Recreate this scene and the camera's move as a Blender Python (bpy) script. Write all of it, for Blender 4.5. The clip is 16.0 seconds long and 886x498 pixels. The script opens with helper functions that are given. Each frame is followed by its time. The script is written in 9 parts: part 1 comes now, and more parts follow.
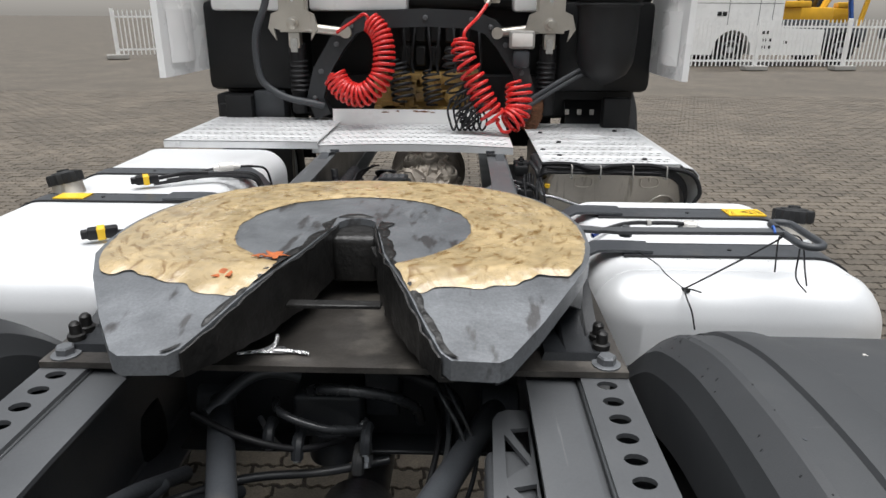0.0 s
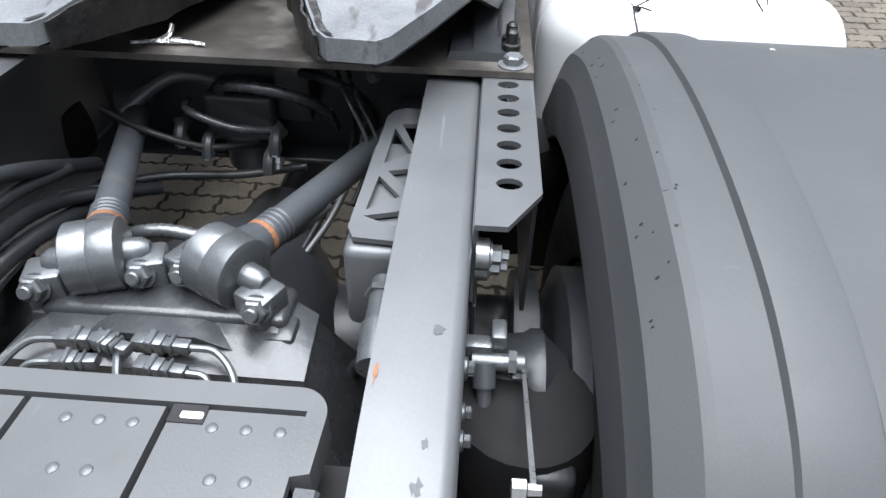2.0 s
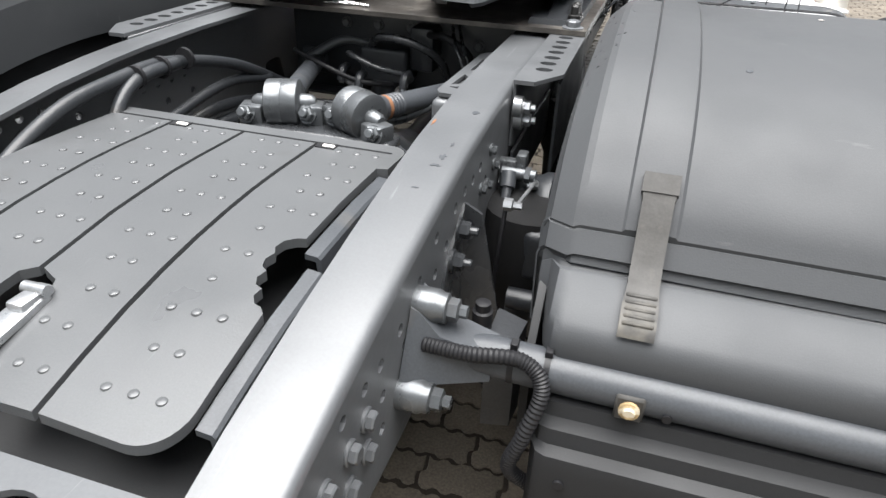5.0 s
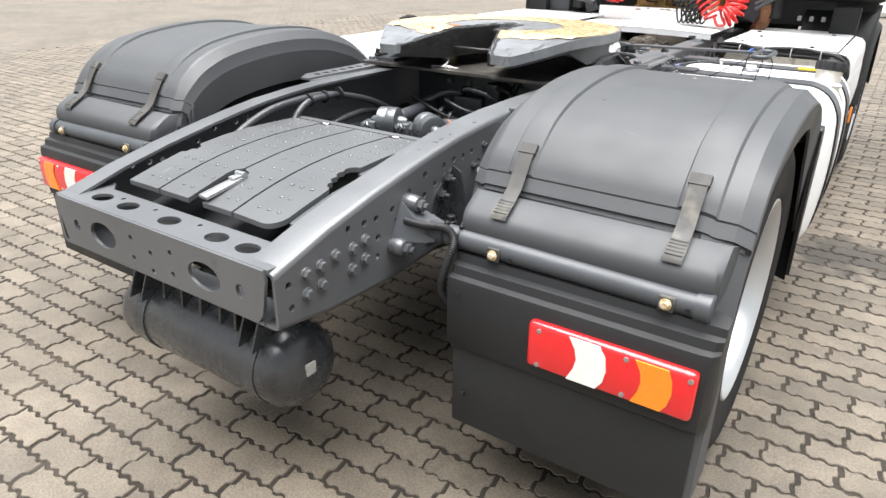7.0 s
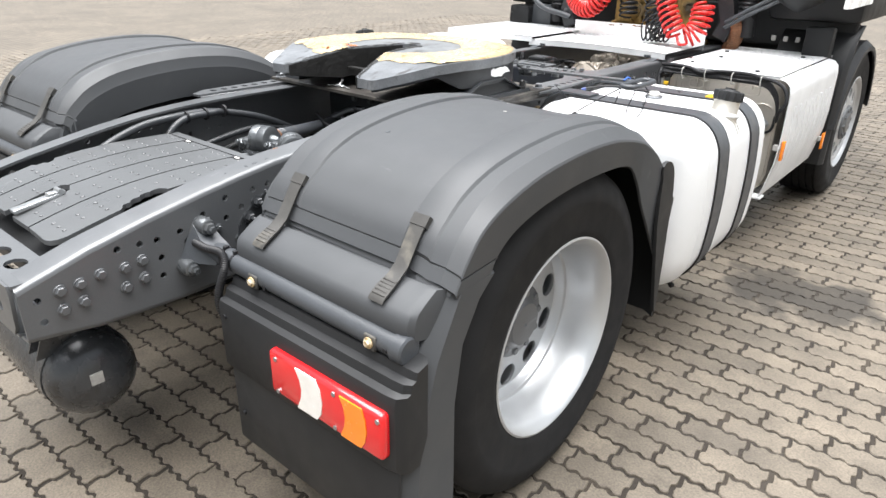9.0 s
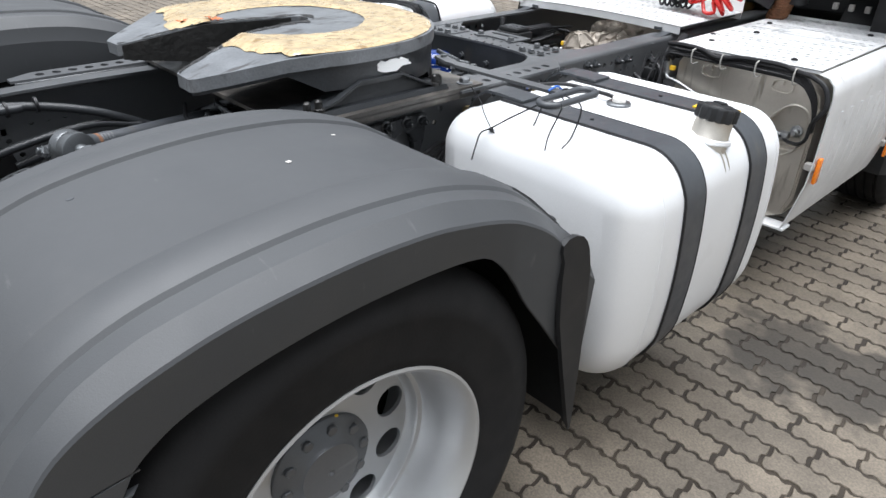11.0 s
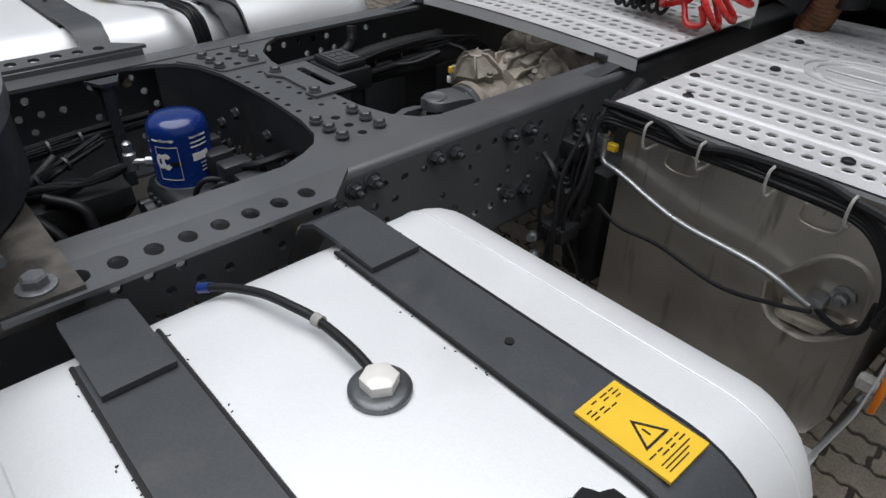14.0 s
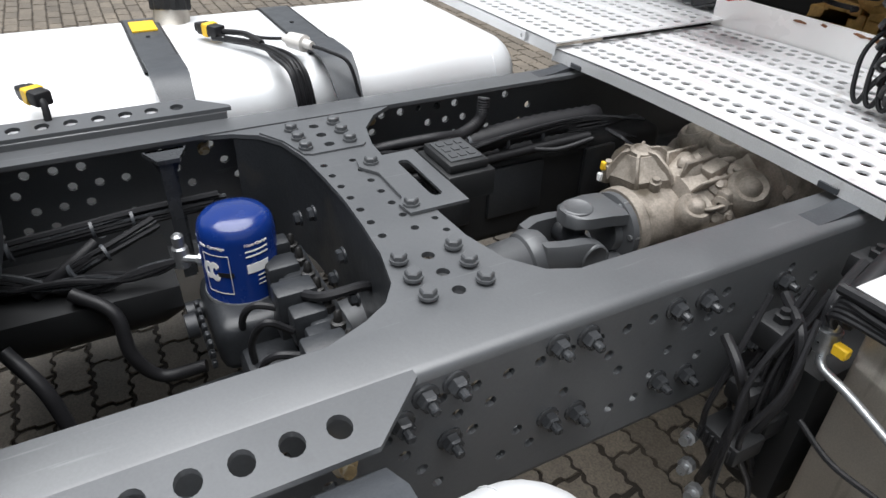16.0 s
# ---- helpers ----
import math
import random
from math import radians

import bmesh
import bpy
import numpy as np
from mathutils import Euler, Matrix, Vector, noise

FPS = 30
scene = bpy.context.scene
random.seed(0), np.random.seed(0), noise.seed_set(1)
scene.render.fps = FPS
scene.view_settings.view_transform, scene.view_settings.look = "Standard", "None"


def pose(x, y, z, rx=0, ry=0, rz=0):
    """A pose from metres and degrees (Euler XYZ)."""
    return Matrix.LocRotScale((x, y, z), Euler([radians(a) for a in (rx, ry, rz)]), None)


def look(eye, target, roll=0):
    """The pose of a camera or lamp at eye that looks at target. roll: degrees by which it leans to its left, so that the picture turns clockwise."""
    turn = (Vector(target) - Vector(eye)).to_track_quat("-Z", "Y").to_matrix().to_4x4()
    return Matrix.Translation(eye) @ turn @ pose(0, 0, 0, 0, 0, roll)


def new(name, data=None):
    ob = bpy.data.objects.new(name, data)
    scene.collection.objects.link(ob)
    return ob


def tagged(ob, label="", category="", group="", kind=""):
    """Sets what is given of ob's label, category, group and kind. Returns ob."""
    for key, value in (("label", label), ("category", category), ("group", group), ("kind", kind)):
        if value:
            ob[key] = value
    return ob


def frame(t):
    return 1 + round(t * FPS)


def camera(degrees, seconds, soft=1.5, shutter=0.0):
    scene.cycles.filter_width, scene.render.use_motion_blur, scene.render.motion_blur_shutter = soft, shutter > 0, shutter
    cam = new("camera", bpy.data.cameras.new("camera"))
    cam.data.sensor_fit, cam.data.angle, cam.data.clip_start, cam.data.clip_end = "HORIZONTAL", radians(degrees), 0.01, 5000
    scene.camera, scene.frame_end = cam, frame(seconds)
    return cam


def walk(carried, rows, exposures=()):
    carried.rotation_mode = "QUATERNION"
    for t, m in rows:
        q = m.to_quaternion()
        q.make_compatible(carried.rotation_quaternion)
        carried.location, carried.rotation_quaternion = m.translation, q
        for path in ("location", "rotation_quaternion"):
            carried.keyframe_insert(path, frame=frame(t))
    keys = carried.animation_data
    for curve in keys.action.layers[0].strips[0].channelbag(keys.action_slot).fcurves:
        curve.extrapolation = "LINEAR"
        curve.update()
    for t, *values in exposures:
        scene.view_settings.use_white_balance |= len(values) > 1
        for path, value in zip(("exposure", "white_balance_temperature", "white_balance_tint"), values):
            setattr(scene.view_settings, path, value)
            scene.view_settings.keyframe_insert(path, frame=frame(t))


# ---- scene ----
cam = camera(67.9, 16.0)
PATH = [
    (0, (0.224, -0.474, 1.53), (0.174, 1.409, 0.859), 0.3),
    (0.5, (0.339, -0.447, 1.494), (0.281, 1.38, 0.683), 0.5),
    (1, (0.392, -0.473, 1.461), (0.324, 1.307, 0.552), 1.5),
    (1.5, (0.419, -0.495, 1.427), (0.338, 1.188, 0.349), 1.6),
    (2, (0.436, -0.503, 1.396), (0.352, 1.056, 0.146), 1.6),
    (2.5, (0.449, -0.53, 1.368), (0.363, 0.967, 0.044), 1.6),
    (3, (0.454, -0.574, 1.327), (0.372, 0.906, -0.016), 2.0),
    (3.5, (0.453, -0.643, 1.297), (0.367, 0.84, -0.042), 2.0),
    (4, (0.489, -0.748, 1.266), (0.372, 0.747, -0.057), 2.3),
    (4.5, (0.584, -0.918, 1.268), (0.277, 0.663, 0.081), 2.3),
    (5, (0.67, -1.089, 1.28), (0.184, 0.565, 0.266), 2.1),
    (5.2, (0.717, -1.186, 1.29), (0.152, 0.487, 0.35), 1.7),
    (7.3, (1.548, -1.75, 1.4), (0.506, -0.241, 0.603), 0.5),
    (7.5, (1.618, -1.761, 1.417), (0.566, -0.247, 0.641), 0.4),
    (7.7, (1.685, -1.735, 1.431), (0.629, -0.219, 0.664), 0.6),
    (8, (1.848, -1.651, 1.433), (0.766, -0.148, 0.677), 0.2),
    (8.2, (1.944, -1.579, 1.432), (0.837, -0.094, 0.678), 0.3),
    (10.3, (2.05, -0.665, 1.536), (0.81, 0.58, 0.58), 1.4),
    (10.5, (2.046, -0.565, 1.536), (0.796, 0.664, 0.573), 1.4),
    (11, (1.941, -0.283, 1.506), (0.68, 0.919, 0.523), 1.3),
    (11.5, (1.808, -0.014, 1.519), (0.573, 1.162, 0.473), 1.5),
    (12, (1.717, 0.246, 1.51), (0.49, 1.4, 0.432), 1.4),
    (12.5, (1.621, 0.491, 1.501), (0.391, 1.635, 0.414), 1.4),
    (13, (1.453, 0.717, 1.496), (0.23, 1.849, 0.391), 1.4),
    (13.5, (1.376, 0.913, 1.474), (0.158, 2.036, 0.353), 1.3),
    (14, (1.326, 1.112, 1.466), (0.109, 2.231, 0.341), 1.2),
    (14.5, (1.231, 1.255, 1.457), (-0.019, 2.348, 0.343), 2.3),
    (15, (1.139, 1.355, 1.482), (-0.221, 2.32, 0.377), 2.0),
    (15.5, (1.071, 1.407, 1.46), (-0.347, 2.293, 0.362), 2.0),
    (16, (0.941, 1.442, 1.464), (-0.519, 2.251, 0.362), 1.8),
]
walk(cam, [(t, look(eye, target, roll)) for t, eye, target, roll in PATH],
     exposures=[(0.0, 0.31, 6380, 10), (1.0, 0.55, 6050, 10), (2.0, 1.48, 6050, 10), (3.5, 1.52, 6150, 10), (5.0, 1.54, 6450, 10), (8.0, 1.75, 6450, 10), (10.5, 1.2, 6170, 10), (11.0, 1.0, 6130, 10), (11.5, 0.58, 6150, 10), (12.5, -0.17, 6170, 10), (14.0, -0.36, 6200, 10), (15.0, 0.2, 6320, 10), (16.0, 0.64, 6280, 10)])

# ---- world and sun: an overcast day ----
world = bpy.data.worlds.new("overcast")
scene.world = world
world.use_nodes = True
wn, wl = world.node_tree.nodes, world.node_tree.links
wn.clear()
sky = wn.new("ShaderNodeTexSky")
sky.sky_type, sky.sun_disc = "NISHITA", False
sky.sun_elevation, sky.sun_rotation = radians(86), radians(180)
sky.air_density, sky.dust_density, sky.ozone_density = 2.0, 0.5, 1.0
grey = wn.new("ShaderNodeHueSaturation")
grey.inputs["Saturation"].default_value = 0.22
bg = wn.new("ShaderNodeBackground")
bg.inputs["Strength"].default_value = 0.05
wo = wn.new("ShaderNodeOutputWorld")
wl.new(sky.outputs[0], grey.inputs["Color"])
wl.new(grey.outputs[0], bg.inputs["Color"])
wl.new(bg.outputs[0], wo.inputs["Surface"])
sun = new("sun", bpy.data.lights.new("sun", "SUN"))
sun.data.energy, sun.data.angle, sun.data.color = 4.35, radians(70), (1.0, 0.985, 0.965)
sun.matrix_world = look((0.0, 0.0, 30.0), (0.0, 30 / math.tan(radians(86)), 0.0))
scene.view_settings.exposure = 0.0


# ---- materials ----
def material(name, color, rough=0.5, metal=0.0, vary=0.12, scale=6.0, grain=0.0, grain_scale=220.0, bump=0.0, bump_scale=90.0,
             dirt=None, dirt_scale=9.0, dirt_level=0.62, coat=0.0, island=0.0, random_object=0.0, spec=0.5, soft_dirt=0.08, scratch=None, dirt_stretch=None, swirl=None):
    """A painted, cast or moulded surface: colour with large and fine variation, dirt patches, fine relief."""
    m = bpy.data.materials.new(name)
    m.use_nodes = True
    n, l = m.node_tree.nodes, m.node_tree.links
    b = n["Principled BSDF"]
    b.inputs["Metallic"].default_value = metal
    b.inputs["Specular IOR Level"].default_value = spec
    b.inputs["Coat Weight"].default_value = coat
    co = n.new("ShaderNodeTexCoord")

    def noise_at(s, detail=4.0, stretch=None):
        t = n.new("ShaderNodeTexNoise")
        t.inputs["Scale"].default_value, t.inputs["Detail"].default_value = s, detail
        if stretch:
            mp = n.new("ShaderNodeMapping")
            mp.inputs["Scale"].default_value = stretch
            l.new(co.outputs["Object"], mp.inputs["Vector"])
            l.new(mp.outputs[0], t.inputs["Vector"])
        else:
            l.new(co.outputs["Object"], t.inputs["Vector"])
        return t.outputs["Fac"]

    def spread(src, lo, hi):
        r = n.new("ShaderNodeMapRange")
        r.inputs[1].default_value, r.inputs[2].default_value = 0.3, 0.7
        r.inputs[3].default_value, r.inputs[4].default_value = lo, hi
        l.new(src, r.inputs[0])
        return r.outputs[0]

    def times(a, c):
        x = n.new("ShaderNodeMath")
        x.operation = "MULTIPLY"
        for k, v in ((0, a), (1, c)):
            if isinstance(v, (int, float)):
                x.inputs[k].default_value = v
            else:
                l.new(v, x.inputs[k])
        return x.outputs[0]

    value = spread(noise_at(scale), 1 - vary, 1 + vary)
    if grain:
        value = times(value, spread(noise_at(grain_scale, 2.0), 1 - grain, 1 + grain))
    if island:
        g = n.new("ShaderNodeNewGeometry")
        r = n.new("ShaderNodeMapRange")
        r.inputs[3].default_value, r.inputs[4].default_value = 1 - island, 1 + island
        l.new(g.outputs["Random Per Island"], r.inputs[0])
        value = times(value, r.outputs[0])
    if random_object:
        g = n.new("ShaderNodeObjectInfo")
        r = n.new("ShaderNodeMapRange")
        r.inputs[3].default_value, r.inputs[4].default_value = 1 - random_object, 1 + random_object
        l.new(g.outputs["Random"], r.inputs[0])
        value = times(value, r.outputs[0])
    hsv = n.new("ShaderNodeHueSaturation")
    hsv.inputs["Color"].default_value = (*color, 1)
    l.new(value, hsv.inputs["Value"])
    out = hsv.outputs[0]
    rough_out = spread(noise_at(scale * 2.3), max(rough - 0.08, 0.02), min(rough + 0.08, 1.0))
    if dirt:
        mask = n.new("ShaderNodeMapRange")
        mask.inputs[1].default_value, mask.inputs[2].default_value = dirt_level, dirt_level + soft_dirt
        l.new(noise_at(dirt_scale, 8.0, dirt_stretch), mask.inputs[0])
        mix = n.new("ShaderNodeMix")
        mix.data_type = "RGBA"
        l.new(mask.outputs[0], mix.inputs["Factor"])
        l.new(out, mix.inputs[6])
        mix.inputs[7].default_value = (*dirt, 1)
        out = mix.outputs[2]
    if scratch:
        tint, stretch, level = scratch
        mp = n.new("ShaderNodeMapping")
        mp.inputs["Scale"].default_value = stretch
        mp.inputs["Rotation"].default_value = (0.0, 0.0, 0.35)
        l.new(co.outputs["Object"], mp.inputs["Vector"])
        t = n.new("ShaderNodeTexNoise")
        t.inputs["Scale"].default_value, t.inputs["Detail"].default_value = 1.0, 6.0
        l.new(mp.outputs[0], t.inputs["Vector"])
        mask = n.new("ShaderNodeMapRange")
        mask.inputs[1].default_value, mask.inputs[2].default_value = level, level + 0.1
        l.new(t.outputs["Fac"], mask.inputs[0])
        mix = n.new("ShaderNodeMix")
        mix.data_type = "RGBA"
        l.new(mask.outputs[0], mix.inputs["Factor"])
        l.new(out, mix.inputs[6])
        mix.inputs[7].default_value = (*tint, 1)
        out = mix.outputs[2]
    lumps = None
    if swirl:
        tint, centre, level = swirl
        mp = n.new("ShaderNodeMapping")
        mp.inputs["Location"].default_value = (-centre[0], -centre[1], 0.0)
        l.new(co.outputs["Object"], mp.inputs["Vector"])
        far = n.new("ShaderNodeVectorMath")
        far.operation = "LENGTH"
        l.new(mp.outputs[0], far.inputs[0])
        turn = n.new("ShaderNodeTexGradient")
        turn.gradient_type = "RADIAL"
        l.new(mp.outputs[0], turn.inputs["Vector"])
        polar = n.new("ShaderNodeCombineXYZ")
        l.new(times(far.outputs["Value"], 170.0), polar.inputs[0])
        l.new(times(turn.outputs["Fac"], 60.0), polar.inputs[1])
        t = n.new("ShaderNodeTexNoise")
        t.inputs["Scale"].default_value, t.inputs["Detail"].default_value, t.inputs["Distortion"].default_value = 1.0, 6.0, 0.6
        l.new(polar.outputs[0], t.inputs["Vector"])
        lumps = t.outputs["Fac"]
        mask = n.new("ShaderNodeMapRange")
        mask.inputs[1].default_value, mask.inputs[2].default_value = level, level + 0.14
        l.new(lumps, mask.inputs[0])
        mix = n.new("ShaderNodeMix")
        mix.data_type = "RGBA"
        l.new(mask.outputs[0], mix.inputs["Factor"])
        l.new(out, mix.inputs[6])
        mix.inputs[7].default_value = (*tint, 1)
        out = mix.outputs[2]
    l.new(out, b.inputs["Base Color"])
    l.new(rough_out, b.inputs["Roughness"])
    if bump:
        bp = n.new("ShaderNodeBump")
        bp.inputs["Strength"].default_value, bp.inputs["Distance"].default_value = bump, 0.004
        l.new(lumps or noise_at(bump_scale), bp.inputs["Height"])
        l.new(bp.outputs[0], b.inputs["Normal"])
    return m


CHASSIS = material("chassis grey paint", (0.088, 0.092, 0.097), 0.42, 0.15, 0.10, 3.0, 0.05, 260, 0.05, 90, spec=0.85, dirt=(0.045, 0.045, 0.045), dirt_scale=14, dirt_level=0.66, soft_dirt=0.2, scratch=((0.15, 0.155, 0.16), (90, 5, 30), 0.68))
CHASSIS_DARK = material("chassis dark paint", (0.022, 0.024, 0.027), 0.40, 0.0, 0.18, 5.0, 0.2, 260, 0.16, 90, dirt=(0.05, 0.046, 0.04), dirt_scale=7, dirt_level=0.60, soft_dirt=0.2)
COVERMAT = material("grey overspray plastic", (0.082, 0.085, 0.088), 0.33, 0.05, 0.08, 3.0, 0.06, 500, 0.06, 300, dirt=(0.07, 0.07, 0.07), dirt_scale=9, dirt_level=0.62, soft_dirt=0.2, scratch=((0.17, 0.175, 0.18), (60, 4, 20), 0.70), spec=0.6)
FENDER = material("grey moulded plastic", (0.040, 0.0425, 0.046), 0.60, 0.0, 0.07, 2.5, 0.07, 520, 0.06, 420, dirt=(0.06, 0.061, 0.062), dirt_scale=5, dirt_level=0.62, soft_dirt=0.3, scratch=((0.07, 0.072, 0.074), (12, 60, 12), 0.70), spec=0.6)
PLASTIC = material("black moulded plastic", (0.016, 0.0165, 0.0175), 0.5, 0.0, 0.12, 4.0, 0.08, 600, 0.06, 350, dirt=(0.03, 0.0295, 0.0285), dirt_scale=6, dirt_level=0.62, soft_dirt=0.25, spec=0.3)
RUBBER = material("tyre rubber", (0.012, 0.012, 0.0125), 0.75, 0.0, 0.15, 6.0, 0.1, 400, 0.1, 200, dirt=(0.02, 0.019, 0.018), dirt_scale=5, dirt_level=0.6, soft_dirt=0.25, spec=0.2)
TANKMAT = material("brushed aluminium tank", (0.77, 0.78, 0.79), 0.42, 0.3, 0.05, 2.0, 0.03, 500, 0.04, 300, dirt=(0.60, 0.60, 0.595), dirt_scale=4, dirt_level=0.6, soft_dirt=0.3)
TREAD = material("aluminium tread plate", (0.66, 0.665, 0.67), 0.46, 0.25, 0.08, 6.0, 0.06, 300, 0.05, 120, dirt=(0.42, 0.40, 0.38), dirt_scale=22, dirt_level=0.64, soft_dirt=0.15)
STAINLESS = material("dull stainless steel", (0.56, 0.525, 0.47), 0.42, 0.85, 0.22, 3.0, 0.08, 400, 0.06, 60, dirt=(0.34, 0.305, 0.25), dirt_scale=5, dirt_level=0.55, soft_dirt=0.3, scratch=((0.36, 0.33, 0.28), (30, 30, 4), 0.60))
STRAPMAT = material("dark strap paint", (0.048, 0.052, 0.058), 0.42, 0.0, 0.1, 8.0, 0.12, 300, 0.06, 200, dirt=(0.085, 0.08, 0.073), dirt_scale=11, dirt_level=0.64, soft_dirt=0.2)
WHITE = material("white paint", (0.86, 0.86, 0.85), 0.3, 0.0, 0.04, 2.0, coat=0.3)
RIMMAT = material("silver wheel paint", (0.46, 0.47, 0.48), 0.38, 0.6, 0.05, 6.0, dirt=(0.40, 0.39, 0.37), dirt_scale=9, dirt_level=0.62, soft_dirt=0.25)
STEEL = material("zinc plated steel", (0.42, 0.43, 0.44), 0.34, 0.85, 0.15, 40.0, 0.1, 400)
PAINTED_STEEL = material("silver grey painted steel", (0.125, 0.132, 0.138), 0.31, 0.6, 0.14, 14.0, 0.08, 300, 0.12, 80, dirt=(0.10, 0.095, 0.09), dirt_scale=18, dirt_level=0.62, soft_dirt=0.2)
CASTMAT = material("raw gearbox casting", (0.30, 0.265, 0.225), 0.55, 0.35, 0.25, 12.0, 0.15, 200, 0.4, 60, dirt=(0.09, 0.075, 0.055), dirt_scale=10, dirt_level=0.55, soft_dirt=0.15)
GREASE = material("thick yellow grease", (0.43, 0.325, 0.175), 0.30, 0.0, 0.22, 14.0, 0.12, 60, 0.6, 26, dirt=(0.16, 0.11, 0.07), dirt_scale=5, dirt_level=0.64, soft_dirt=0.12, spec=0.8, coat=0.5, swirl=((0.22, 0.135, 0.05), (-0.012, 0.93), 0.53))
PLATEGREASE = material("greasy brown plate", (0.045, 0.041, 0.037), 0.36, 0.0, 0.3, 9.0, 0.2, 200, 0.2, 60, dirt=(0.17, 0.155, 0.135), dirt_scale=8, dirt_level=0.53, soft_dirt=0.2)
WORNPLATE = material("worn fifth wheel steel", (0.16, 0.168, 0.178), 0.36, 0.3, 0.2, 9.0, 0.12, 200, 0.3, 40, dirt=(0.075, 0.073, 0.074), dirt_scale=16, dirt_level=0.585, soft_dirt=0.07, dirt_stretch=(1.7, 0.5, 1.0), scratch=((0.24, 0.25, 0.26), (26, 7, 10), 0.64))
BLACKGREASE = material("black greasy steel", (0.012, 0.0115, 0.011), 0.42, 0.0, 0.3, 20.0, 0.2, 150, 0.8, 50)
RED = material("red polyurethane hose", (0.62, 0.025, 0.022), 0.28, 0.0, 0.06, 20.0)
CASTGLOSS = material("glossy grey cast paint", (0.036, 0.038, 0.041), 0.26, 0.1, 0.2, 12.0, 0.1, 300, 0.25, 45, spec=0.6, dirt=(0.02, 0.019, 0.018), dirt_scale=9, dirt_level=0.58, soft_dirt=0.15)
BLACKHOSE = material("black rubber hose", (0.014, 0.014, 0.0155), 0.46, 0.0, 0.15, 30.0, spec=0.3)
BLUE = material("blue filter paint", (0.006, 0.026, 0.155), 0.22, 0.0, 0.05, 20.0, coat=0.4)
YELLOW = material("yellow sticker", (0.80, 0.50, 0.02), 0.45, 0.0, 0.05, 20.0)
ORANGE = material("amber lens", (0.85, 0.22, 0.01), 0.22, 0.0, 0.05, 30.0, coat=0.5)
REDLENS = material("red lens", (0.62, 0.012, 0.015), 0.18, 0.0, 0.05, 30.0, coat=0.6)
CLEARLENS = material("clear white lens", (0.75, 0.72, 0.68), 0.2, 0.0, 0.05, 30.0, coat=0.6)
BRASS = material("rusty brass stud", (0.40, 0.29, 0.15), 0.6, 0.15, 0.3, 60.0, 0.2, 200, dirt=(0.55, 0.48, 0.36), dirt_scale=60, dirt_level=0.5)
WEBBING = material("dusty rubber strap", (0.042, 0.040, 0.037), 0.6, 0.0, 0.2, 20.0, 0.1, 300, 0.1, 100, dirt=(0.12, 0.11, 0.092), dirt_scale=14, dirt_level=0.57, soft_dirt=0.15)
RUST = material("rusty steel", (0.19, 0.085, 0.04), 0.7, 0.1, 0.3, 25.0, 0.2, 200, 0.3, 60)
ENGINE = material("ochre engine casting", (0.34, 0.21, 0.06), 0.55, 0.1, 0.25, 7.0, 0.15, 160, 0.4, 50, dirt=(0.07, 0.055, 0.035), dirt_scale=6, dirt_level=0.52, soft_dirt=0.15)
CEMENT = material("grey concrete", (0.33, 0.32, 0.30), 0.85, 0.0, 0.15, 4.0, 0.15, 100, 0.4, 60)
GLASSY = material("dark glass", (0.02, 0.022, 0.025), 0.08, 0.0, 0.05, 3.0, coat=0.5)
MACHINE = material("yellow machine paint", (0.70, 0.38, 0.02), 0.4, 0.0, 0.12, 1.0)
MACHINE_BLUE = material("blue machine paint", (0.04, 0.12, 0.42), 0.4, 0.0, 0.12, 1.0)
LEAFMAT = material("dry orange leaf", (0.42, 0.11, 0.03), 0.6, 0.0, 0.3, 60.0)
FOIL = material("crumpled silver foil", (0.75, 0.75, 0.75), 0.22, 0.9, 0.1, 60.0, 0.0, 200, 0.8, 120)


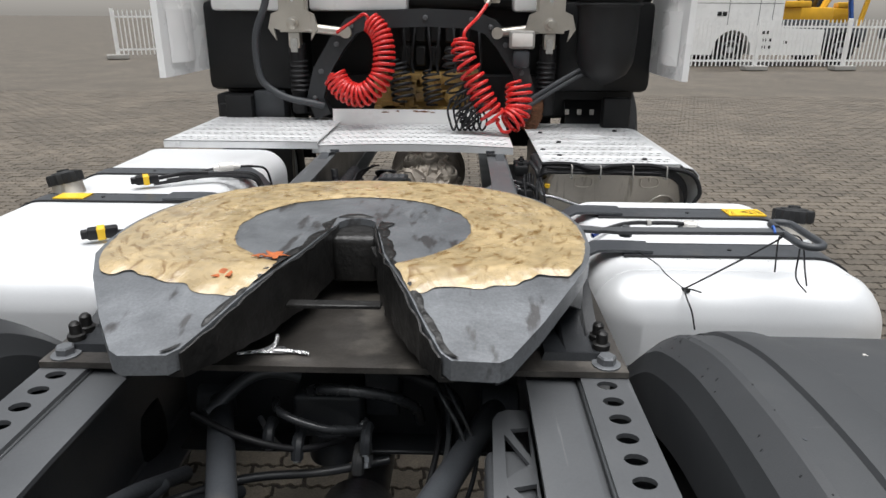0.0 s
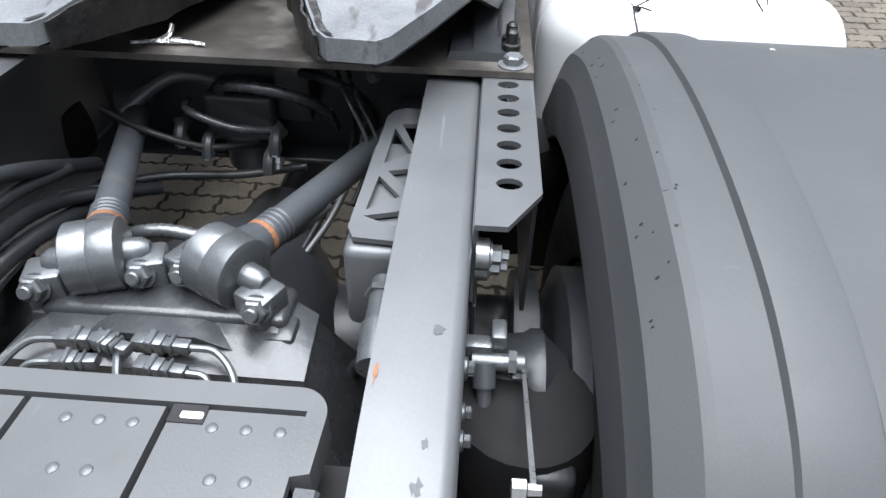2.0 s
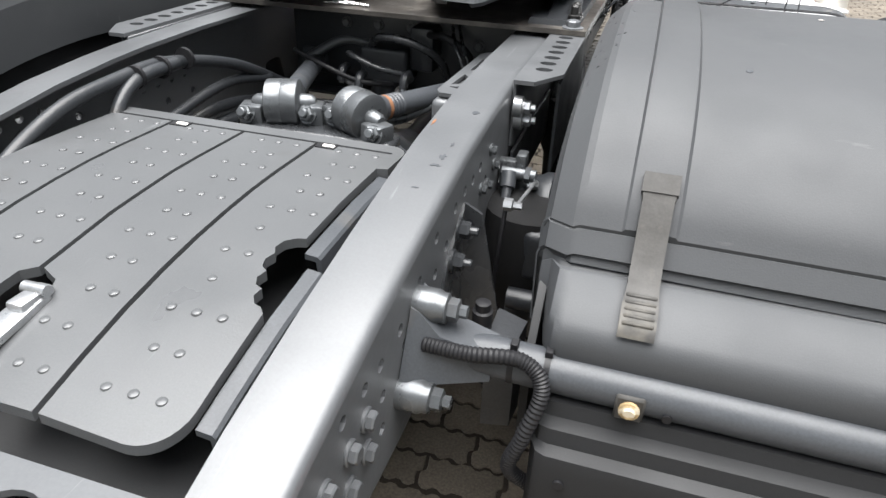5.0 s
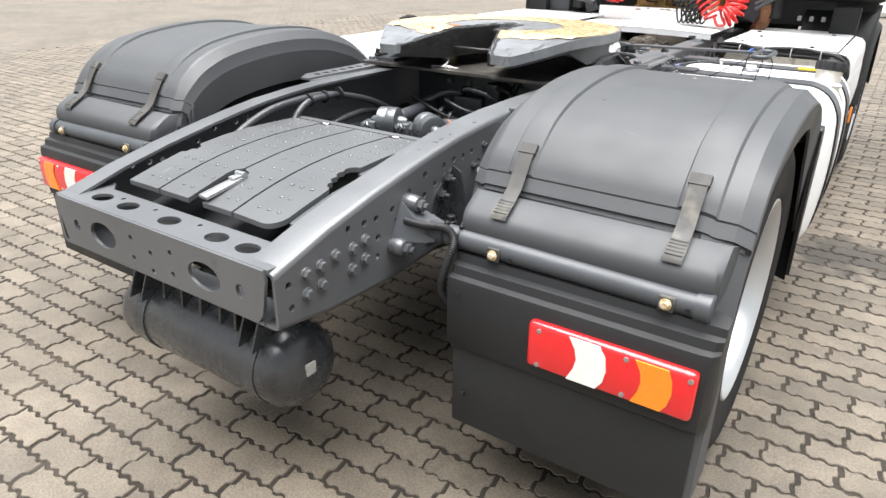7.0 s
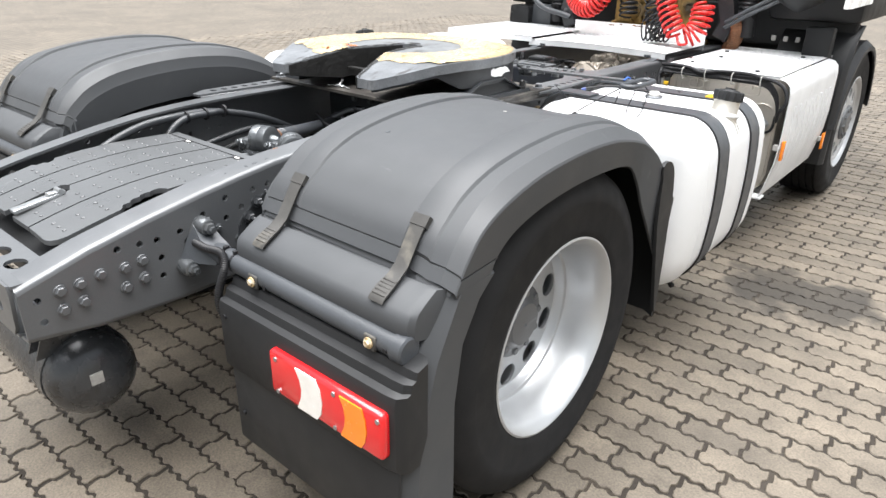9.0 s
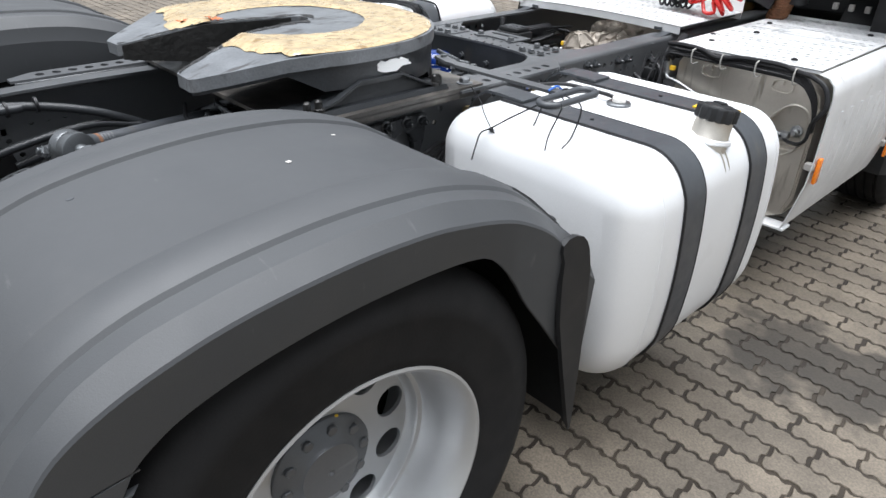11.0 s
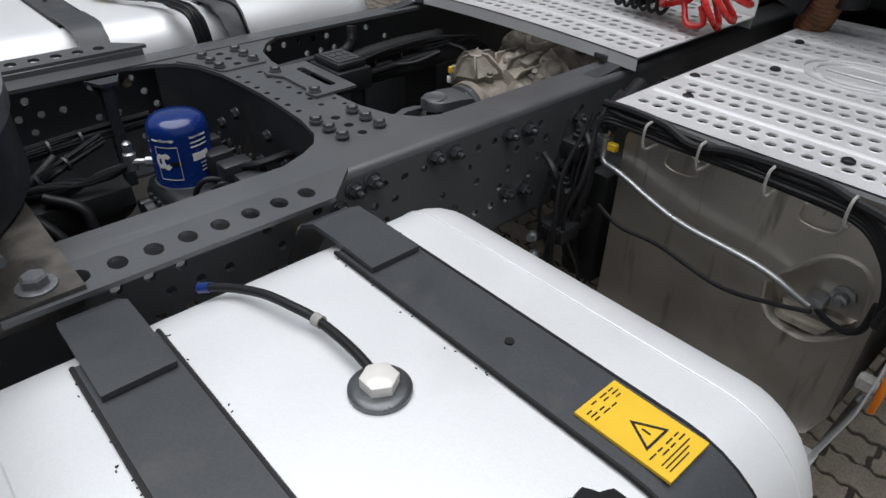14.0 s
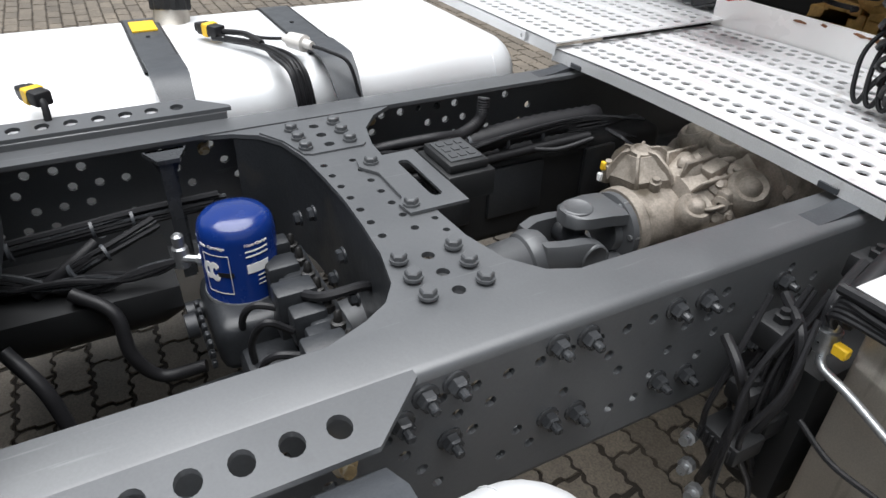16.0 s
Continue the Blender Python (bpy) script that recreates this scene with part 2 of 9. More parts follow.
def paving(name, single=False, joints=False):
    """Concrete stone at its place in the world: weathering, grain, and one oil-dark patch beside the tank."""
    m = bpy.data.materials.new(name)
    m.use_nodes = True
    n, l = m.node_tree.nodes, m.node_tree.links
    b = n["Principled BSDF"]
    geo = n.new("ShaderNodeNewGeometry")
    where = geo.outputs["Position"]

    def noisy(sc, detail, lo, hi, a=0.3, c=0.7):
        t = n.new("ShaderNodeTexNoise")
        t.inputs["Scale"].default_value, t.inputs["Detail"].default_value = sc, detail
        l.new(where, t.inputs["Vector"])
        r = n.new("ShaderNodeMapRange")
        for k, v in ((1, a), (2, c), (3, lo), (4, hi)):
            r.inputs[k].default_value = v
        l.new(t.outputs["Fac"], r.inputs[0])
        return r.outputs[0]

    def math2(op, a, c):
        x = n.new("ShaderNodeMath")
        x.operation = op
        for k, v in ((0, a), (1, c)):
            if isinstance(v, (int, float)):
                x.inputs[k].default_value = v
            else:
                l.new(v, x.inputs[k])
        return x.outputs[0]

    value = math2("MULTIPLY", noisy(0.9, 4.0, 0.78, 1.18), noisy(150.0, 4.0, 0.70, 1.30))
    value = math2("MULTIPLY", value, noisy(9.0, 6.0, 0.78, 1.15))
    src = n.new("ShaderNodeObjectInfo").outputs["Random"] if single else geo.outputs["Random Per Island"]
    r = n.new("ShaderNodeMapRange")
    r.inputs[3].default_value, r.inputs[4].default_value = 0.80, 1.18
    l.new(src, r.inputs[0])
    if joints:
        brick = n.new("ShaderNodeTexBrick")
        brick.inputs["Scale"].default_value = 1.0
        brick.inputs["Brick Width"].default_value, brick.inputs["Row Height"].default_value = 0.21, 0.105
        brick.inputs["Mortar Size"].default_value = 0.008
        for k, c in (("Color1", 1.1), ("Color2", 0.85), ("Mortar", 0.35)):
            brick.inputs[k].default_value = (c, c, c, 1)
        l.new(where, brick.inputs["Vector"])
        value = math2("MULTIPLY", value, brick.outputs["Color"])
    else:
        value = math2("MULTIPLY", value, r.outputs[0])
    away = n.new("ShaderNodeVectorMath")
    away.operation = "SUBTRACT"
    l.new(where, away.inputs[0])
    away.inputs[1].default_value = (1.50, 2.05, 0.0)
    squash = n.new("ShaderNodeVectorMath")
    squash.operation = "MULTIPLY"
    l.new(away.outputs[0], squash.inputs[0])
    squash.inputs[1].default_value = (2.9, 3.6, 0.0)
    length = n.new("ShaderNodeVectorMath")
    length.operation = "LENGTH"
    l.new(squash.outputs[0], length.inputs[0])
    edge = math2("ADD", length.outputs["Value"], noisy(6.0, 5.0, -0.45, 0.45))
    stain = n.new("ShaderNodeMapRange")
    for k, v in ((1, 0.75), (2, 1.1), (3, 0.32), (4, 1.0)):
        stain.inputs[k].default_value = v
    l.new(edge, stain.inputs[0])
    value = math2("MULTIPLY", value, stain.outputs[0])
    hsv = n.new("ShaderNodeHueSaturation")
    hsv.inputs["Color"].default_value = (0.122, 0.102, 0.078, 1)
    l.new(value, hsv.inputs["Value"])
    l.new(hsv.outputs[0], b.inputs["Base Color"])
    b.inputs["Roughness"].default_value = 0.58
    bp = n.new("ShaderNodeBump")
    bp.inputs["Strength"].default_value, bp.inputs["Distance"].default_value = 0.35, 0.004
    l.new(noisy(120.0, 4.0, 0.0, 1.0, 0.0, 1.0), bp.inputs["Height"])
    l.new(bp.outputs[0], b.inputs["Normal"])
    return m


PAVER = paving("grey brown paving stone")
PAVER_ONE = paving("grey brown paving stone single", single=True)
PAVER_FAR = paving("far paving", joints=True)
JOINT = material("dark earth joint", (0.020, 0.015, 0.0105), 0.9, 0.0, 0.3, 3.0, 0.2, 120, 0.5, 90, dirt=(0.034, 0.026, 0.018), dirt_scale=3, dirt_level=0.55)


# ---- mesh helpers ----
def mesh_from(bm, name, mat, angle=38):
    bmesh.ops.recalc_face_normals(bm, faces=bm.faces)
    me = bpy.data.meshes.new(name)
    bm.to_mesh(me)
    bm.free()
    me.materials.append(mat)
    me.shade_smooth()
    me.set_sharp_from_angle(angle=radians(angle))
    return me


AT = [Vector((0.0, 0.0, 0.0))]


def assembly(x, y, z):
    """Where the truck's next assembly sits from its drawn place."""
    AT[0] = Vector((x, y, z))


def part(name, bm, mat, parent, label="", angle=38):
    """One mesh object under a thing or a part."""
    ob = new(name, mesh_from(bm, name, mat, angle))
    ob.parent = parent
    if parent.name == "tractor_truck":
        ob.location = AT[0]
    if label:
        ob["label"] = label
    return ob


def again(name, me, m, parent, label=""):
    """One more object on a mesh that is already there."""
    ob = new(name, me)
    ob.parent = parent
    ob.matrix_basis = m
    if label:
        ob["label"] = label
    return ob


def thing(name, label, category, group="", kind="", at=(0, 0, 0)):
    ob = new(name)
    ob.location = at
    ob.empty_display_size = 0.1
    return tagged(ob, label, category, group, kind)


def solid(name, bm, mat, label, category, group="", kind="", angle=38):
    return tagged(new(name, mesh_from(bm, name, mat, angle)), label, category, group, kind)


def box(bm, x0, x1, y0, y1, z0, z1, r=0.0, seg=2, m=None):
    tmp = bmesh.new()
    bmesh.ops.create_cube(tmp, size=1.0)
    for v in tmp.verts:
        v.co = Vector((x0 + (v.co.x + 0.5) * (x1 - x0), y0 + (v.co.y + 0.5) * (y1 - y0), z0 + (v.co.z + 0.5) * (z1 - z0)))
    if r:
        bmesh.ops.bevel(tmp, geom=tmp.edges[:], offset=r, segments=seg, profile=0.5, affect="EDGES")
    if m is not None:
        bmesh.ops.transform(tmp, matrix=m, verts=tmp.verts[:])
    join(bm, tmp)
    return bm


def join(bm, tmp):
    at = {}
    for v in tmp.verts:
        at[v] = bm.verts.new(v.co)
    for f in tmp.faces:
        try:
            bm.faces.new([at[v] for v in f.verts])
        except ValueError:
            pass
    tmp.free()
    return bm


def frame_of(d):
    d = Vector(d).normalized()
    up = Vector((0, 0, 1)) if abs(d.z) < 0.9 else Vector((0, 1, 0))
    u = d.cross(up).normalized()
    return u, d.cross(u).normalized()


def cyl(bm, p0, p1, r0, r1=None, seg=20, caps=True):
    p0, p1 = Vector(p0), Vector(p1)
    r1 = r0 if r1 is None else r1
    u, w = frame_of(p1 - p0)
    a = [bm.verts.new(p0 + r0 * (u * math.cos(t) + w * math.sin(t))) for t in np.linspace(0, 2 * math.pi, seg, False)]
    b = [bm.verts.new(p1 + r1 * (u * math.cos(t) + w * math.sin(t))) for t in np.linspace(0, 2 * math.pi, seg, False)]
    for k in range(seg):
        bm.faces.new((a[k], a[(k + 1) % seg], b[(k + 1) % seg], b[k]))
    if caps:
        bm.faces.new(a[::-1])
        bm.faces.new(b)
    return bm


def lathe(bm, centre, axis, profile, seg=32, closed=True):
    """profile: (distance along the axis, radius) from one end to the other."""
    centre, axis = Vector(centre), Vector(axis).normalized()
    u, w = frame_of(axis)
    rings = []
    for d, r in profile:
        rings.append([bm.verts.new(centre + axis * d + max(r, 0.0004) * (u * math.cos(t) + w * math.sin(t))) for t in np.linspace(0, 2 * math.pi, seg, False)])
    for a, b in zip(rings, rings[1:]):
        for k in range(seg):
            bm.faces.new((a[k], a[(k + 1) % seg], b[(k + 1) % seg], b[k]))
    if closed:
        bm.faces.new(rings[0][::-1])
        bm.faces.new(rings[-1])
    return bm


def smooth_path(pts, n=8):
    """A Catmull-Rom line through the points."""
    p = [Vector(q) for q in pts]
    p = [2 * p[0] - p[1]] + p + [2 * p[-1] - p[-2]]
    out = []
    for a, b, c, d in zip(p, p[1:], p[2:], p[3:]):
        for k in range(n):
            t = k / n
            out.append(0.5 * (2 * b + (c - a) * t + (2 * a - 5 * b + 4 * c - d) * t * t + (3 * b - a - 3 * c + d) * t ** 3))
    out.append(p[-2])
    return out


def tube(bm, pts, r, seg=8, n=8, smooth=True, closed=False, ribs=0.0):
    line = smooth_path(pts, n) if smooth else [Vector(q) for q in pts]
    if closed:
        line = line[:-1]
    rings = []
    u = None
    for k, p in enumerate(line):
        a = line[(k - 1) % len(line)] if (k or closed) else p
        b = line[(k + 1) % len(line)] if (k < len(line) - 1 or closed) else p
        d = (b - a).normalized()
        if u is None:
            u = frame_of(d)[0]
        u = (u - d * u.dot(d)).normalized()
        w = d.cross(u)
        rr = r * (1 + (ribs if k % 2 else 0.0))
        rings.append([bm.verts.new(p + rr * (u * math.cos(t) + w * math.sin(t))) for t in np.linspace(0, 2 * math.pi, seg, False)])
    pairs = list(zip(rings, rings[1:])) + ([(rings[-1], rings[0])] if closed else [])
    for a, b in pairs:
        for k in range(seg):
            bm.faces.new((a[k], a[(k + 1) % seg], b[(k + 1) % seg], b[k]))
    if not closed:
        bm.faces.new(rings[0][::-1])
        bm.faces.new(rings[-1])
    return bm


def circle(cx, cy, r, seg=12, ry=None, turn=0.0):
    ry = r if ry is None else ry
    return [(cx + r * math.cos(t), cy + ry * math.sin(t)) for t in np.linspace(turn, turn + 2 * math.pi, seg, False)]


def slot(cx, cy, length, width, seg=6, along="y"):
    """An oblong hole."""
    h = (length - width) / 2
    pts = [(width / 2 * math.cos(t), h + width / 2 * math.sin(t)) for t in np.linspace(0, math.pi, seg + 1)]
    pts += [(width / 2 * math.cos(t), -h + width / 2 * math.sin(t)) for t in np.linspace(math.pi, 2 * math.pi, seg + 1)]
    return [(cx + (a if along == "y" else b), cy + (b if along == "y" else a)) for a, b in pts]


def sheet(bm, outline, holes, place, depth):
    """A plate of that depth with holes through it. place(u, v, w): a point of the plate in the world, w from 0 to depth."""
    tmp = bmesh.new()
    loops = []
    for loop in [outline] + list(holes):
        vs = [tmp.verts.new((a, b, 0)) for a, b in loop]
        es = [tmp.edges.new((vs[k], vs[(k + 1) % len(vs)])) for k in range(len(vs))]
        loops.append((vs, es))
    bmesh.ops.triangle_fill(tmp, use_beauty=True, use_dissolve=False, edges=[e for _, es in loops for e in es], normal=(0, 0, 1))
    tops, lows = {}, {}
    for v in tmp.verts:
        tops[v] = bm.verts.new(place(v.co.x, v.co.y, depth))
        lows[v] = bm.verts.new(place(v.co.x, v.co.y, 0.0))
    for f in tmp.faces:
        bm.faces.new([tops[v] for v in f.verts])
        bm.faces.new([lows[v] for v in f.verts][::-1])
    for vs, _ in loops:
        for k in range(len(vs)):
            a, b = vs[k], vs[(k + 1) % len(vs)]
            bm.faces.new((lows[a], lows[b], tops[b], tops[a]))
    tmp.free()
    return bm


def flat(z):
    return lambda u, v, w: Vector((u, v, z + w))


def loft(bm, sections, closed=True, caps=True):
    rings = [[bm.verts.new(p) for p in s] for s in sections]
    for a, b in zip(rings, rings[1:]):
        for k in range(len(a) if closed else len(a) - 1):
            bm.faces.new((a[k], a[(k + 1) % len(a)], b[(k + 1) % len(a)], b[k]))
    if caps and closed:
        bm.faces.new(rings[0][::-1])
        bm.faces.new(rings[-1])
    return bm


def along(table, y):
    """Straight-line reading of a table of (place, value)."""
    return float(np.interp(y, [a for a, _ in table], [b for _, b in table]))


def bolt_mesh(name, mat, r=0.013, h=0.012, flange=1.45, stud=0.0):
    """A flanged hexagon bolt that stands on z = 0."""
    bm = bmesh.new()
    lathe(bm, (0, 0, 0), (0, 0, 1), [(0, r * flange), (0.003, r * flange), (0.0045, r * 1.15)], 16)
    lathe(bm, (0, 0, 0.003), (0, 0, 1), [(0, r), (h * 0.8, r), (h, r * 0.82)], 6)
    if stud:
        lathe(bm, (0, 0, h), (0, 0, 1), [(0, r * 0.5), (stud, r * 0.5), (stud + 0.002, r * 0.38)], 10)
    return mesh_from(bm, name, mat, 30)


BOLT = bolt_mesh("bolt", CHASSIS, 0.0125, 0.011, 1.16)
BOLT_GREY = bolt_mesh("bolt", CHASSIS, 0.0125, 0.011, 1.25)
BOLT_DARK = bolt_mesh("bolt", CHASSIS_DARK, 0.0125, 0.011, 1.25)
BOLT_SMALL = bolt_mesh("bolt", PAINTED_STEEL, 0.008, 0.009)
NUT_STUD = bolt_mesh("nut", CASTGLOSS, 0.014, 0.016, 1.35, 0.014)
BOLT_BIG = bolt_mesh("bolt", WORNPLATE, 0.017, 0.016, 1.5)


def facing(p, d):
    """A pose at p whose z axis points along d."""
    return Matrix.Translation(p) @ Vector(d).to_track_quat("Z", "Y").to_matrix().to_4x4()


def ground_z(y):
    """The yard rises slightly ahead of the truck."""
    return -0.04 + 0.001 * y


# ---- ground ----
bm = bmesh.new()
bmesh.ops.create_grid(bm, x_segments=10, y_segments=10, size=300)
for v in bm.verts:
    v.co.z = ground_z(v.co.y) - 0.018
ground = solid("ground", bm, PAVER_FAR, "wide yard of grey brown interlocking paving stones", "ground", kind="structure")

# ---- the truck ----
truck = thing("tractor_truck", "white two-axle tractor truck with dark grey chassis parked on paving", "truck")

assembly(0.0, 0.0, 0.0)
RAIL_TOP = [(-0.88, 0.75), (-0.71, 0.80), (-0.55, 0.836), (-0.40, 0.864), (-0.28, 0.884), (-0.15, 0.902), (0.0, 0.914), (0.1, 0.919), (0.3, 0.922), (1.2, 0.915), (4.6, 0.912)]
RAIL_LOW = [(-0.88, 0.607), (-0.7, 0.58), (-0.5, 0.572), (-0.3, 0.58), (0.0, 0.60), (0.3, 0.62), (4.6, 0.62)]
RAIL_YS = [-0.88, -0.80, -0.71, -0.63, -0.55, -0.475, -0.40, -0.34, -0.28, -0.215, -0.15, -0.075, 0.0, 0.1, 0.2, 0.3, 1.0, 2.0, 4.6]
RAIL_X = {1: 0.437, -1: 0.445}
AXLE_Y, AXLE_Z = 0.205, 0.455


def rail_holes():
    """Drilled holes: a worked-out tail pattern, a sparse run over the axle and a dense field ahead of the fifth wheel."""
    out = [(-0.842, 0.708), (-0.838, 0.651), (-0.584, 0.771), (-0.538, 0.768), (-0.533, 0.716), (-0.537, 0.665), (-0.472, 0.773), (-0.456, 0.739), (-0.328, 0.829), (-0.331, 0.771), (-0.236, 0.832), (-0.186, 0.838), (-0.137, 0.836)]
    out += [(-0.642, 0.775), (-0.40, 0.80), (-0.28, 0.79), (-0.24, 0.775), (-0.09, 0.84), (-0.05, 0.80)]
    rng = random.Random(5)
    for k in range(7):
        for d in (0.06, 0.11, 0.16, 0.21):
            if rng.random() < 0.45:
                out.append((0.0 + 0.05 * k + 0.025 * (int(d * 20) % 2), 0.91 - d))
    for k in range(28):
        for d in (0.045, 0.085, 0.125, 0.165, 0.205):
            if rng.random() < 0.5:
                out.append((1.10 + 0.05 * k + 0.025 * (int(d * 25) % 2), 0.905 - d))
    return out


RAIL_HOLES = rail_holes()


def frame_rail(s):
    bm = bmesh.new()
    o, i, t, r = RAIL_X[s], 0.362 if s < 0 else 0.345, 0.009, 0.016
    web_t = [(y, along(RAIL_TOP, y) - r) for y in RAIL_YS]
    web_l = [(y, along(RAIL_LOW, y) + r) for y in RAIL_YS]
    sheet(bm, web_t + web_l[::-1], [circle(y, z, 0.0095, 8) for y, z in RAIL_HOLES], lambda u, v, w: Vector((s * (o - t + w), u, v)), t)
    for table, d in ((RAIL_TOP, -1), (RAIL_LOW, 1)):
        secs = []
        for y in RAIL_YS:
            z = along(table, y)
            prof = [(i, z), (o - r, z), (o - r * 0.35, z + d * r * 0.2), (o - r * 0.1, z + d * r * 0.5), (o, z + d * r), (o - t, z + d * r), (o - t - 0.004, z + d * t), (i, z + d * t)]
            secs.append([(s * x, y, zz) for x, zz in prof])
        loft(bm, secs)
    return part("frame_rail", bm, CHASSIS, truck, "dark grey painted channel frame rail with scratches")


rails = {s: frame_rail(s) for s in (1, -1)}

# paint chips and rust runs on the near rail
for k, (x, y, sx, sy) in enumerate(((0.409, -0.03, 0.010, 0.012), (0.403, -0.20, 0.010, 0.016), (0.399, -0.226, 0.013, 0.008), (0.407, -0.16, 0.006, 0.010), (0.39, -0.29, 0.010, 0.003), (0.352, -0.09, 0.004, 0.022))):
    bm = bmesh.new()
    rng = random.Random(k)
    z = along(RAIL_TOP, y)
    pts = [(x + 0.6 * sx * (0.4 + 0.9 * rng.random()) * math.cos(t), y + 0.6 * sy * (0.3 + 1.0 * rng.random()) * math.sin(t)) for t in np.linspace(0, 2 * math.pi, 13, False)]
    sheet(bm, pts, [], lambda u, v, w: Vector((u, v, along(RAIL_TOP, v) - 0.0008 + w)), 0.0016)
    part("paint_chip", bm, RUST if k == 5 else STRAPMAT, rails[1])

# rear crossmember
assembly(0.0, -0.038, 0.043)
bm = bmesh.new()
sheet(bm, [(-0.428, -0.845), (0.422, -0.845), (0.422, -0.70), (0.372, -0.70), (0.325, -0.735), (-0.325, -0.735), (-0.372, -0.70), (-0.428, -0.70)],
      [circle(x, -0.79, 0.034, 18, 0.026) for x in (-0.289, -0.17, 0.006, 0.188, 0.297)] + [circle(x, -0.765, 0.007, 8) for x in (-0.232, -0.088, 0.094)], flat(0.705), 0.009)
sheet(bm, [(-0.385, 0.575), (0.38, 0.575), (0.40, 0.60), (0.418, 0.69), (0.412, 0.713), (-0.412, 0.713), (-0.42, 0.69), (-0.40, 0.60)],
      [circle(x, 0.64, 0.058, 22, 0.036) for x in (-0.21, 0.205)] + [circle(x, z, 0.014, 10, 0.018) for x, z in ((-0.335, 0.640), (0.33, 0.640))]
      + [circle(x, z, 0.008, 8) for x, z in ((0.0, 0.645), (-0.078, 0.668), (0.083, 0.668), (-0.078, 0.612), (0.083, 0.61), (0.0, 0.595))],
      lambda u, v, w: Vector((u, -0.852 + w, v)), 0.009)
sheet(bm, [(-0.40, -0.848), (0.395, -0.848), (0.395, -0.76), (-0.40, -0.76)], [], flat(0.57), 0.008)
part("crossmember", bm, CHASSIS, truck, "grey pressed rear crossmember with oval holes")

# ---- bolts and studs on the rails ----
for s in (1, -1):
    for y, z in ((-0.79, 0.717), (-0.791, 0.667), (-0.743, 0.719), (-0.743, 0.671), (-0.693, 0.726), (-0.632, 0.722), (-0.637, 0.669), (-0.588, 0.678), (-0.586, 0.728)):
        again("bolt", BOLT_GREY, facing((s * RAIL_X[s], y, z), (s, 0, 0)), rails[s])
    for y, z in ((1.745, 0.88), (1.703, 0.875), (1.67, 0.845), (1.90, 0.88), (1.952, 0.875), (2.116, 0.866), (2.177, 0.862), (1.902, 0.74), (1.953, 0.73), (2.117, 0.72), (2.178, 0.71), (2.36, 0.84), (2.33, 0.72), (1.74, 0.78)):
        again("nut", NUT_STUD, facing((s * RAIL_X[s], y, z), (s, 0, 0)), rails[s])
    for y, z in ((-0.02, 0.845), (-0.035, 0.785), (-0.08, 0.795), (0.01, 0.805), (-0.36, 0.75), (-0.30, 0.70)):
        again("bolt", BOLT_SMALL, facing((s * RAIL_X[s], y, z), (s, 0, 0)), rails[s])


# ---- angle brackets beside the rails ----
def angle_bracket(s, y0, y1, holes, tip):
    bm = bmesh.new()
    a, b = 0.421, 0.505
    if tip < 0:
        outline = [(a, y0), (a + 0.04, y0), (b, y0 + 0.075), (b, y1), (a, y1)]
    else:
        outline = [(a, y0), (b, y0), (b, y1 - 0.075), (a + 0.012, y1), (a, y1)]
    sheet(bm, [(s * x, y) for x, y in outline], [circle(s * 0.463, y, 0.0175, 14, 0.0135) for y in holes], flat(0.889), 0.008)
    box(bm, min(s * 0.4185, s * 0.4265), max(s * 0.4185, s * 0.4265), y0 + 0.01, y1 - 0.01, 0.76 if tip < 0 else 0.855, 0.889, 0.002, 1)
    return part("angle_bracket", bm, CHASSIS, truck, "grey angle bracket with a row of round holes")


for s in (1, -1):
    assembly(s * 0.018, 0.008, 0.034)
    angle_bracket(s, 0.118, 0.60, [0.212 + 0.05 * k for k in range(7)], -1)
    assembly(0.026 if s > 0 else -0.014, -0.054, 0.04)
    angle_bracket(s, 1.18, 1.735, [1.632 - 0.05 * k for k in range(9)], 1)

# ---- mounting plate and fifth wheel ----
assembly(0.0, -0.008, 0.036)
bm = bmesh.new()
sheet(bm, [(-0.523, 0.55), (0.523, 0.55), (0.523, 1.235), (-0.523, 1.235)], [], flat(0.8965), 0.0115)
for s in (1, -1):
    box(bm, min(s * 0.45, s * 0.52), max(s * 0.45, s * 0.52), 0.62, 1.23, 0.872, 0.8965, 0.006, 2)
plate_ob = part("mounting_plate", bm, PLATEGREASE, truck, "dark steel fifth wheel mounting plate")
for s in (1, -1):
    for y in (0.577, 1.187):
        again("bolt", BOLT_BIG, facing((s * 0.488, y, 0.908), (0, 0, 1)), plate_ob)
    for y in (1.13, 1.085):
        bm = bmesh.new()
        lathe(bm, (s * (0.38 if y > 1.1 else 0.472), y, 0.908), (0, 0, 1), [(0, 0.022), (0.012, 0.022), (0.014, 0.014), (0.035, 0.013), (0.042, 0.006)], 12)
        part("nut", bm, BLACKGREASE, plate_ob)
FW_Z = 1.10
half = [(0.042, 0.88), (0.05, 0.85), (0.082, 0.69), (0.138, 0.555), (0.172, 0.465), (0.198, 0.405), (0.214, 0.389), (0.286, 0.386), (0.304, 0.398), (0.36, 0.48), (0.425, 0.59), (0.466, 0.68), (0.482, 0.76)]
arc = [(0.487 * math.cos(t) ** (2 / 2.3), 0.825 + 0.457 * math.sin(t) ** (2 / 2.3)) for t in np.linspace(0.03, math.pi / 2 - 0.0001, 18)]
ring = half + arc
outline = ring + [(-x, y) for x, y in ring[::-1][1:]] + [(0.042 * math.cos(t), 0.885 + 0.042 * math.sin(t)) for t in np.linspace(math.pi, 0, 9)][1:-1]


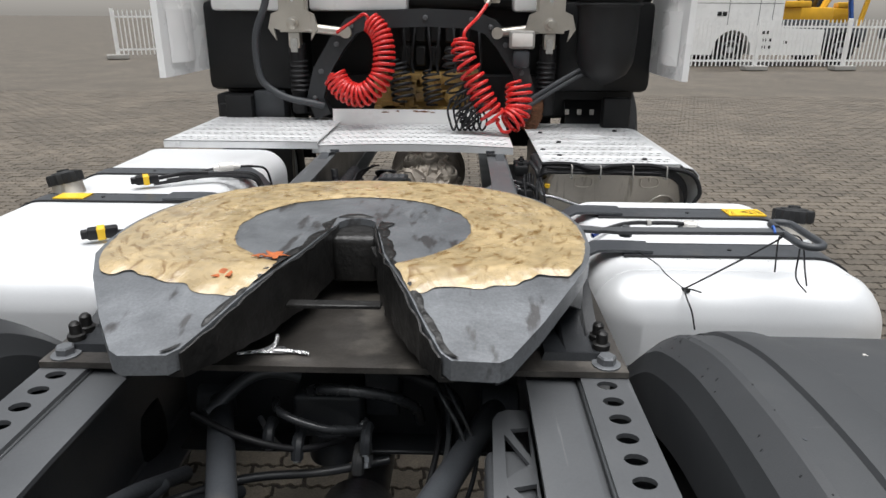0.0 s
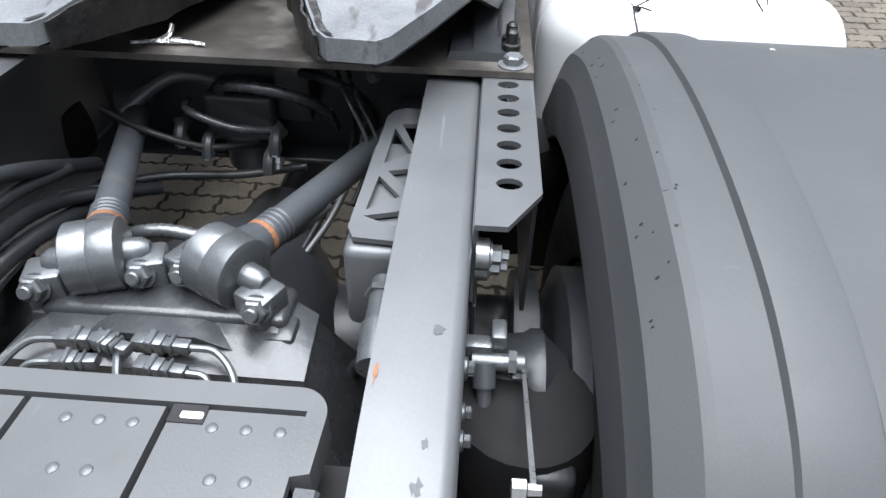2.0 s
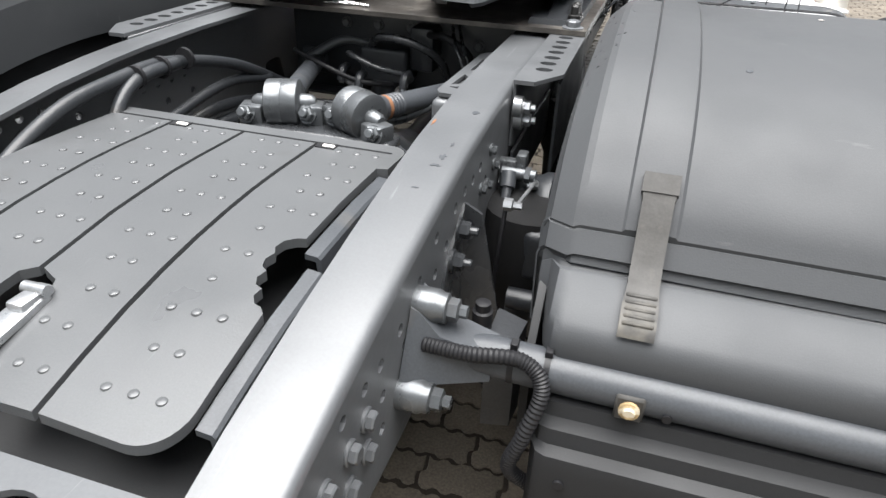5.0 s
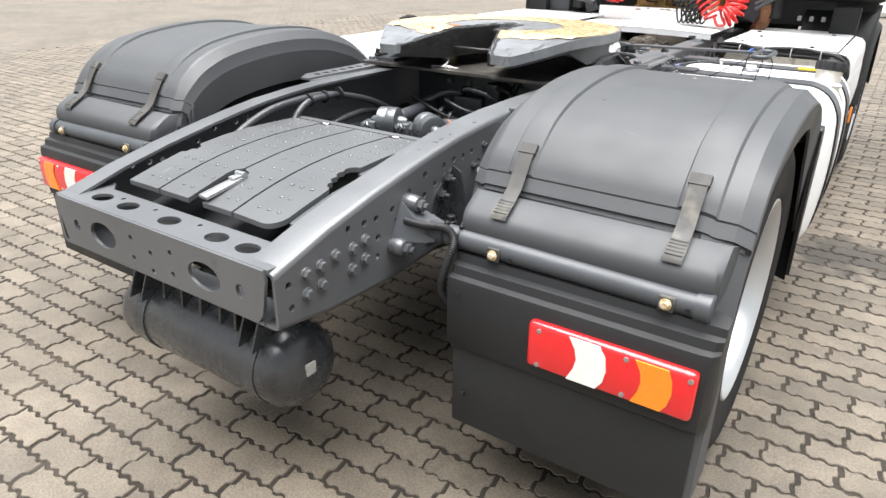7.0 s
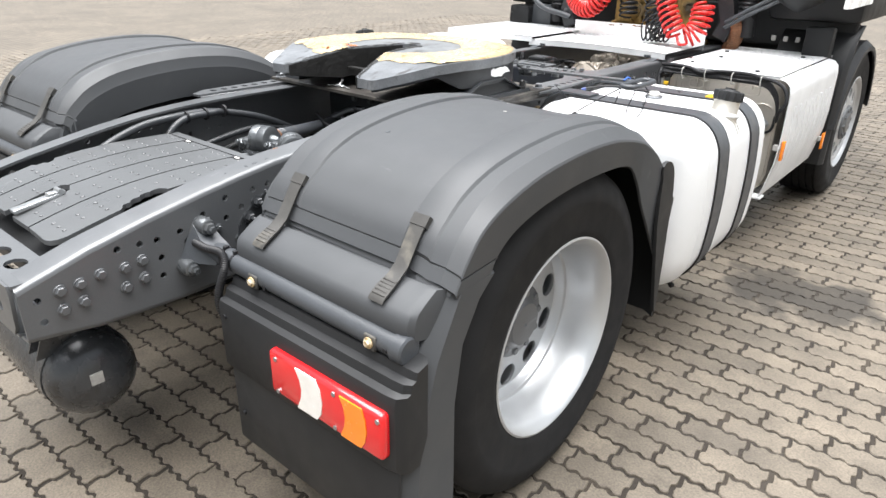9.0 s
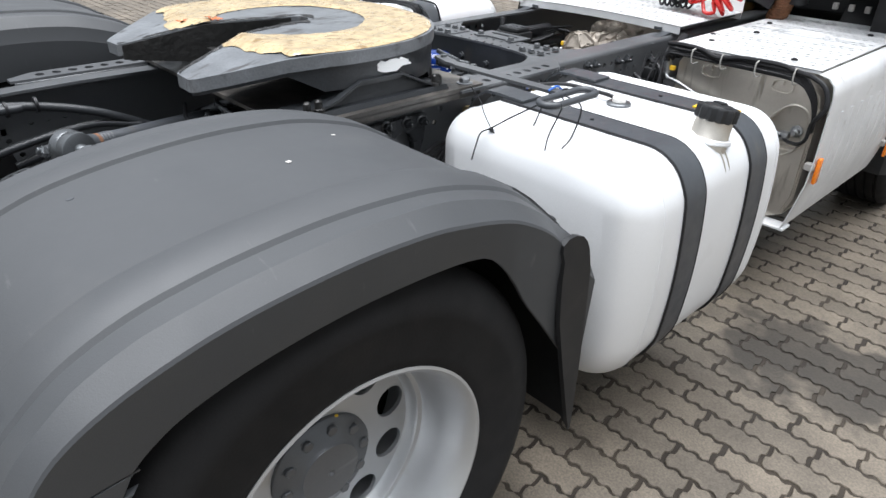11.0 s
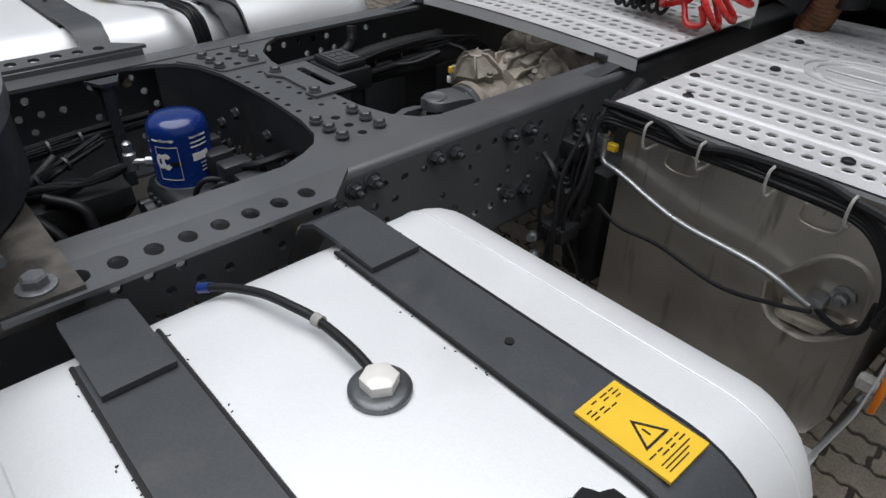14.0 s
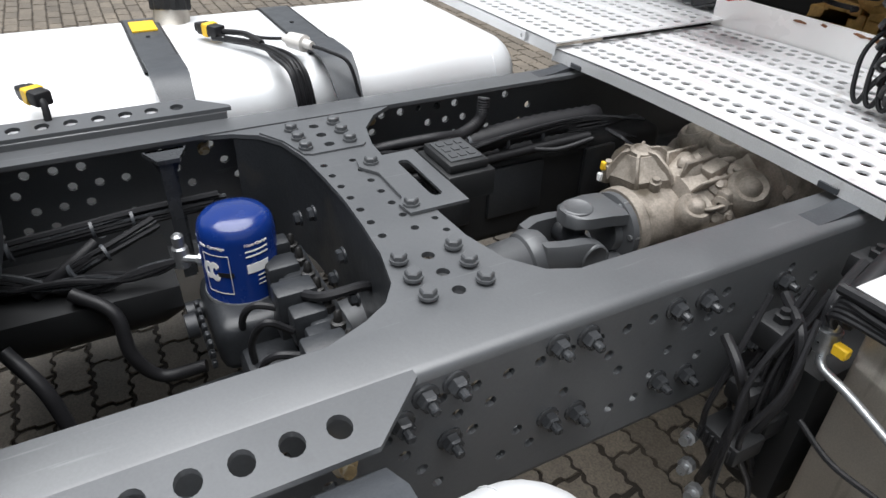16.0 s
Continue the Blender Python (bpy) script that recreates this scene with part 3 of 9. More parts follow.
def fw_top(v):
    return FW_Z - (0.0 if v > 0.63 else (0.63 - v) * 0.22)


def fw_place(u, v, w):
    return Vector((u, v, fw_top(v) - 0.034 + w))


assembly(0.0, 0.0, 0.0)
bm = bmesh.new()
sheet(bm, outline, [], fw_place, 0.034)
bmesh.ops.subdivide_edges(bm, edges=[e for e in bm.edges if e.calc_length() > 0.12], cuts=1)
fifth = part("fifth_wheel", bm, WORNPLATE, truck, "worn grey fifth wheel plate smeared with yellow grease")
# skirt under the rim, ribs and throat jaws
bm = bmesh.new()
outer = [(x * 0.985, 0.82 + (y - 0.82) * 0.985) for x, y in ring[7:]]
outer = outer + [(-x, y) for x, y in outer[::-1][1:]]
rings = []
for x, y in outer:
    dx, dy = x, y - 0.80
    n = math.hypot(dx, dy)
    depth = 0.15 if y > 1.12 else 0.12 if y > 1.0 else (0.10 if y > 0.63 else 0.045)
    rings.append([(x, y, fw_top(y) - 0.03), (x, y, fw_top(y) - depth), (x - 0.018 * dx / n, y - 0.018 * dy / n, fw_top(y) - depth), (x - 0.018 * dx / n, y - 0.018 * dy / n, fw_top(y) - 0.03)])
loft(bm, rings)
part("skirt", bm, CHASSIS_DARK, fifth, "dark cast skirt under the rim")
for s in (1, -1):
    bm = bmesh.new()
    loft(bm, [[(s * (x + e), y, z) for e, z in ((-0.005, fw_top(y) - 0.003), (-0.005, fw_top(y) - np.interp(y, [0.39, 0.60], [0.042, 0.11])), (0.02, fw_top(y) - np.interp(y, [0.39, 0.60], [0.042, 0.11])), (0.02, fw_top(y) - 0.037), (-0.001, fw_top(y) - 0.037), (-0.001, fw_top(y) - 0.003))] for x, y in ((np.interp(v, [0.398, 0.465, 0.555, 0.69, 0.85, 0.90], [0.203, 0.172, 0.138, 0.084, 0.052, 0.047]) - 0.007 * (0.5 + noise.noise((v * 45, s * 3.0, 1.0))), v) for v in np.linspace(0.90, 0.398, 26))])
    part("throat_wall", bm, BLACKGREASE, fifth, "greasy black throat wall")
    assembly(s * 0.015, -0.02, 0.036)
    bm = bmesh.new()
    loft(bm, [[(s * x, y, 0.908) for x, y in ((0.36, 0.60), (0.485, 0.60), (0.485, 1.12), (0.36, 1.12))], [(s * x, y, 0.922) for x, y in ((0.365, 0.605), (0.48, 0.605), (0.48, 1.115), (0.365, 1.115))]])
    side = [(0.61, 0.922), (0.66, 0.928), (0.72, 0.944), (0.80, 0.982), (0.95, 0.982), (1.02, 0.95), (1.07, 0.93), (1.11, 0.922)]
    loft(bm, [[(s * x, 0.86 + (y - 0.86) * k, z - 0.006 * (k < 1)) for y, z in side] for x, k in ((0.398, 0.98), (0.404, 1.0), (0.452, 1.0), (0.456, 0.98))])
    loft(bm, [[(s * x, y, z - e) for x, e in ((0.444, 0.0), (0.474, 0.0), (0.474, 0.007), (0.444, 0.007))] for y, z in side[1:-1]])
    ped = part("pedestal", bm, CHASSIS_DARK, truck, "dark cast fifth wheel pedestal")
    for y in (0.625, 0.66, 1.075):
        bm = bmesh.new()
        lathe(bm, (s * 0.47, y, 0.922), (0, 0, 1), [(0, 0.016), (0.01, 0.016), (0.012, 0.011), (0.03, 0.0105), (0.035, 0.006)], 10)
        part("nut", bm, BLACKGREASE, ped)
bm = bmesh.new()
box(bm, -0.092, 0.082, 0.705, 0.73, 0.972, 0.980, 0.002, 1)
box(bm, -0.052, 0.052, 0.93, 1.06, 0.93, 1.035, 0.014, 3)
lathe(bm, (-0.005, 1.0, 0.93), (0, 0, 1), [(0.0, 0.03), (0.06, 0.03), (0.064, 0.024)], 20)
loft(bm, [[(0.02, 0.99, 1.0), (0.05, 1.0, 1.0), (0.05, 0.99, 1.022), (0.02, 0.985, 1.02)], [(0.04, 0.90, 0.99), (0.07, 0.90, 0.99), (0.07, 0.90, 1.012), (0.045, 0.90, 1.012)], [(0.09, 0.80, 0.985), (0.11, 0.80, 0.985), (0.11, 0.80, 1.0), (0.09, 0.80, 1.0)]])
part("lock_jaw", bm, BLACKGREASE, fifth, "black greasy kingpin lock jaw").location = (0.0, -0.09, 0.05)

slot_x = [(0.386, 0.214), (0.405, 0.198), (0.465, 0.172), (0.555, 0.138), (0.69, 0.082), (0.85, 0.05), (0.93, 0.046)]


def in_plate(x, y):
    if y > 0.825:
        return (abs(x) / 0.487) ** 2.3 + ((y - 0.825) / 0.457) ** 2.3 < 1 and not (abs(x) < 0.047 and y < 0.93)
    w = np.interp(y, [0.386, 0.398, 0.48, 0.59, 0.68, 0.76, 0.825], [0.286, 0.304, 0.36, 0.425, 0.466, 0.482, 0.487])
    return abs(x) < w and abs(x) > np.interp(y, [a for a, _ in slot_x], [b for _, b in slot_x])


def smear(name, mat, inside, low, high, step, label, seed=0):
    """A lumpy layer on the plate wherever inside() holds, thin at its border."""
    bm = bmesh.new()
    nx, ny = int((high[0] - low[0]) / step) + 1, int((high[1] - low[1]) / step) + 1
    ins = np.zeros((nx, ny), bool)
    for a in range(nx):
        for b in range(ny):
            ins[a, b] = inside(low[0] + a * step, low[1] + b * step)
    depth = np.zeros((nx, ny))
    work = ins.copy()
    for k in range(6):
        depth += work
        w = work.copy()
        w[1:-1, 1:-1] &= work[:-2, 1:-1] & work[2:, 1:-1] & work[1:-1, :-2] & work[1:-1, 2:]
        work = w
    vs = {}
    for a in range(nx):
        for b in range(ny):
            if ins[a, b]:
                x, y = low[0] + a * step, low[1] + b * step
                jx, jy = noise.noise((x * 40, y * 40, seed)), noise.noise((x * 40, y * 40, seed + 9))
                r, th = math.hypot(x, y - 0.87), math.atan2(y - 0.87, x)
                ridges = 0.5 + 0.5 * noise.noise((r * 70, th * 3.0, seed + 3))
                h = 0.0006 + min(depth[a, b], 5) * 0.0007 + 0.0028 * ridges * (depth[a, b] > 1) + 0.0016 * noise.noise((x * 28, y * 28, seed + 5)) * (depth[a, b] > 1)
                vs[a, b] = bm.verts.new((x + 0.45 * step * jx, y + 0.45 * step * jy, fw_top(y) + max(h, 0.0005)))
    for (a, b), v in list(vs.items()):
        if all(k in vs for k in ((a + 1, b), (a, b + 1), (a + 1, b + 1))):
            bm.faces.new((v, vs[a + 1, b], vs[a + 1, b + 1], vs[a, b + 1]))
    bmesh.ops.delete(bm, geom=[v for v in bm.verts if not v.link_faces], context="VERTS")
    edge = [v for v in bm.verts if v.is_boundary]
    for k in range(5):
        moved = []
        for v in edge:
            near = [e.other_vert(v).co for e in v.link_edges if e.is_boundary]
            moved.append((v, v.co * 0.4 + sum(near, Vector()) * (0.6 / len(near))))
        for v, c in moved:
            v.co = c
    return part(name, bm, mat, fifth, label, 80)


def greasy(x, y):
    if not in_plate(x * 1.012, 0.82 + (y - 0.82) * 1.012):
        return False
    wob = 0.022 * noise.noise((x * 14, y * 14, 2.0)) + 0.012 * noise.noise((x * 45, y * 45, 4.0))
    if x ** 2 + (1.04 * (y - 0.863)) ** 2 < (0.243 + 0.35 * wob) ** 2:
        return False
    rear = np.interp(x, [-0.5, -0.42, -0.25, -0.12, 0.0, 0.11, 0.2, 0.3, 0.42, 0.5], [0.66, 0.61, 0.55, 0.535, 0.57, 0.525, 0.57, 0.575, 0.60, 0.64])
    return y > rear + 1.2 * wob


smear("grease", GREASE, greasy, (-0.49, 0.46), (0.49, 1.29), 0.0062, "thick yellow brown grease smeared over the plate")


def slot_edge(x, y):
    if not in_plate(x, y) or y > 1.0:
        return False
    gap = abs(x) - np.interp(y, [a for a, _ in slot_x], [b for _, b in slot_x]) if y < 0.91 else math.hypot(x, y - 0.90) - 0.046
    return gap < 0.016 + 0.022 * noise.noise((x * 22, y * 22, 7.0)) + (0.02 if 0.68 < y < 0.9 else 0.0) * (noise.noise((x * 9, y * 9, 3.0)) + 0.3)


smear("black_grease", BLACKGREASE, slot_edge, (-0.26, 0.39), (0.26, 1.02), 0.005, "black grease along the throat", 12)
# worn white patch on the plate's side
bm = bmesh.new()
rng = random.Random(3)
pts = [(0.90 + 0.065 * (0.7 + 0.5 * rng.random()) * math.cos(t), 0.99 + 0.017 * (0.5 + 0.8 * rng.random()) * math.sin(t)) for t in np.linspace(0, 2 * math.pi, 22, False)]
sheet(bm, pts, [], lambda u, v, w: Vector((0.478 + w + 0.1 * min(0, u - 0.87), u, v + 0.055)), 0.004)
part("worn_patch", bm, WHITE, fifth, "bare white worn patch on the rim")

# release handle
bm = bmesh.new()
loft(bm, [[(x, y - w, z), (x, y + w, z), (x, y + w, z + 0.008), (x, y - w, z + 0.008)] for x, y, z, w in ((0.40, 1.20, 0.965, 0.018), (0.50, 1.155, 0.972, 0.018), (0.52, 1.15, 0.973, 0.012), (0.55, 1.145, 0.974, 0.018), (0.90, 1.118, 0.985, 0.016), (0.935, 1.116, 0.986, 0.014))])
handle = part("release_handle", bm, CHASSIS, fifth, "grey flat steel release handle with oblong grip")
handle.location = (0.052, -0.10, 0.064)
bm = bmesh.new()
loopc, lr = (0.958, 1.11, 0.986), 0.026
line = [(loopc[0] + lr * math.cos(t), loopc[1] + 0.068 + lr * math.sin(t), loopc[2]) for t in np.linspace(0, math.pi, 9)] + [(loopc[0] + lr * math.cos(t), loopc[1] - 0.068 + lr * math.sin(t), loopc[2]) for t in np.linspace(math.pi, 2 * math.pi, 9)]
tube(bm, line, 0.0088, 10, smooth=False, closed=False)
cyl(bm, line[-1], line[0], 0.0088, seg=10)
part("grip", bm, STRAPMAT, handle, "grey rubber coated oblong grip")
bm = bmesh.new()
box(bm, 0.40, 0.47, 1.19, 1.23, 0.955, 0.985, 0.006, 2)
release = part("latch", bm, PAINTED_STEEL, fifth, "worn steel release latch")
release.location = (0.03, -0.085, 0.045)
for x, y in ((0.60, 1.155), (0.46, 1.17)):
    bm = bmesh.new()
    lathe(bm, (x, y, 0.976), (0, 0, 1), [(0, 0.016), (0.01, 0.016), (0.012, 0.01), (0.026, 0.009)], 10)
    part("stud", bm, PAINTED_STEEL, release)
for a, b in (((0.36, 1.24, 0.985), (0.49, 1.20, 0.985)), ((0.38, 1.22, 0.972), (0.50, 1.235, 0.972))):
    bm = bmesh.new()
    cyl(bm, a, b, 0.0075, seg=8)
    part("pin", bm, PAINTED_STEEL, release)

# ---- mudguards ----
def eased(table, n=4):
    return [(p.x, p.y) for p in smooth_path([(a, b, 0.0) for a, b in table], n)]


GUARD_MID = eased([(-0.303, 0.869), (-0.282, 0.903), (-0.25, 0.935), (-0.19, 0.98), (-0.1, 1.016), (0.0, 1.036), (0.1, 1.047), (0.2, 1.052), (0.3, 1.05), (0.41, 1.04), (0.5, 1.02), (0.6, 0.985), (0.68, 0.935), (0.75, 0.877), (0.80, 0.832), (0.835, 0.80)])
GUARD_EDGE = eased([(-0.303, 0.858), (-0.265, 0.91), (-0.216, 0.953), (-0.168, 0.984), (-0.1, 1.008), (0.04, 1.031), (0.205, 1.042), (0.32, 1.04), (0.418, 1.03), (0.553, 0.99), (0.64, 0.943), (0.72, 0.885), (0.835, 0.79)])
GUARD_OUT = eased([(-0.295, 0.845), (-0.274, 0.875), (-0.234, 0.92), (-0.18, 0.952), (-0.1, 0.980), (0.017, 1.004), (0.181, 1.016), (0.30, 1.014), (0.388, 1.005), (0.519, 0.975), (0.60, 0.938), (0.671, 0.89), (0.75, 0.81), (0.835, 0.725)])
GUARD_LIP = eased([(-0.158, 0.835), (-0.13, 0.858), (-0.08, 0.884), (0.005, 0.906), (0.1, 0.919), (0.2, 0.926), (0.30, 0.926), (0.388, 0.922), (0.45, 0.914), (0.49, 0.902), (0.53, 0.868), (0.57, 0.815), (0.607, 0.753), (0.67, 0.67), (0.736, 0.58), (0.835, 0.45)])


def guard_ring(y, z, ridge=1.0):
    """One cross-section of the guard; its rear inner corner is cut off at a slant."""
    yi = y + 0.034 * min(max((-0.1 - y) / 0.19, 0.0), 1.0)
    zi = along(GUARD_MID, yi)
    ym = y + (yi - y) * 0.5
    zm = along(GUARD_MID, ym)
    w = min(max((0.1 - y) / 0.403, 0.0), 1.0)
    ya, yb, yl = y, y + 0.008 * w, y + 0.145 * w
    za, zb, zl = along(GUARD_EDGE, ya), along(GUARD_OUT, yb), along(GUARD_LIP, yl)
    top = [(0.562, yi, zi - 0.19), (0.560, yi, zi - 0.078), (0.563, yi, zi - 0.069), (0.571, ym, zm - 0.034), (0.602, y, z - 0.004), (0.612, y, z)]
    low = ridge * (0.5 + 0.5 * min(max((y + 0.303) / 0.16, 0.0), 1.0))
    top += [(x, y, z + e * low - d) for x, e, d in ((0.652, 0.0, 0.0), (0.6645, 0.0, 0.0), (0.6680, 0.0075, 0.0), (0.674, 0.0088, 0.0), (0.724, 0.0088, 0.0), (0.7300, 0.0075, 0.0), (0.7345, 0.0, 0.0), (0.749, 0.0, 0.0), (1.076, 0.0, 0.002), (1.0855, 0.0, 0.002), (1.0895, 0.0085, 0.002), (1.096, 0.0100, 0.002), (1.128, 0.0100, 0.002), (1.150, 0.0085, 0.004), (1.168, 0.006, 0.007), (1.174, 0.002, 0.0105))]
    top += [(1.217, ya, min(za, z - 0.008)), (1.252, yb, zb), (1.255, yb, zb - 0.006), (1.243, yl, zl + 0.004), (1.242, yl, zl)]
    under = [(1.234, yl, zl), (1.24, yb, zb - 0.012), (1.21, ya, za - 0.016), (1.14, y, z - 0.02), (0.608, y, z - 0.014), (0.572, yi, zi - 0.07), (0.572, yi, zi - 0.19)]
    return top + under


def mudguard(s):
    off = Vector((0.0, 0.0, 0.0)) if s > 0 else Vector((-0.004, -0.032, 0.030))
    assembly(s * 0.015 + off.x, -0.006 + off.y, 0.008 + off.z)
    low_at = (s * 0.006, 0.008, 0.004)
    bm = bmesh.new()
    ends = guard_ring(*GUARD_MID[0], 0.0)
    loft(bm, [[(s * a, b, c) for a, b, c in guard_ring(y, z)] for y, z in GUARD_MID])
    g = part("mudguard", bm, FENDER, truck, "grey plastic mudguard over the rear wheel", 15)
    # joint band
    bm = bmesh.new()
    loft(bm, [[(s * (a - e), b + dy, c + dz) for a, b, c in ends] for e, dy, dz in ((0.004, 0.012, -0.004), (0.004, 0.004, -0.004), (0.001, -0.001, -0.005), (0.001, -0.018, -0.034), (0.004, -0.014, -0.0355), (0.004, -0.010, -0.044))])
    part("joint_band", bm, FENDER, g, "", 19)
    # rear lower section with its bulge
    bm = bmesh.new()
    prof = [(-0.312, 0.830), (-0.318, 0.818), (-0.332, 0.808), (-0.340, 0.815), (-0.348, 0.815), (-0.385, 0.797), (-0.411, 0.782), (-0.421, 0.771), (-0.426, 0.756), (-0.427, 0.735), (-0.422, 0.717), (-0.37, 0.712)]
    secs = []
    for x, k in ((0.562, 0.15), (0.576, 0.22), (0.584, 0.62), (0.590, 0.86), (0.598, 0.96), (0.610, 1.0), (0.9, 1.0), (1.190, 1.0), (1.204, 0.96), (1.214, 0.85), (1.224, 0.2)):
        secs.append([(s * x, -0.309 + (y + 0.309) * k, z - (0.012 if x < 0.57 else 0.006 * (1 - k))) for y, z in prof] + [(s * x, -0.27, 0.70), (s * x, -0.27, 0.80)])
    loft(bm, secs)
    low = part("rear_section", bm, FENDER, g, "dark grey lower mudguard section", 26)
    low.location = low_at
    # rounded corner and side wall behind the wheel
    bm = bmesh.new()
    rows = (((1.242, -0.162, 0.802), (1.252, -0.288, 0.812), (1.218, -0.312, 0.822), (1.15, -0.318, 0.826)), ((1.242, -0.214, 0.757), (1.252, -0.316, 0.76), (1.219, -0.345, 0.762), (1.15, -0.36, 0.765)),
            ((1.244, -0.272, 0.667), (1.252, -0.365, 0.667), (1.222, -0.40, 0.667), (1.15, -0.42, 0.667)), ((1.248, -0.30, 0.52), (1.252, -0.41, 0.52), (1.224, -0.455, 0.52), (1.15, -0.47, 0.52)), ((1.252, -0.30, 0.21), (1.252, -0.44, 0.21), (1.226, -0.478, 0.21), (1.15, -0.482, 0.21)))
    loft(bm, [[(s * a, b, c) for a, b, c in row] + [(s * (a - 0.014), b + 0.012, c) for a, b, c in row[::-1]] for row in rows])
    part("side_skirt", bm, FENDER, g, "dark plastic corner behind the wheel", 24)
    bm = bmesh.new()
    loft(bm, [[(s * x, y, z) for x, z in ((0.564, zt), (0.564, 0.50), (0.575, 0.50), (0.575, zt))] for y, zt in ((-0.395, 0.70), (-0.33, 0.775), (-0.29, 0.79), (-0.2, 0.80))])
    part("inner_skirt", bm, PLASTIC, g).location = low_at
    # front flap
    bm = bmesh.new()
    loft(bm, [[(s * x, y + e, z) for x, e in ((0.575, 0.0), (1.21, 0.0), (1.25, -0.03), (1.25, -0.04), (1.205, -0.012), (0.575, -0.012))] for y, z in ((0.834, 0.79), (0.85, 0.70), (0.857, 0.60), (0.86, 0.46), (0.862, 0.27))])
    part("front_flap", bm, PLASTIC, g, "black plastic flap before the wheel")
    bm = bmesh.new()
    loft(bm, [[(s * 1.262, y0, z), (s * 1.262, y1, z), (s * 1.250, y1, z), (s * 1.250, y0, z)] for z, y0, y1 in ((0.872, 0.705, 0.73), (0.862, 0.69, 0.755), (0.845, 0.69, 0.772), (0.82, 0.70, 0.785), (0.76, 0.70, 0.80), (0.66, 0.71, 0.805), (0.50, 0.75, 0.812), (0.33, 0.795, 0.814), (0.30, 0.805, 0.812))])
    part("flap_edge", bm, PLASTIC, g)
    for x in (0.70, 1.11):
        bm = bmesh.new()
        secs = []
        for y in (0.645, 0.67, 0.71, 0.75, 0.79, 0.82, 0.838):
            z = along(GUARD_MID, min(y, 0.83)) + (0.0 if y < 0.65 else 0.012) - (0.012 if y > 0.83 else 0.0)
            w = 0.03 if y < 0.70 else 0.04
            secs.append([(s * (x - w), y, z), (s * (x + w), y, z), (s * (x + w), y - 0.004, z - 0.014), (s * (x - w), y - 0.004, z - 0.014)])
        loft(bm, secs)
        part("front_clamp", bm, FENDER, g)
        bm = bmesh.new()
        lathe(bm, (s * (x + 0.0), 0.838, 0.808), (0, 0.75, 0.65), [(0, 0.02), (0.004, 0.02), (0.005, 0.012), (0.014, 0.011), (0.016, 0.006)], 12)
        part("stud", bm, CHASSIS_DARK, g, "dark clamp stud")
    # rubber straps
    for x in (0.696, 1.112):
        bm = bmesh.new()
        pts = [(-0.270, 0.925), (-0.279, 0.915), (-0.290, 0.902), (-0.312, 0.869), (-0.336, 0.832), (-0.36, 0.813), (-0.385, 0.801), (-0.404, 0.790), (-0.414, 0.781)]
        secs = []
        for k, (y, z) in enumerate(pts):
            w = 0.0195 if 1 < k < 6 else 0.022
            secs.append([(s * (x - w), y, z), (s * (x + w), y, z), (s * (x + w), y - 0.003, z - 0.007), (s * (x - w), y - 0.003, z - 0.007)])
        loft(bm, secs)
        st = part("strap", bm, WEBBING, g, "dusty worn rubber hold-down strap")
        st.location = (s * 0.006, 0.002, 0.012)
        bm = bmesh.new()
        for k in range(5):
            y, z = -0.371 - 0.0085 * k, 0.8083 - 0.0047 * k
            box(bm, s * x - 0.019, s * x + 0.019, y - 0.003, y + 0.003, z - 0.006, z + 0.001, 0.0015, 1)
        part("grip_rib", bm, WEBBING, st)
        bm = bmesh.new()
        loft(bm, [[(s * (x + e), y + dy, z + dz) for e, dy, dz in ((-0.0228, -0.003, 0.003), (0.0228, -0.003, 0.003), (0.0228, 0.009, -0.009), (-0.0228, 0.009, -0.009))] for y, z in ((-0.266, 0.927), (-0.283, 0.907))])
        part("strap_hook", bm, WEBBING, st)
    # support tube with two studs
    assembly(s * 0.02 + off.x, 0.012 + off.y, 0.02 + off.z)
    bm = bmesh.new()
    tube(bm, [(s * 0.46, -0.425, 0.69), (s * 0.52, -0.43, 0.70), (s * 0.58, -0.432, 0.70), (s * 0.8, -0.433, 0.698), (s * 1.185, -0.433, 0.693)], 0.028, 20, 4)
    lathe(bm, (s * 1.18, -0.433, 0.693), (s, 0, 0), [(0, 0.033), (0.03, 0.033), (0.034, 0.028)], 20)
    loft(bm, [[(s * 0.4185, y, z) for y, z in ((-0.395, 0.77), (-0.45, 0.765), (-0.51, 0.65), (-0.46, 0.64))], [(s * 0.43, y, z) for y, z in ((-0.40, 0.765), (-0.45, 0.76), (-0.505, 0.655), (-0.455, 0.645))], [(s * 0.46, y, z) for y, z in ((-0.40, 0.735), (-0.455, 0.732), (-0.475, 0.668), (-0.42, 0.665))], [(s * 0.53, y, z) for y, z in ((-0.41, 0.722), (-0.452, 0.718), (-0.456, 0.678), (-0.412, 0.678))]])
    tub = part("support_tube", bm, STRAPMAT, truck, "grey mudguard support tube")
    for x in (0.706, 1.124):
        bm = bmesh.new()
        box(bm, s * x - 0.018, s * x + 0.018, -0.465, -0.457, 0.674, 0.711, 0.003, 1)
        part("pad", bm, WEBBING, tub)
        bm = bmesh.new()
        lathe(bm, (s * x, -0.463, 0.693), (0, -1, 0), [(0, 0.013), (0.006, 0.013), (0.008, 0.008), (0.012, 0.007)], 12)
        part("stud", bm, BRASS, tub, "rusty pale orange stud")
        bm = bmesh.new()
        cyl(bm, (s * (x + 0.045), -0.458, 0.689), (s * (x + 0.045), -0.4635, 0.689), 0.006, seg=10)
        part("plug", bm, BLACKHOSE, tub)
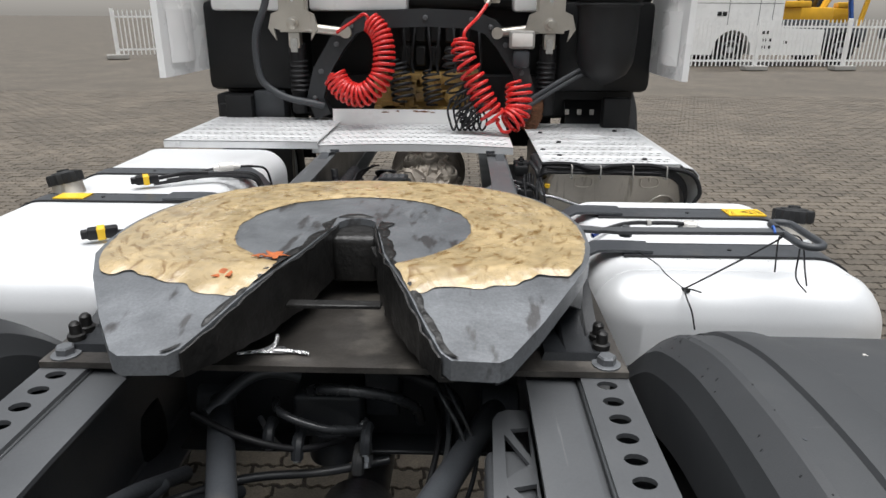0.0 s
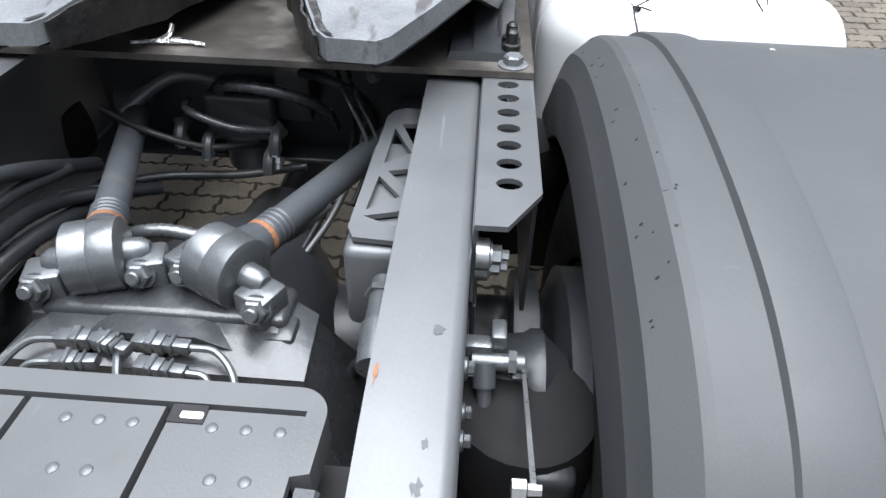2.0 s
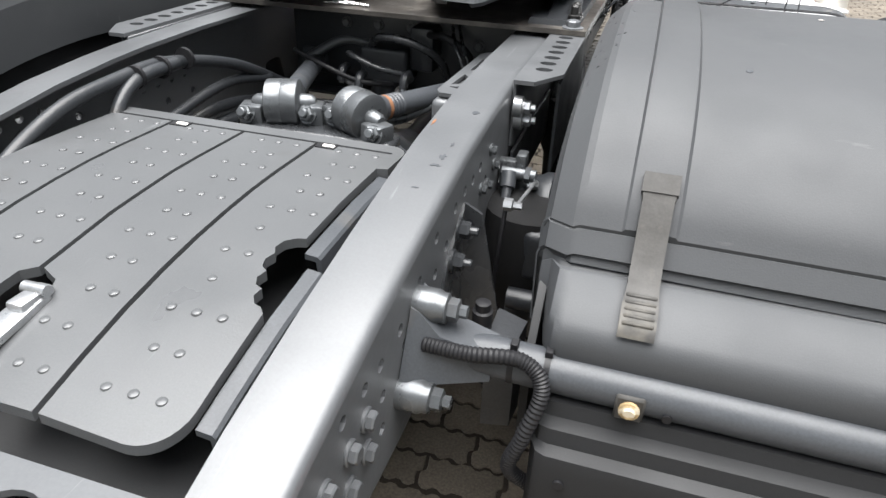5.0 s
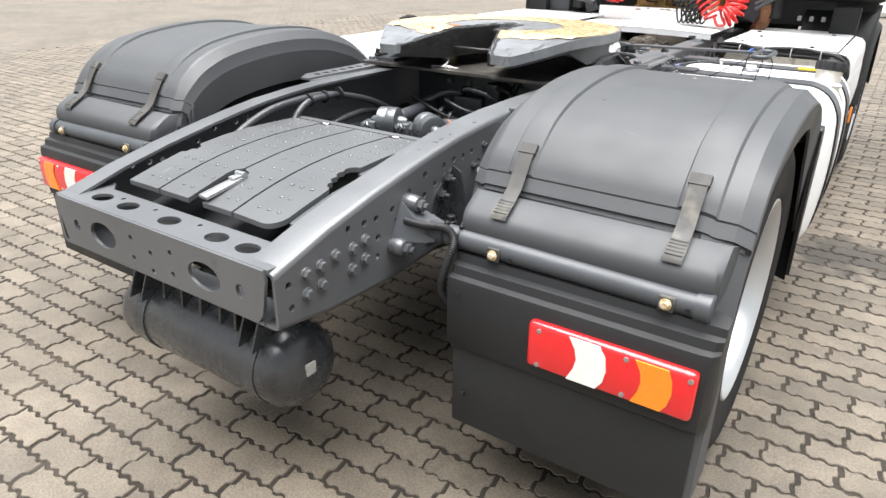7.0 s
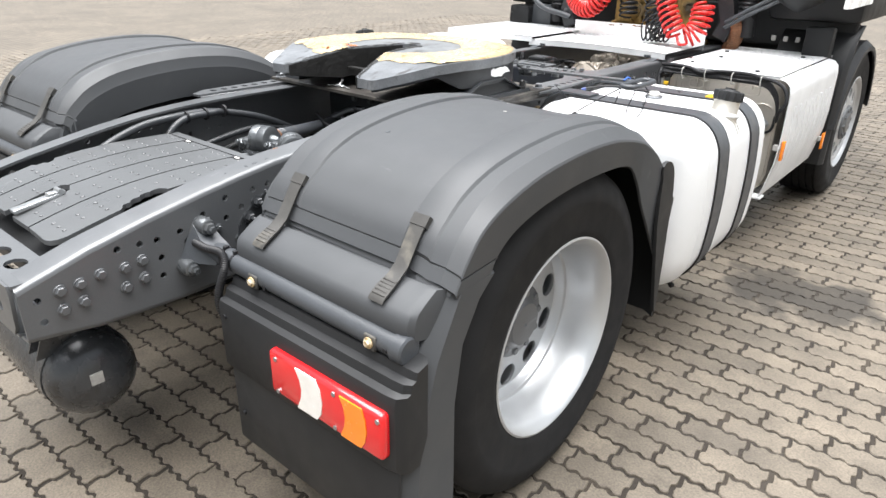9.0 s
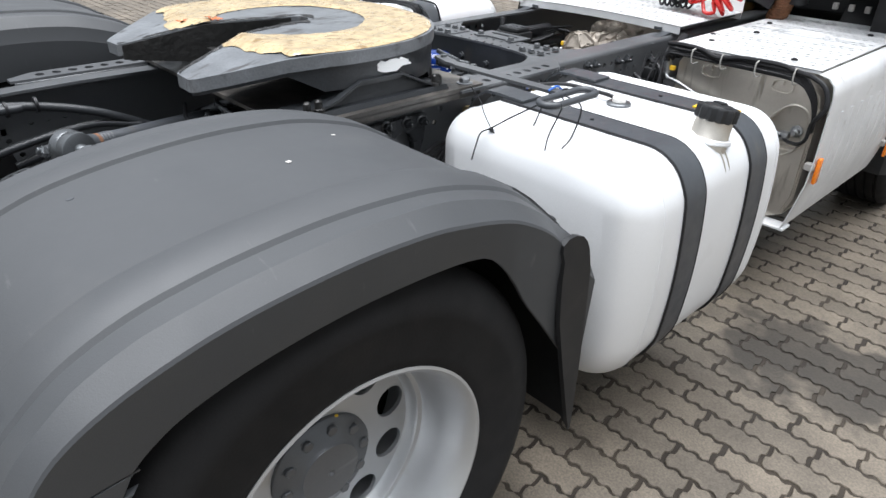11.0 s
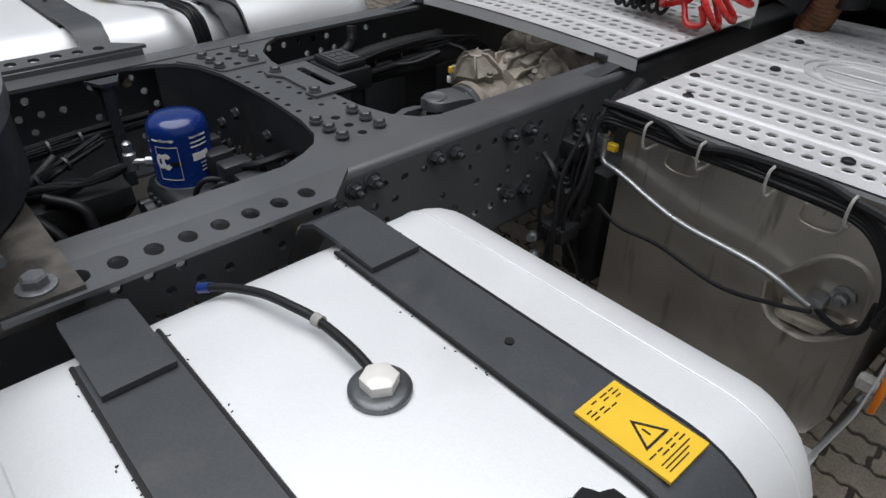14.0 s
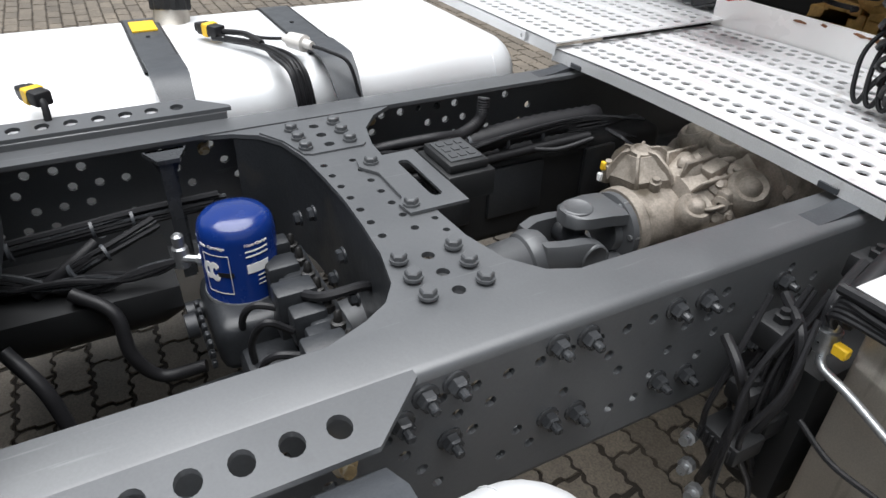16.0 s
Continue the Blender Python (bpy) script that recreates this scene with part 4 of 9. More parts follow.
    for y, z in ((-0.425, 0.757), (-0.487, 0.655)):
        bm = bmesh.new()
        lathe(bm, (s * 0.417, y, z), (s, 0, 0), [(0, 0.024), (0.03, 0.024), (0.036, 0.021), (0.044, 0.021), (0.046, 0.017)], 16)
        lathe(bm, (s * 0.462, y, z), (s, 0, 0), [(0, 0.016), (0.014, 0.016), (0.016, 0.009), (0.026, 0.009)], 6)
        part("clamp_bolt", bm, PAINTED_STEEL, tub, "grey painted clamp bolt")
    for a in (0.555, 0.60):
        bm = bmesh.new()
        lathe(bm, (s * a, -0.431, 0.70), (s, 0, 0), [(-0.004, 0.0295), (0.004, 0.0295)], 20)
        box(bm, s * a - 0.005, s * a + 0.005, -0.443, -0.428, 0.726, 0.736, 0.001, 1)
        part("cable_tie", bm, BLACKHOSE, tub)
    bm = bmesh.new()
    tube(bm, [(s * 0.44, -0.46, 0.72), (s * 0.50, -0.463, 0.722), (s * 0.57, -0.461, 0.728), (s * 0.60, -0.474, 0.70), (s * 0.585, -0.49, 0.63), (s * 0.57, -0.48, 0.56), (s * 0.60, -0.45, 0.50)], 0.0095, 10, 22, ribs=0.16)
    part("cable_conduit", bm, BLACKHOSE, tub, "black corrugated cable conduit")
    # lamp carrier, mudflap and tail lamp
    assembly(s * 0.024 + off.x, 0.008 + off.y, 0.008 + off.z)
    bm = bmesh.new()
    prof = [(-0.40, 0.69), (-0.452, 0.682), (-0.458, 0.664), (-0.478, 0.66), (-0.484, 0.640), (-0.502, 0.636), (-0.508, 0.618), (-0.508, 0.45), (-0.49, 0.43), (-0.44, 0.43), (-0.40, 0.5)]
    secs = []
    for x, k in ((0.592, 0.6), (0.60, 0.9), (0.612, 1.0), (1.21, 1.0), (1.235, 0.92), (1.248, 0.6)):
        secs.append([(s * x, -0.44 + (y + 0.44) * k, 0.56 + (z - 0.56) * (0.94 + 0.06 * k)) for y, z in prof])
    loft(bm, secs)
    car = part("lamp_carrier", bm, PLASTIC, truck, "black plastic tail lamp carrier")
    bm = bmesh.new()
    box(bm, min(s * 0.615, s * 1.235), max(s * 0.615, s * 1.235), -0.496, -0.482, 0.20, 0.46, 0.006, 2)
    part("mudflap", bm, PLASTIC, car, "black mudflap")
    for x, y, z in ((0.635, -0.50, 0.60), (0.65, -0.49, 0.30)):
        bm = bmesh.new()
        cyl(bm, (s * x, y, z), (s * x, y - 0.012, z), 0.007, seg=10)
        part("screw", bm, BLACKHOSE, car)
    bm = bmesh.new()
    box(bm, min(s * 0.84, s * 1.222), max(s * 0.84, s * 1.222), -0.528, -0.495, 0.482, 0.602, 0.012, 3)
    lamp = part("tail_lamp", bm, REDLENS, car, "red tail lamp with white and amber lenses")

    def lens(pts, mat, name):
        bm = bmesh.new()
        sheet(bm, [(s * x, z) for x, z in pts], [], lambda u, v, w: Vector((u, -0.526 - w, v)), 0.0045)
        part(name, bm, mat, lamp)

    lens([(0.945, 0.596), (1.015, 0.596), (1.03, 0.575), (1.035, 0.54), (1.03, 0.51), (1.015, 0.488), (0.945, 0.488), (0.96, 0.52), (0.965, 0.545), (0.96, 0.57)], CLEARLENS, "white_lens")
    lens([(1.095, 0.594), (1.165, 0.594), (1.175, 0.57), (1.178, 0.54), (1.172, 0.51), (1.16, 0.49), (1.095, 0.49), (1.108, 0.52), (1.112, 0.545), (1.108, 0.57)], ORANGE, "amber_lens")
    for x, z in ((0.87, 0.585), (0.87, 0.495), (1.075, 0.587), (1.075, 0.497), (1.21, 0.585)):
        bm = bmesh.new()
        lathe(bm, (s * x, -0.527, z), (0, -1, 0), [(0, 0.006), (0.003, 0.006), (0.0035, 0.003)], 10)
        part("lens_screw", bm, STEEL, lamp)
    return g


guards = {s: mudguard(s) for s in (1, -1)}
# bird droppings, scuffs and nicks on the near guard
SCUFF = random.Random(8)
scuffs = [(0.576 + 0.04 * SCUFF.random() ** 2, SCUFF.uniform(-0.1, 0.64), SCUFF.uniform(0.0010, 0.0022), BLACKHOSE) for k in range(26)] + [(SCUFF.uniform(0.59, 0.65), SCUFF.uniform(0.56, 0.67), SCUFF.uniform(0.0012, 0.0035), BLACKHOSE) for k in range(16)]
for k, (x, y, r, mt) in enumerate(tuple(scuffs) + ((0.939, 0.278, 0.0065, CLEARLENS), (0.833, 0.446, 0.005, CLEARLENS), (0.60, 0.60, 0.004, STRAPMAT), (0.64, 0.655, 0.005, STRAPMAT), (0.626, 0.62, 0.0035, STRAPMAT), (0.615, 0.66, 0.004, STRAPMAT), (0.63, 0.58, 0.003, STRAPMAT), (0.612, 0.635, 0.003, STRAPMAT), (0.80, -0.05, 0.006, STRAPMAT), (0.62, 0.20, 0.003, STRAPMAT), (0.605, 0.05, 0.003, STRAPMAT))):
    bm = bmesh.new()
    rng = random.Random(k)
    pts = [(x + r * (0.5 + 0.7 * rng.random()) * math.cos(t), y + r * (0.5 + 0.7 * rng.random()) * math.sin(t)) for t in np.linspace(0, 2 * math.pi, 10, False)]
    rise = -0.0004
    sheet(bm, pts, [], lambda u, v, w: Vector((u, v, along(GUARD_MID, v) + rise + w + np.interp(u, [0.571, 0.602, 0.612], [-0.034, -0.004, 0.0]))), 0.0009)
    part("spot", bm, mt, guards[1])


# ---- wheels ----
def wheel(x, y, z, s, r=0.495, w=0.30, front=False):
    """x: the outer face of the rim."""
    bm = bmesh.new()
    deep = -0.16 if not front else -0.02
    prof = [(-w + 0.02, 0.285), (-0.03, 0.288), (-0.012, 0.296), (-0.004, 0.304), (0.004, 0.306), (0.006, 0.300), (0.0, 0.292), (-0.02, 0.283), (-0.035, 0.276), (deep * 0.5, 0.268), (deep * 0.72, 0.262), (deep * 0.80, 0.256), (deep * 0.82, 0.246), (deep * 0.86, 0.243), (deep * 0.97, 0.240), (deep - 0.004, 0.232)]
    lathe(bm, (x, y, z), (s, 0, 0), prof, 56, False)
    rim = part("wheel", bm, RIMMAT, truck, "silver painted steel wheel")
    bm = bmesh.new()
    holes = [circle(0.193 * math.cos(t), 0.193 * math.sin(t), 0.038, 18) for t in np.arange(10) * 2 * math.pi / 10 + 0.25]
    sheet(bm, circle(0, 0, 0.244, 56), holes + [circle(0, 0, 0.10, 32)],
          lambda u, v, wd: Vector((x + s * (deep - 0.012 + wd + 0.02 * (1 - math.hypot(u, v) / 0.25)), y + u, z + v)), 0.010)
    part("disc", bm, RIMMAT, rim)
    bm = bmesh.new()
    prof = [(-w + 0.012, 0.292), (-w - 0.006, 0.34), (-w - 0.010, 0.39), (-w + 0.004, 0.44), (-w + 0.03, r - 0.004)]
    n = 5
    for k in range(n):
        a = -w + 0.04 + k * (w - 0.08) / n
        b = a + (w - 0.08) / n
        prof += [(a, r), (b - 0.012, r), (b - 0.010, r - 0.012), (b - 0.002, r - 0.012)]
    prof += [(-0.035, r), (-0.018, r - 0.008), (-0.004, r - 0.025), (0.010, r - 0.06), (0.014, r - 0.085), (0.012, r - 0.09), (0.010, 0.33), (0.002, 0.305), (-0.01, 0.292)]
    lathe(bm, (x, y, z), (s, 0, 0), prof, 72, False)
    for v in bm.verts:
        v.co.z = max(v.co.z, ground_z(y) + 0.002)
    part("tyre", bm, RUBBER, rim, "black rubber tyre")
    bm = bmesh.new()
    h = 0.045 if not front else 0.034
    lathe(bm, (x, y, z), (s, 0, 0), [(deep - 0.015, 0.118), (deep + 0.016, 0.116), (deep + 0.022, 0.110), (deep + h * 0.8, 0.072), (deep + h, 0.066), (deep + h + 0.002, 0.008), (deep + h - 0.004, 0.0)], 36, False)
    hub = part("hub", bm, CHASSIS, rim, "grey painted hub with studs")
    for k in range(10):
        t = k * 2 * math.pi / 10 + 0.1
        again("nut", BOLT_GREY, facing((x + s * (deep + 0.020), y + 0.093 * math.cos(t), z + 0.093 * math.sin(t)), (s, 0, 0)), hub)
    return rim


assembly(0.0, 0.0, 0.0)
for s in (1, -1):
    wheel(s * 1.232, AXLE_Y, AXLE_Z, s)
    wheel(s * 0.905, AXLE_Y, AXLE_Z, s)
    wheel(s * 1.235, 3.90, ground_z(3.90) + 0.49, s, front=True)

for s in (1, -1):
    bm = bmesh.new()
    lathe(bm, (s * 0.60, AXLE_Y, AXLE_Z), (s, 0, 0), [(-0.03, 0.10), (-0.028, 0.24), (-0.015, 0.276), (0.03, 0.276)], 40)
    part("brake_drum", bm, CHASSIS_DARK, truck, "dark brake drum behind the wheel")
    bm = bmesh.new()
    box(bm, min(s * 1.084, s * 1.09), max(s * 1.084, s * 1.09), AXLE_Y + 0.02, AXLE_Y + 0.045, AXLE_Z + 0.085, AXLE_Z + 0.11, 0.002, 1)
    part("paint_mark", bm, YELLOW, truck, "yellow paint mark on the hub")

# ---- rear axle, stays and fittings between the rails ----
assembly(0.012, 0.026, 0.03)
HUB_Y = 0.375
bm = bmesh.new()
lathe(bm, (0, HUB_Y - 0.12, 0.47), (0, 1, 0), [(-0.26, 0.05), (-0.25, 0.13), (-0.2, 0.18), (-0.05, 0.205), (0.1, 0.20), (0.2, 0.16), (0.3, 0.10), (0.42, 0.08)], 28)
for s in (1, -1):
    cyl(bm, (s * 0.12, HUB_Y - 0.05, 0.44), (s * 0.62, HUB_Y, 0.44), 0.11, 0.075, 20)
    cyl(bm, (s * 0.5, HUB_Y - 0.1, 0.44), (s * 0.54, HUB_Y - 0.1, 0.44), 0.19, seg=28)
axle = part("rear_axle", bm, CHASSIS_DARK, truck, "dark grey rear axle housing")
# cast stay mount on top of the housing
bm = bmesh.new()
loft(bm, [[(x, y, z) for x, y in ((-0.22, -0.04), (0.285, -0.05), (0.29, 0.16), (-0.22, 0.16))] for z in (0.56,)] + [[(x, y, z) for x, y in ((-0.185, 0.012), (0.222, 0.008), (0.215, 0.13), (-0.17, 0.13))] for z in (0.69, 0.705)] + [[(x, y, 0.735) for x, y in ((-0.13, 0.085), (0.16, 0.085), (0.16, 0.14), (-0.13, 0.14))]])
box(bm, -0.155, 0.185, 0.075, 0.15, 0.70, 0.742, 0.012, 3)
loft(bm, [[(x, 0.074 - e, z) for x, z in ((-0.125, 0.70), (0.16, 0.70), (0.075, 0.738), (-0.045, 0.738))] for e in (0.0, 0.034)])
for x, y in ((-0.15, 0.105), (0.175, 0.085)):
    box(bm, x - 0.022, x + 0.022, y - 0.03, y + 0.02, 0.70, 0.728, 0.008, 2)
mount = part("stay_mount", bm, CASTGLOSS, axle, "dark glossy grey cast stay mount on the axle")
# raised casting marks, unreadable
bm = bmesh.new()
rng = random.Random(11)
for k in range(22):
    x = -0.10 + 0.0115 * k
    if k in (9, 16):
        continue
    box(bm, x, x + 0.006 + 0.003 * rng.random(), 0.028, 0.040, 0.706, 0.709, 0.0, 1, pose(0, 0, 0) @ Matrix.Translation((0, 0.004 * rng.random(), 0)))
part("casting_mark", bm, PAINTED_STEEL, mount)["kind"] = "stuff"


def stay(s, bolt_a, bolt_b, far):
    a, b, f = Vector(bolt_a), Vector(bolt_b), Vector(far)
    mid, ax = (a + b) / 2 + Vector((0, 0.008, 0.028)), (b - a).normalized()
    bm = bmesh.new()
    lathe(bm, mid, ax, [(-0.038, 0.043), (-0.034, 0.051), (-0.003, 0.0525), (0, 0.051), (0.003, 0.0525), (0.034, 0.051), (0.038, 0.043)], 32)
    eye = part("stay_bushing", bm, PAINTED_STEEL, mount, "silver ball joint bushing")
    bm = bmesh.new()
    lathe(bm, mid, ax, [(-0.07, 0.012), (-0.06, 0.019), (-0.038, 0.021), (-0.036, 0.031), (0.036, 0.031), (0.038, 0.021), (0.06, 0.019), (0.07, 0.012)], 20)
    part("pin", bm, PAINTED_STEEL, eye)
    bm = bmesh.new()
    d = (f - mid).normalized()
    for k in range(4):
        lathe(bm, mid + d * (0.085 + 0.011 * k), d, [(0, 0.0265), (0.003, 0.0285), (0.006, 0.0265)], 18)
    cyl(bm, mid + d * 0.04, mid + d * 0.085, 0.034, 0.026, 20)
    cyl(bm, mid + d * 0.085, f, 0.0255, 0.0255, 20)
    lathe(bm, f, Vector((1, 0, 0)), [(-0.04, 0.035), (-0.036, 0.042), (0.036, 0.042), (0.04, 0.035)], 24)
    part("stay_rod", bm, STRAPMAT, mount, "grey painted stay rod")
    bm = bmesh.new()
    lathe(bm, mid + d * 0.072, d, [(0, 0.0285), (0.010, 0.0285)], 18)
    part("rust_ring", bm, RUST, mount)
    for p in (a, b):
        q = p + ax * (0.012 if (p - mid).dot(ax) > 0 else -0.012)
        bm = bmesh.new()
        m = Matrix.Translation(q) @ Vector(ax).to_track_quat("X", "Z").to_matrix().to_4x4()
        box(bm, -0.026, 0.026, -0.03, 0.024, -0.03, 0.030, 0.007, 2, m)
        blk = part("clamp_block", bm, PAINTED_STEEL, mount, "silver painted clamp block")
        dirn = Vector((0, -0.75, 0.35)).normalized()
        bm = bmesh.new()
        lathe(bm, q + dirn * 0.028, dirn, [(0, 0.021), (0.004, 0.021)], 16)
        lathe(bm, q + dirn * 0.031, dirn, [(0, 0.0175), (0.014, 0.0175), (0.017, 0.014)], 6)
        lathe(bm, q + dirn * 0.046, dirn, [(0, 0.010), (0.010, 0.010), (0.012, 0.008)], 12)
        part("nut", bm, PAINTED_STEEL, blk)


stay(-1, (-0.142, 0.118, 0.75), (-0.037, 0.149, 0.752), (-0.30, 0.72, 0.72))
stay(1, (0.045, 0.153, 0.754), (0.138, 0.108, 0.748), (0.30, 0.70, 0.73))

# bracket with triangular openings inside the near rail
bm = bmesh.new()
sheet(bm, [(0.262, 0.15), (0.272, 0.128), (0.334, 0.124), (0.334, 0.49), (0.30, 0.492), (0.282, 0.482), (0.272, 0.46)],
      [[(0.278, 0.175), (0.325, 0.155), (0.325, 0.19)], [(0.279, 0.19), (0.322, 0.225), (0.285, 0.275)], [(0.328, 0.245), (0.331, 0.30), (0.296, 0.29)], [(0.287, 0.31), (0.325, 0.345), (0.290, 0.42)], [(0.329, 0.36), (0.331, 0.44), (0.30, 0.435)]], flat(0.842), 0.008)
tri = part("valve_bracket", bm, CHASSIS, truck, "grey bracket plate with triangular openings")
bm = bmesh.new()
box(bm, 0.258, 0.335, 0.115, 0.40, 0.70, 0.838, 0.014, 3)
part("valve_body", bm, CHASSIS, tri)
bm = bmesh.new()
cyl(bm, (0.315, 0.10, 0.80), (0.318, 0.02, 0.80), 0.016, seg=14)
cyl(bm, (0.318, 0.02, 0.80), (0.322, -0.04, 0.795), 0.020, seg=14)
cyl(bm, (0.315, 0.08, 0.80), (0.315, 0.07, 0.80), 0.021, seg=6)
part("air_fitting", bm, PAINTED_STEEL, tri, "silver air line fitting")

# plug connectors and wiring behind the mount

for k, (x0, y0, x1, y1, z) in enumerate(((-0.10, 0.045, -0.02, 0.05, 0.735), (0.0, 0.05, 0.075, 0.045, 0.735), (-0.085, 0.008, -0.03, 0.012, 0.735), (0.02, 0.01, 0.085, 0.004, 0.735), (-0.04, 0.035, 0.01, 0.02, 0.75))):
    bm = bmesh.new()
    d = Vector((x1 - x0, y1 - y0, 0))
    m = Matrix.Translation(((x0 + x1) / 2, (y0 + y1) / 2 - 0.02, z)) @ d.to_track_quat("X", "Z").to_matrix().to_4x4()
    h = d.length / 2
    box(bm, -h, h * 0.1, -0.011, 0.011, -0.011, 0.011, 0.003, 2, m)
    box(bm, -h * 0.1, h, -0.008, 0.008, -0.008, 0.008, 0.002, 2, m)
    box(bm, -h * 0.5, -h * 0.2, -0.013, 0.013, -0.006, 0.014, 0.002, 1, m)
    box(bm, h * 0.3, h * 0.45, -0.012, 0.012, -0.01, 0.012, 0.002, 1, m)
    part("plug_connector", bm, PAINTED_STEEL, truck, "silver overspray plug connector")
for k, pts in enumerate((((-0.10, 0.025, 0.735), (-0.14, 0.02, 0.73), (-0.17, -0.02, 0.71), (-0.19, -0.08, 0.68)), ((0.075, 0.025, 0.735), (0.11, 0.02, 0.735), (0.14, -0.01, 0.72), (0.15, -0.06, 0.69)), ((0.085, -0.016, 0.735), (0.11, -0.02, 0.73), (0.12, -0.05, 0.70)), ((-0.085, -0.012, 0.735), (-0.12, -0.02, 0.73), (-0.14, -0.06, 0.70)), ((-0.01, 0.01, 0.745), (0.0, -0.02, 0.74), (0.01, -0.06, 0.71)))):
    bm = bmesh.new()
    tube(bm, pts, 0.005, 8)
    part("cable", bm, PAINTED_STEEL, truck, "silver overspray cable")

# wires across the axle, hoses and pipes ahead of it
for name, mt, r, ribs, pts in (
        ("cable_conduit", PAINTED_STEEL, 0.011, 0.14, ((-0.12, 0.27, 0.72), (-0.05, 0.275, 0.73), (0.05, 0.27, 0.72), (0.13, 0.29, 0.72), (0.19, 0.36, 0.74))),
        ("air_hose", CHASSIS, 0.014, 0.0, ((-0.30, 0.72, 0.70), (-0.22, 0.80, 0.745), (-0.12, 0.80, 0.74), (-0.02, 0.74, 0.71), (0.03, 0.70, 0.68))),
        ("air_hose", CASTGLOSS, 0.011, 0.0, ((-0.10, 0.73, 0.75), (-0.04, 0.66, 0.80), (0.06, 0.66, 0.79), (0.12, 0.70, 0.74), (0.13, 0.74, 0.68))),
        ("air_hose", CASTGLOSS, 0.008, 0.0, ((-0.16, 0.73, 0.73), (-0.13, 0.66, 0.745), (-0.05, 0.65, 0.72), (0.02, 0.68, 0.70))),
        ("air_hose", BLACKHOSE, 0.010, 0.0, ((0.06, 0.74, 0.80), (0.14, 0.68, 0.81), (0.20, 0.70, 0.76), (0.21, 0.74, 0.66), (0.19, 0.70, 0.58))),
        ("air_hose", CASTGLOSS, 0.0045, 0.0, ((0.12, 0.80, 0.82), (0.17, 0.66, 0.80), (0.22, 0.60, 0.72), (0.20, 0.58, 0.62))),
        ("air_hose", CASTGLOSS, 0.0045, 0.0, ((0.14, 0.80, 0.82), (0.19, 0.67, 0.79), (0.24, 0.61, 0.70), (0.215, 0.56, 0.60))),
        ("air_hose", BLACKHOSE, 0.007, 0.0, ((-0.30, 0.66, 0.74), (-0.20, 0.62, 0.72), (-0.10, 0.64, 0.68), (-0.02, 0.70, 0.66))),
        ("air_hose", CHASSIS_DARK, 0.009, 0.0, ((-0.34, 0.45, 0.66), (-0.20, 0.56, 0.64), (-0.05, 0.60, 0.63), (0.08, 0.63, 0.64))),
        ("air_hose", STEEL, 0.006, 0.0, ((-0.20, 0.74, 0.68), (-0.15, 0.68, 0.66), (-0.10, 0.66, 0.66))),
        ("cable", BLACKHOSE, 0.006, 0.0, ((0.10, 0.86, 0.76), (0.16, 0.76, 0.74), (0.18, 0.62, 0.70), (0.15, 0.48, 0.64), (0.12, 0.40, 0.6))),
        ("cable", CHASSIS, 0.006, 0.0, ((0.115, 0.86, 0.76), (0.18, 0.76, 0.745), (0.20, 0.62, 0.70), (0.17, 0.48, 0.64), (0.13, 0.40, 0.6))),
        ("cable", BLACKHOSE, 0.006, 0.0, ((0.13, 0.86, 0.76), (0.20, 0.74, 0.74), (0.225, 0.62, 0.70), (0.20, 0.50, 0.64))),
        ("air_hose", CHASSIS_DARK, 0.017, 0.0, ((-0.36, 0.10, 0.62), (-0.33, 0.25, 0.66), (-0.30, 0.42, 0.64), (-0.28, 0.6, 0.58))),
        ("air_hose", CHASSIS_DARK, 0.013, 0.12, ((-0.36, 0.05, 0.66), (-0.335, 0.22, 0.70), (-0.31, 0.40, 0.68), (-0.20, 0.55, 0.62))),
        ("air_hose", CHASSIS_DARK, 0.014, 0.0, ((-0.33, -0.62, 0.60), (-0.325, -0.40, 0.76), (-0.33, -0.22, 0.835), (-0.325, -0.06, 0.855), (-0.325, 0.10, 0.85), (-0.30, 0.30, 0.80), (-0.28, 0.5, 0.70))),
        ("air_hose", CHASSIS_DARK, 0.014, 0.0, ((-0.30, -0.15, 0.68), (-0.305, -0.11, 0.79), (-0.31, -0.03, 0.845), (-0.31, 0.10, 0.85))),
        ("air_hose", CHASSIS_DARK, 0.012, 0.1, ((-0.33, -0.08, 0.70), (-0.32, 0.10, 0.74), (-0.31, 0.28, 0.76), (-0.28, 0.42, 0.74))),
        ("air_hose", CHASSIS_DARK, 0.010, 0.0, ((0.36, 0.0, 0.78), (0.31, 0.06, 0.70), (0.27, 0.12, 0.62), (0.24, 0.1, 0.55)))):
    assembly(*((0.02, -0.07, 0.07) if min(q[1] for q in pts) > 0.5 else (0.008, 0.012, 0.035)))
    bm = bmesh.new()
    tube(bm, pts, r, 10, 14 if ribs else 7, ribs=ribs)
    part(name, bm, mt, truck)
for y in (-0.02, 0.06, 0.14):
    bm = bmesh.new()
    lathe(bm, (-0.317, y, 0.85), (0, 1, 0), [(-0.004, 0.024), (0.004, 0.024)], 14)
    part("cable_tie", bm, BLACKHOSE, truck)

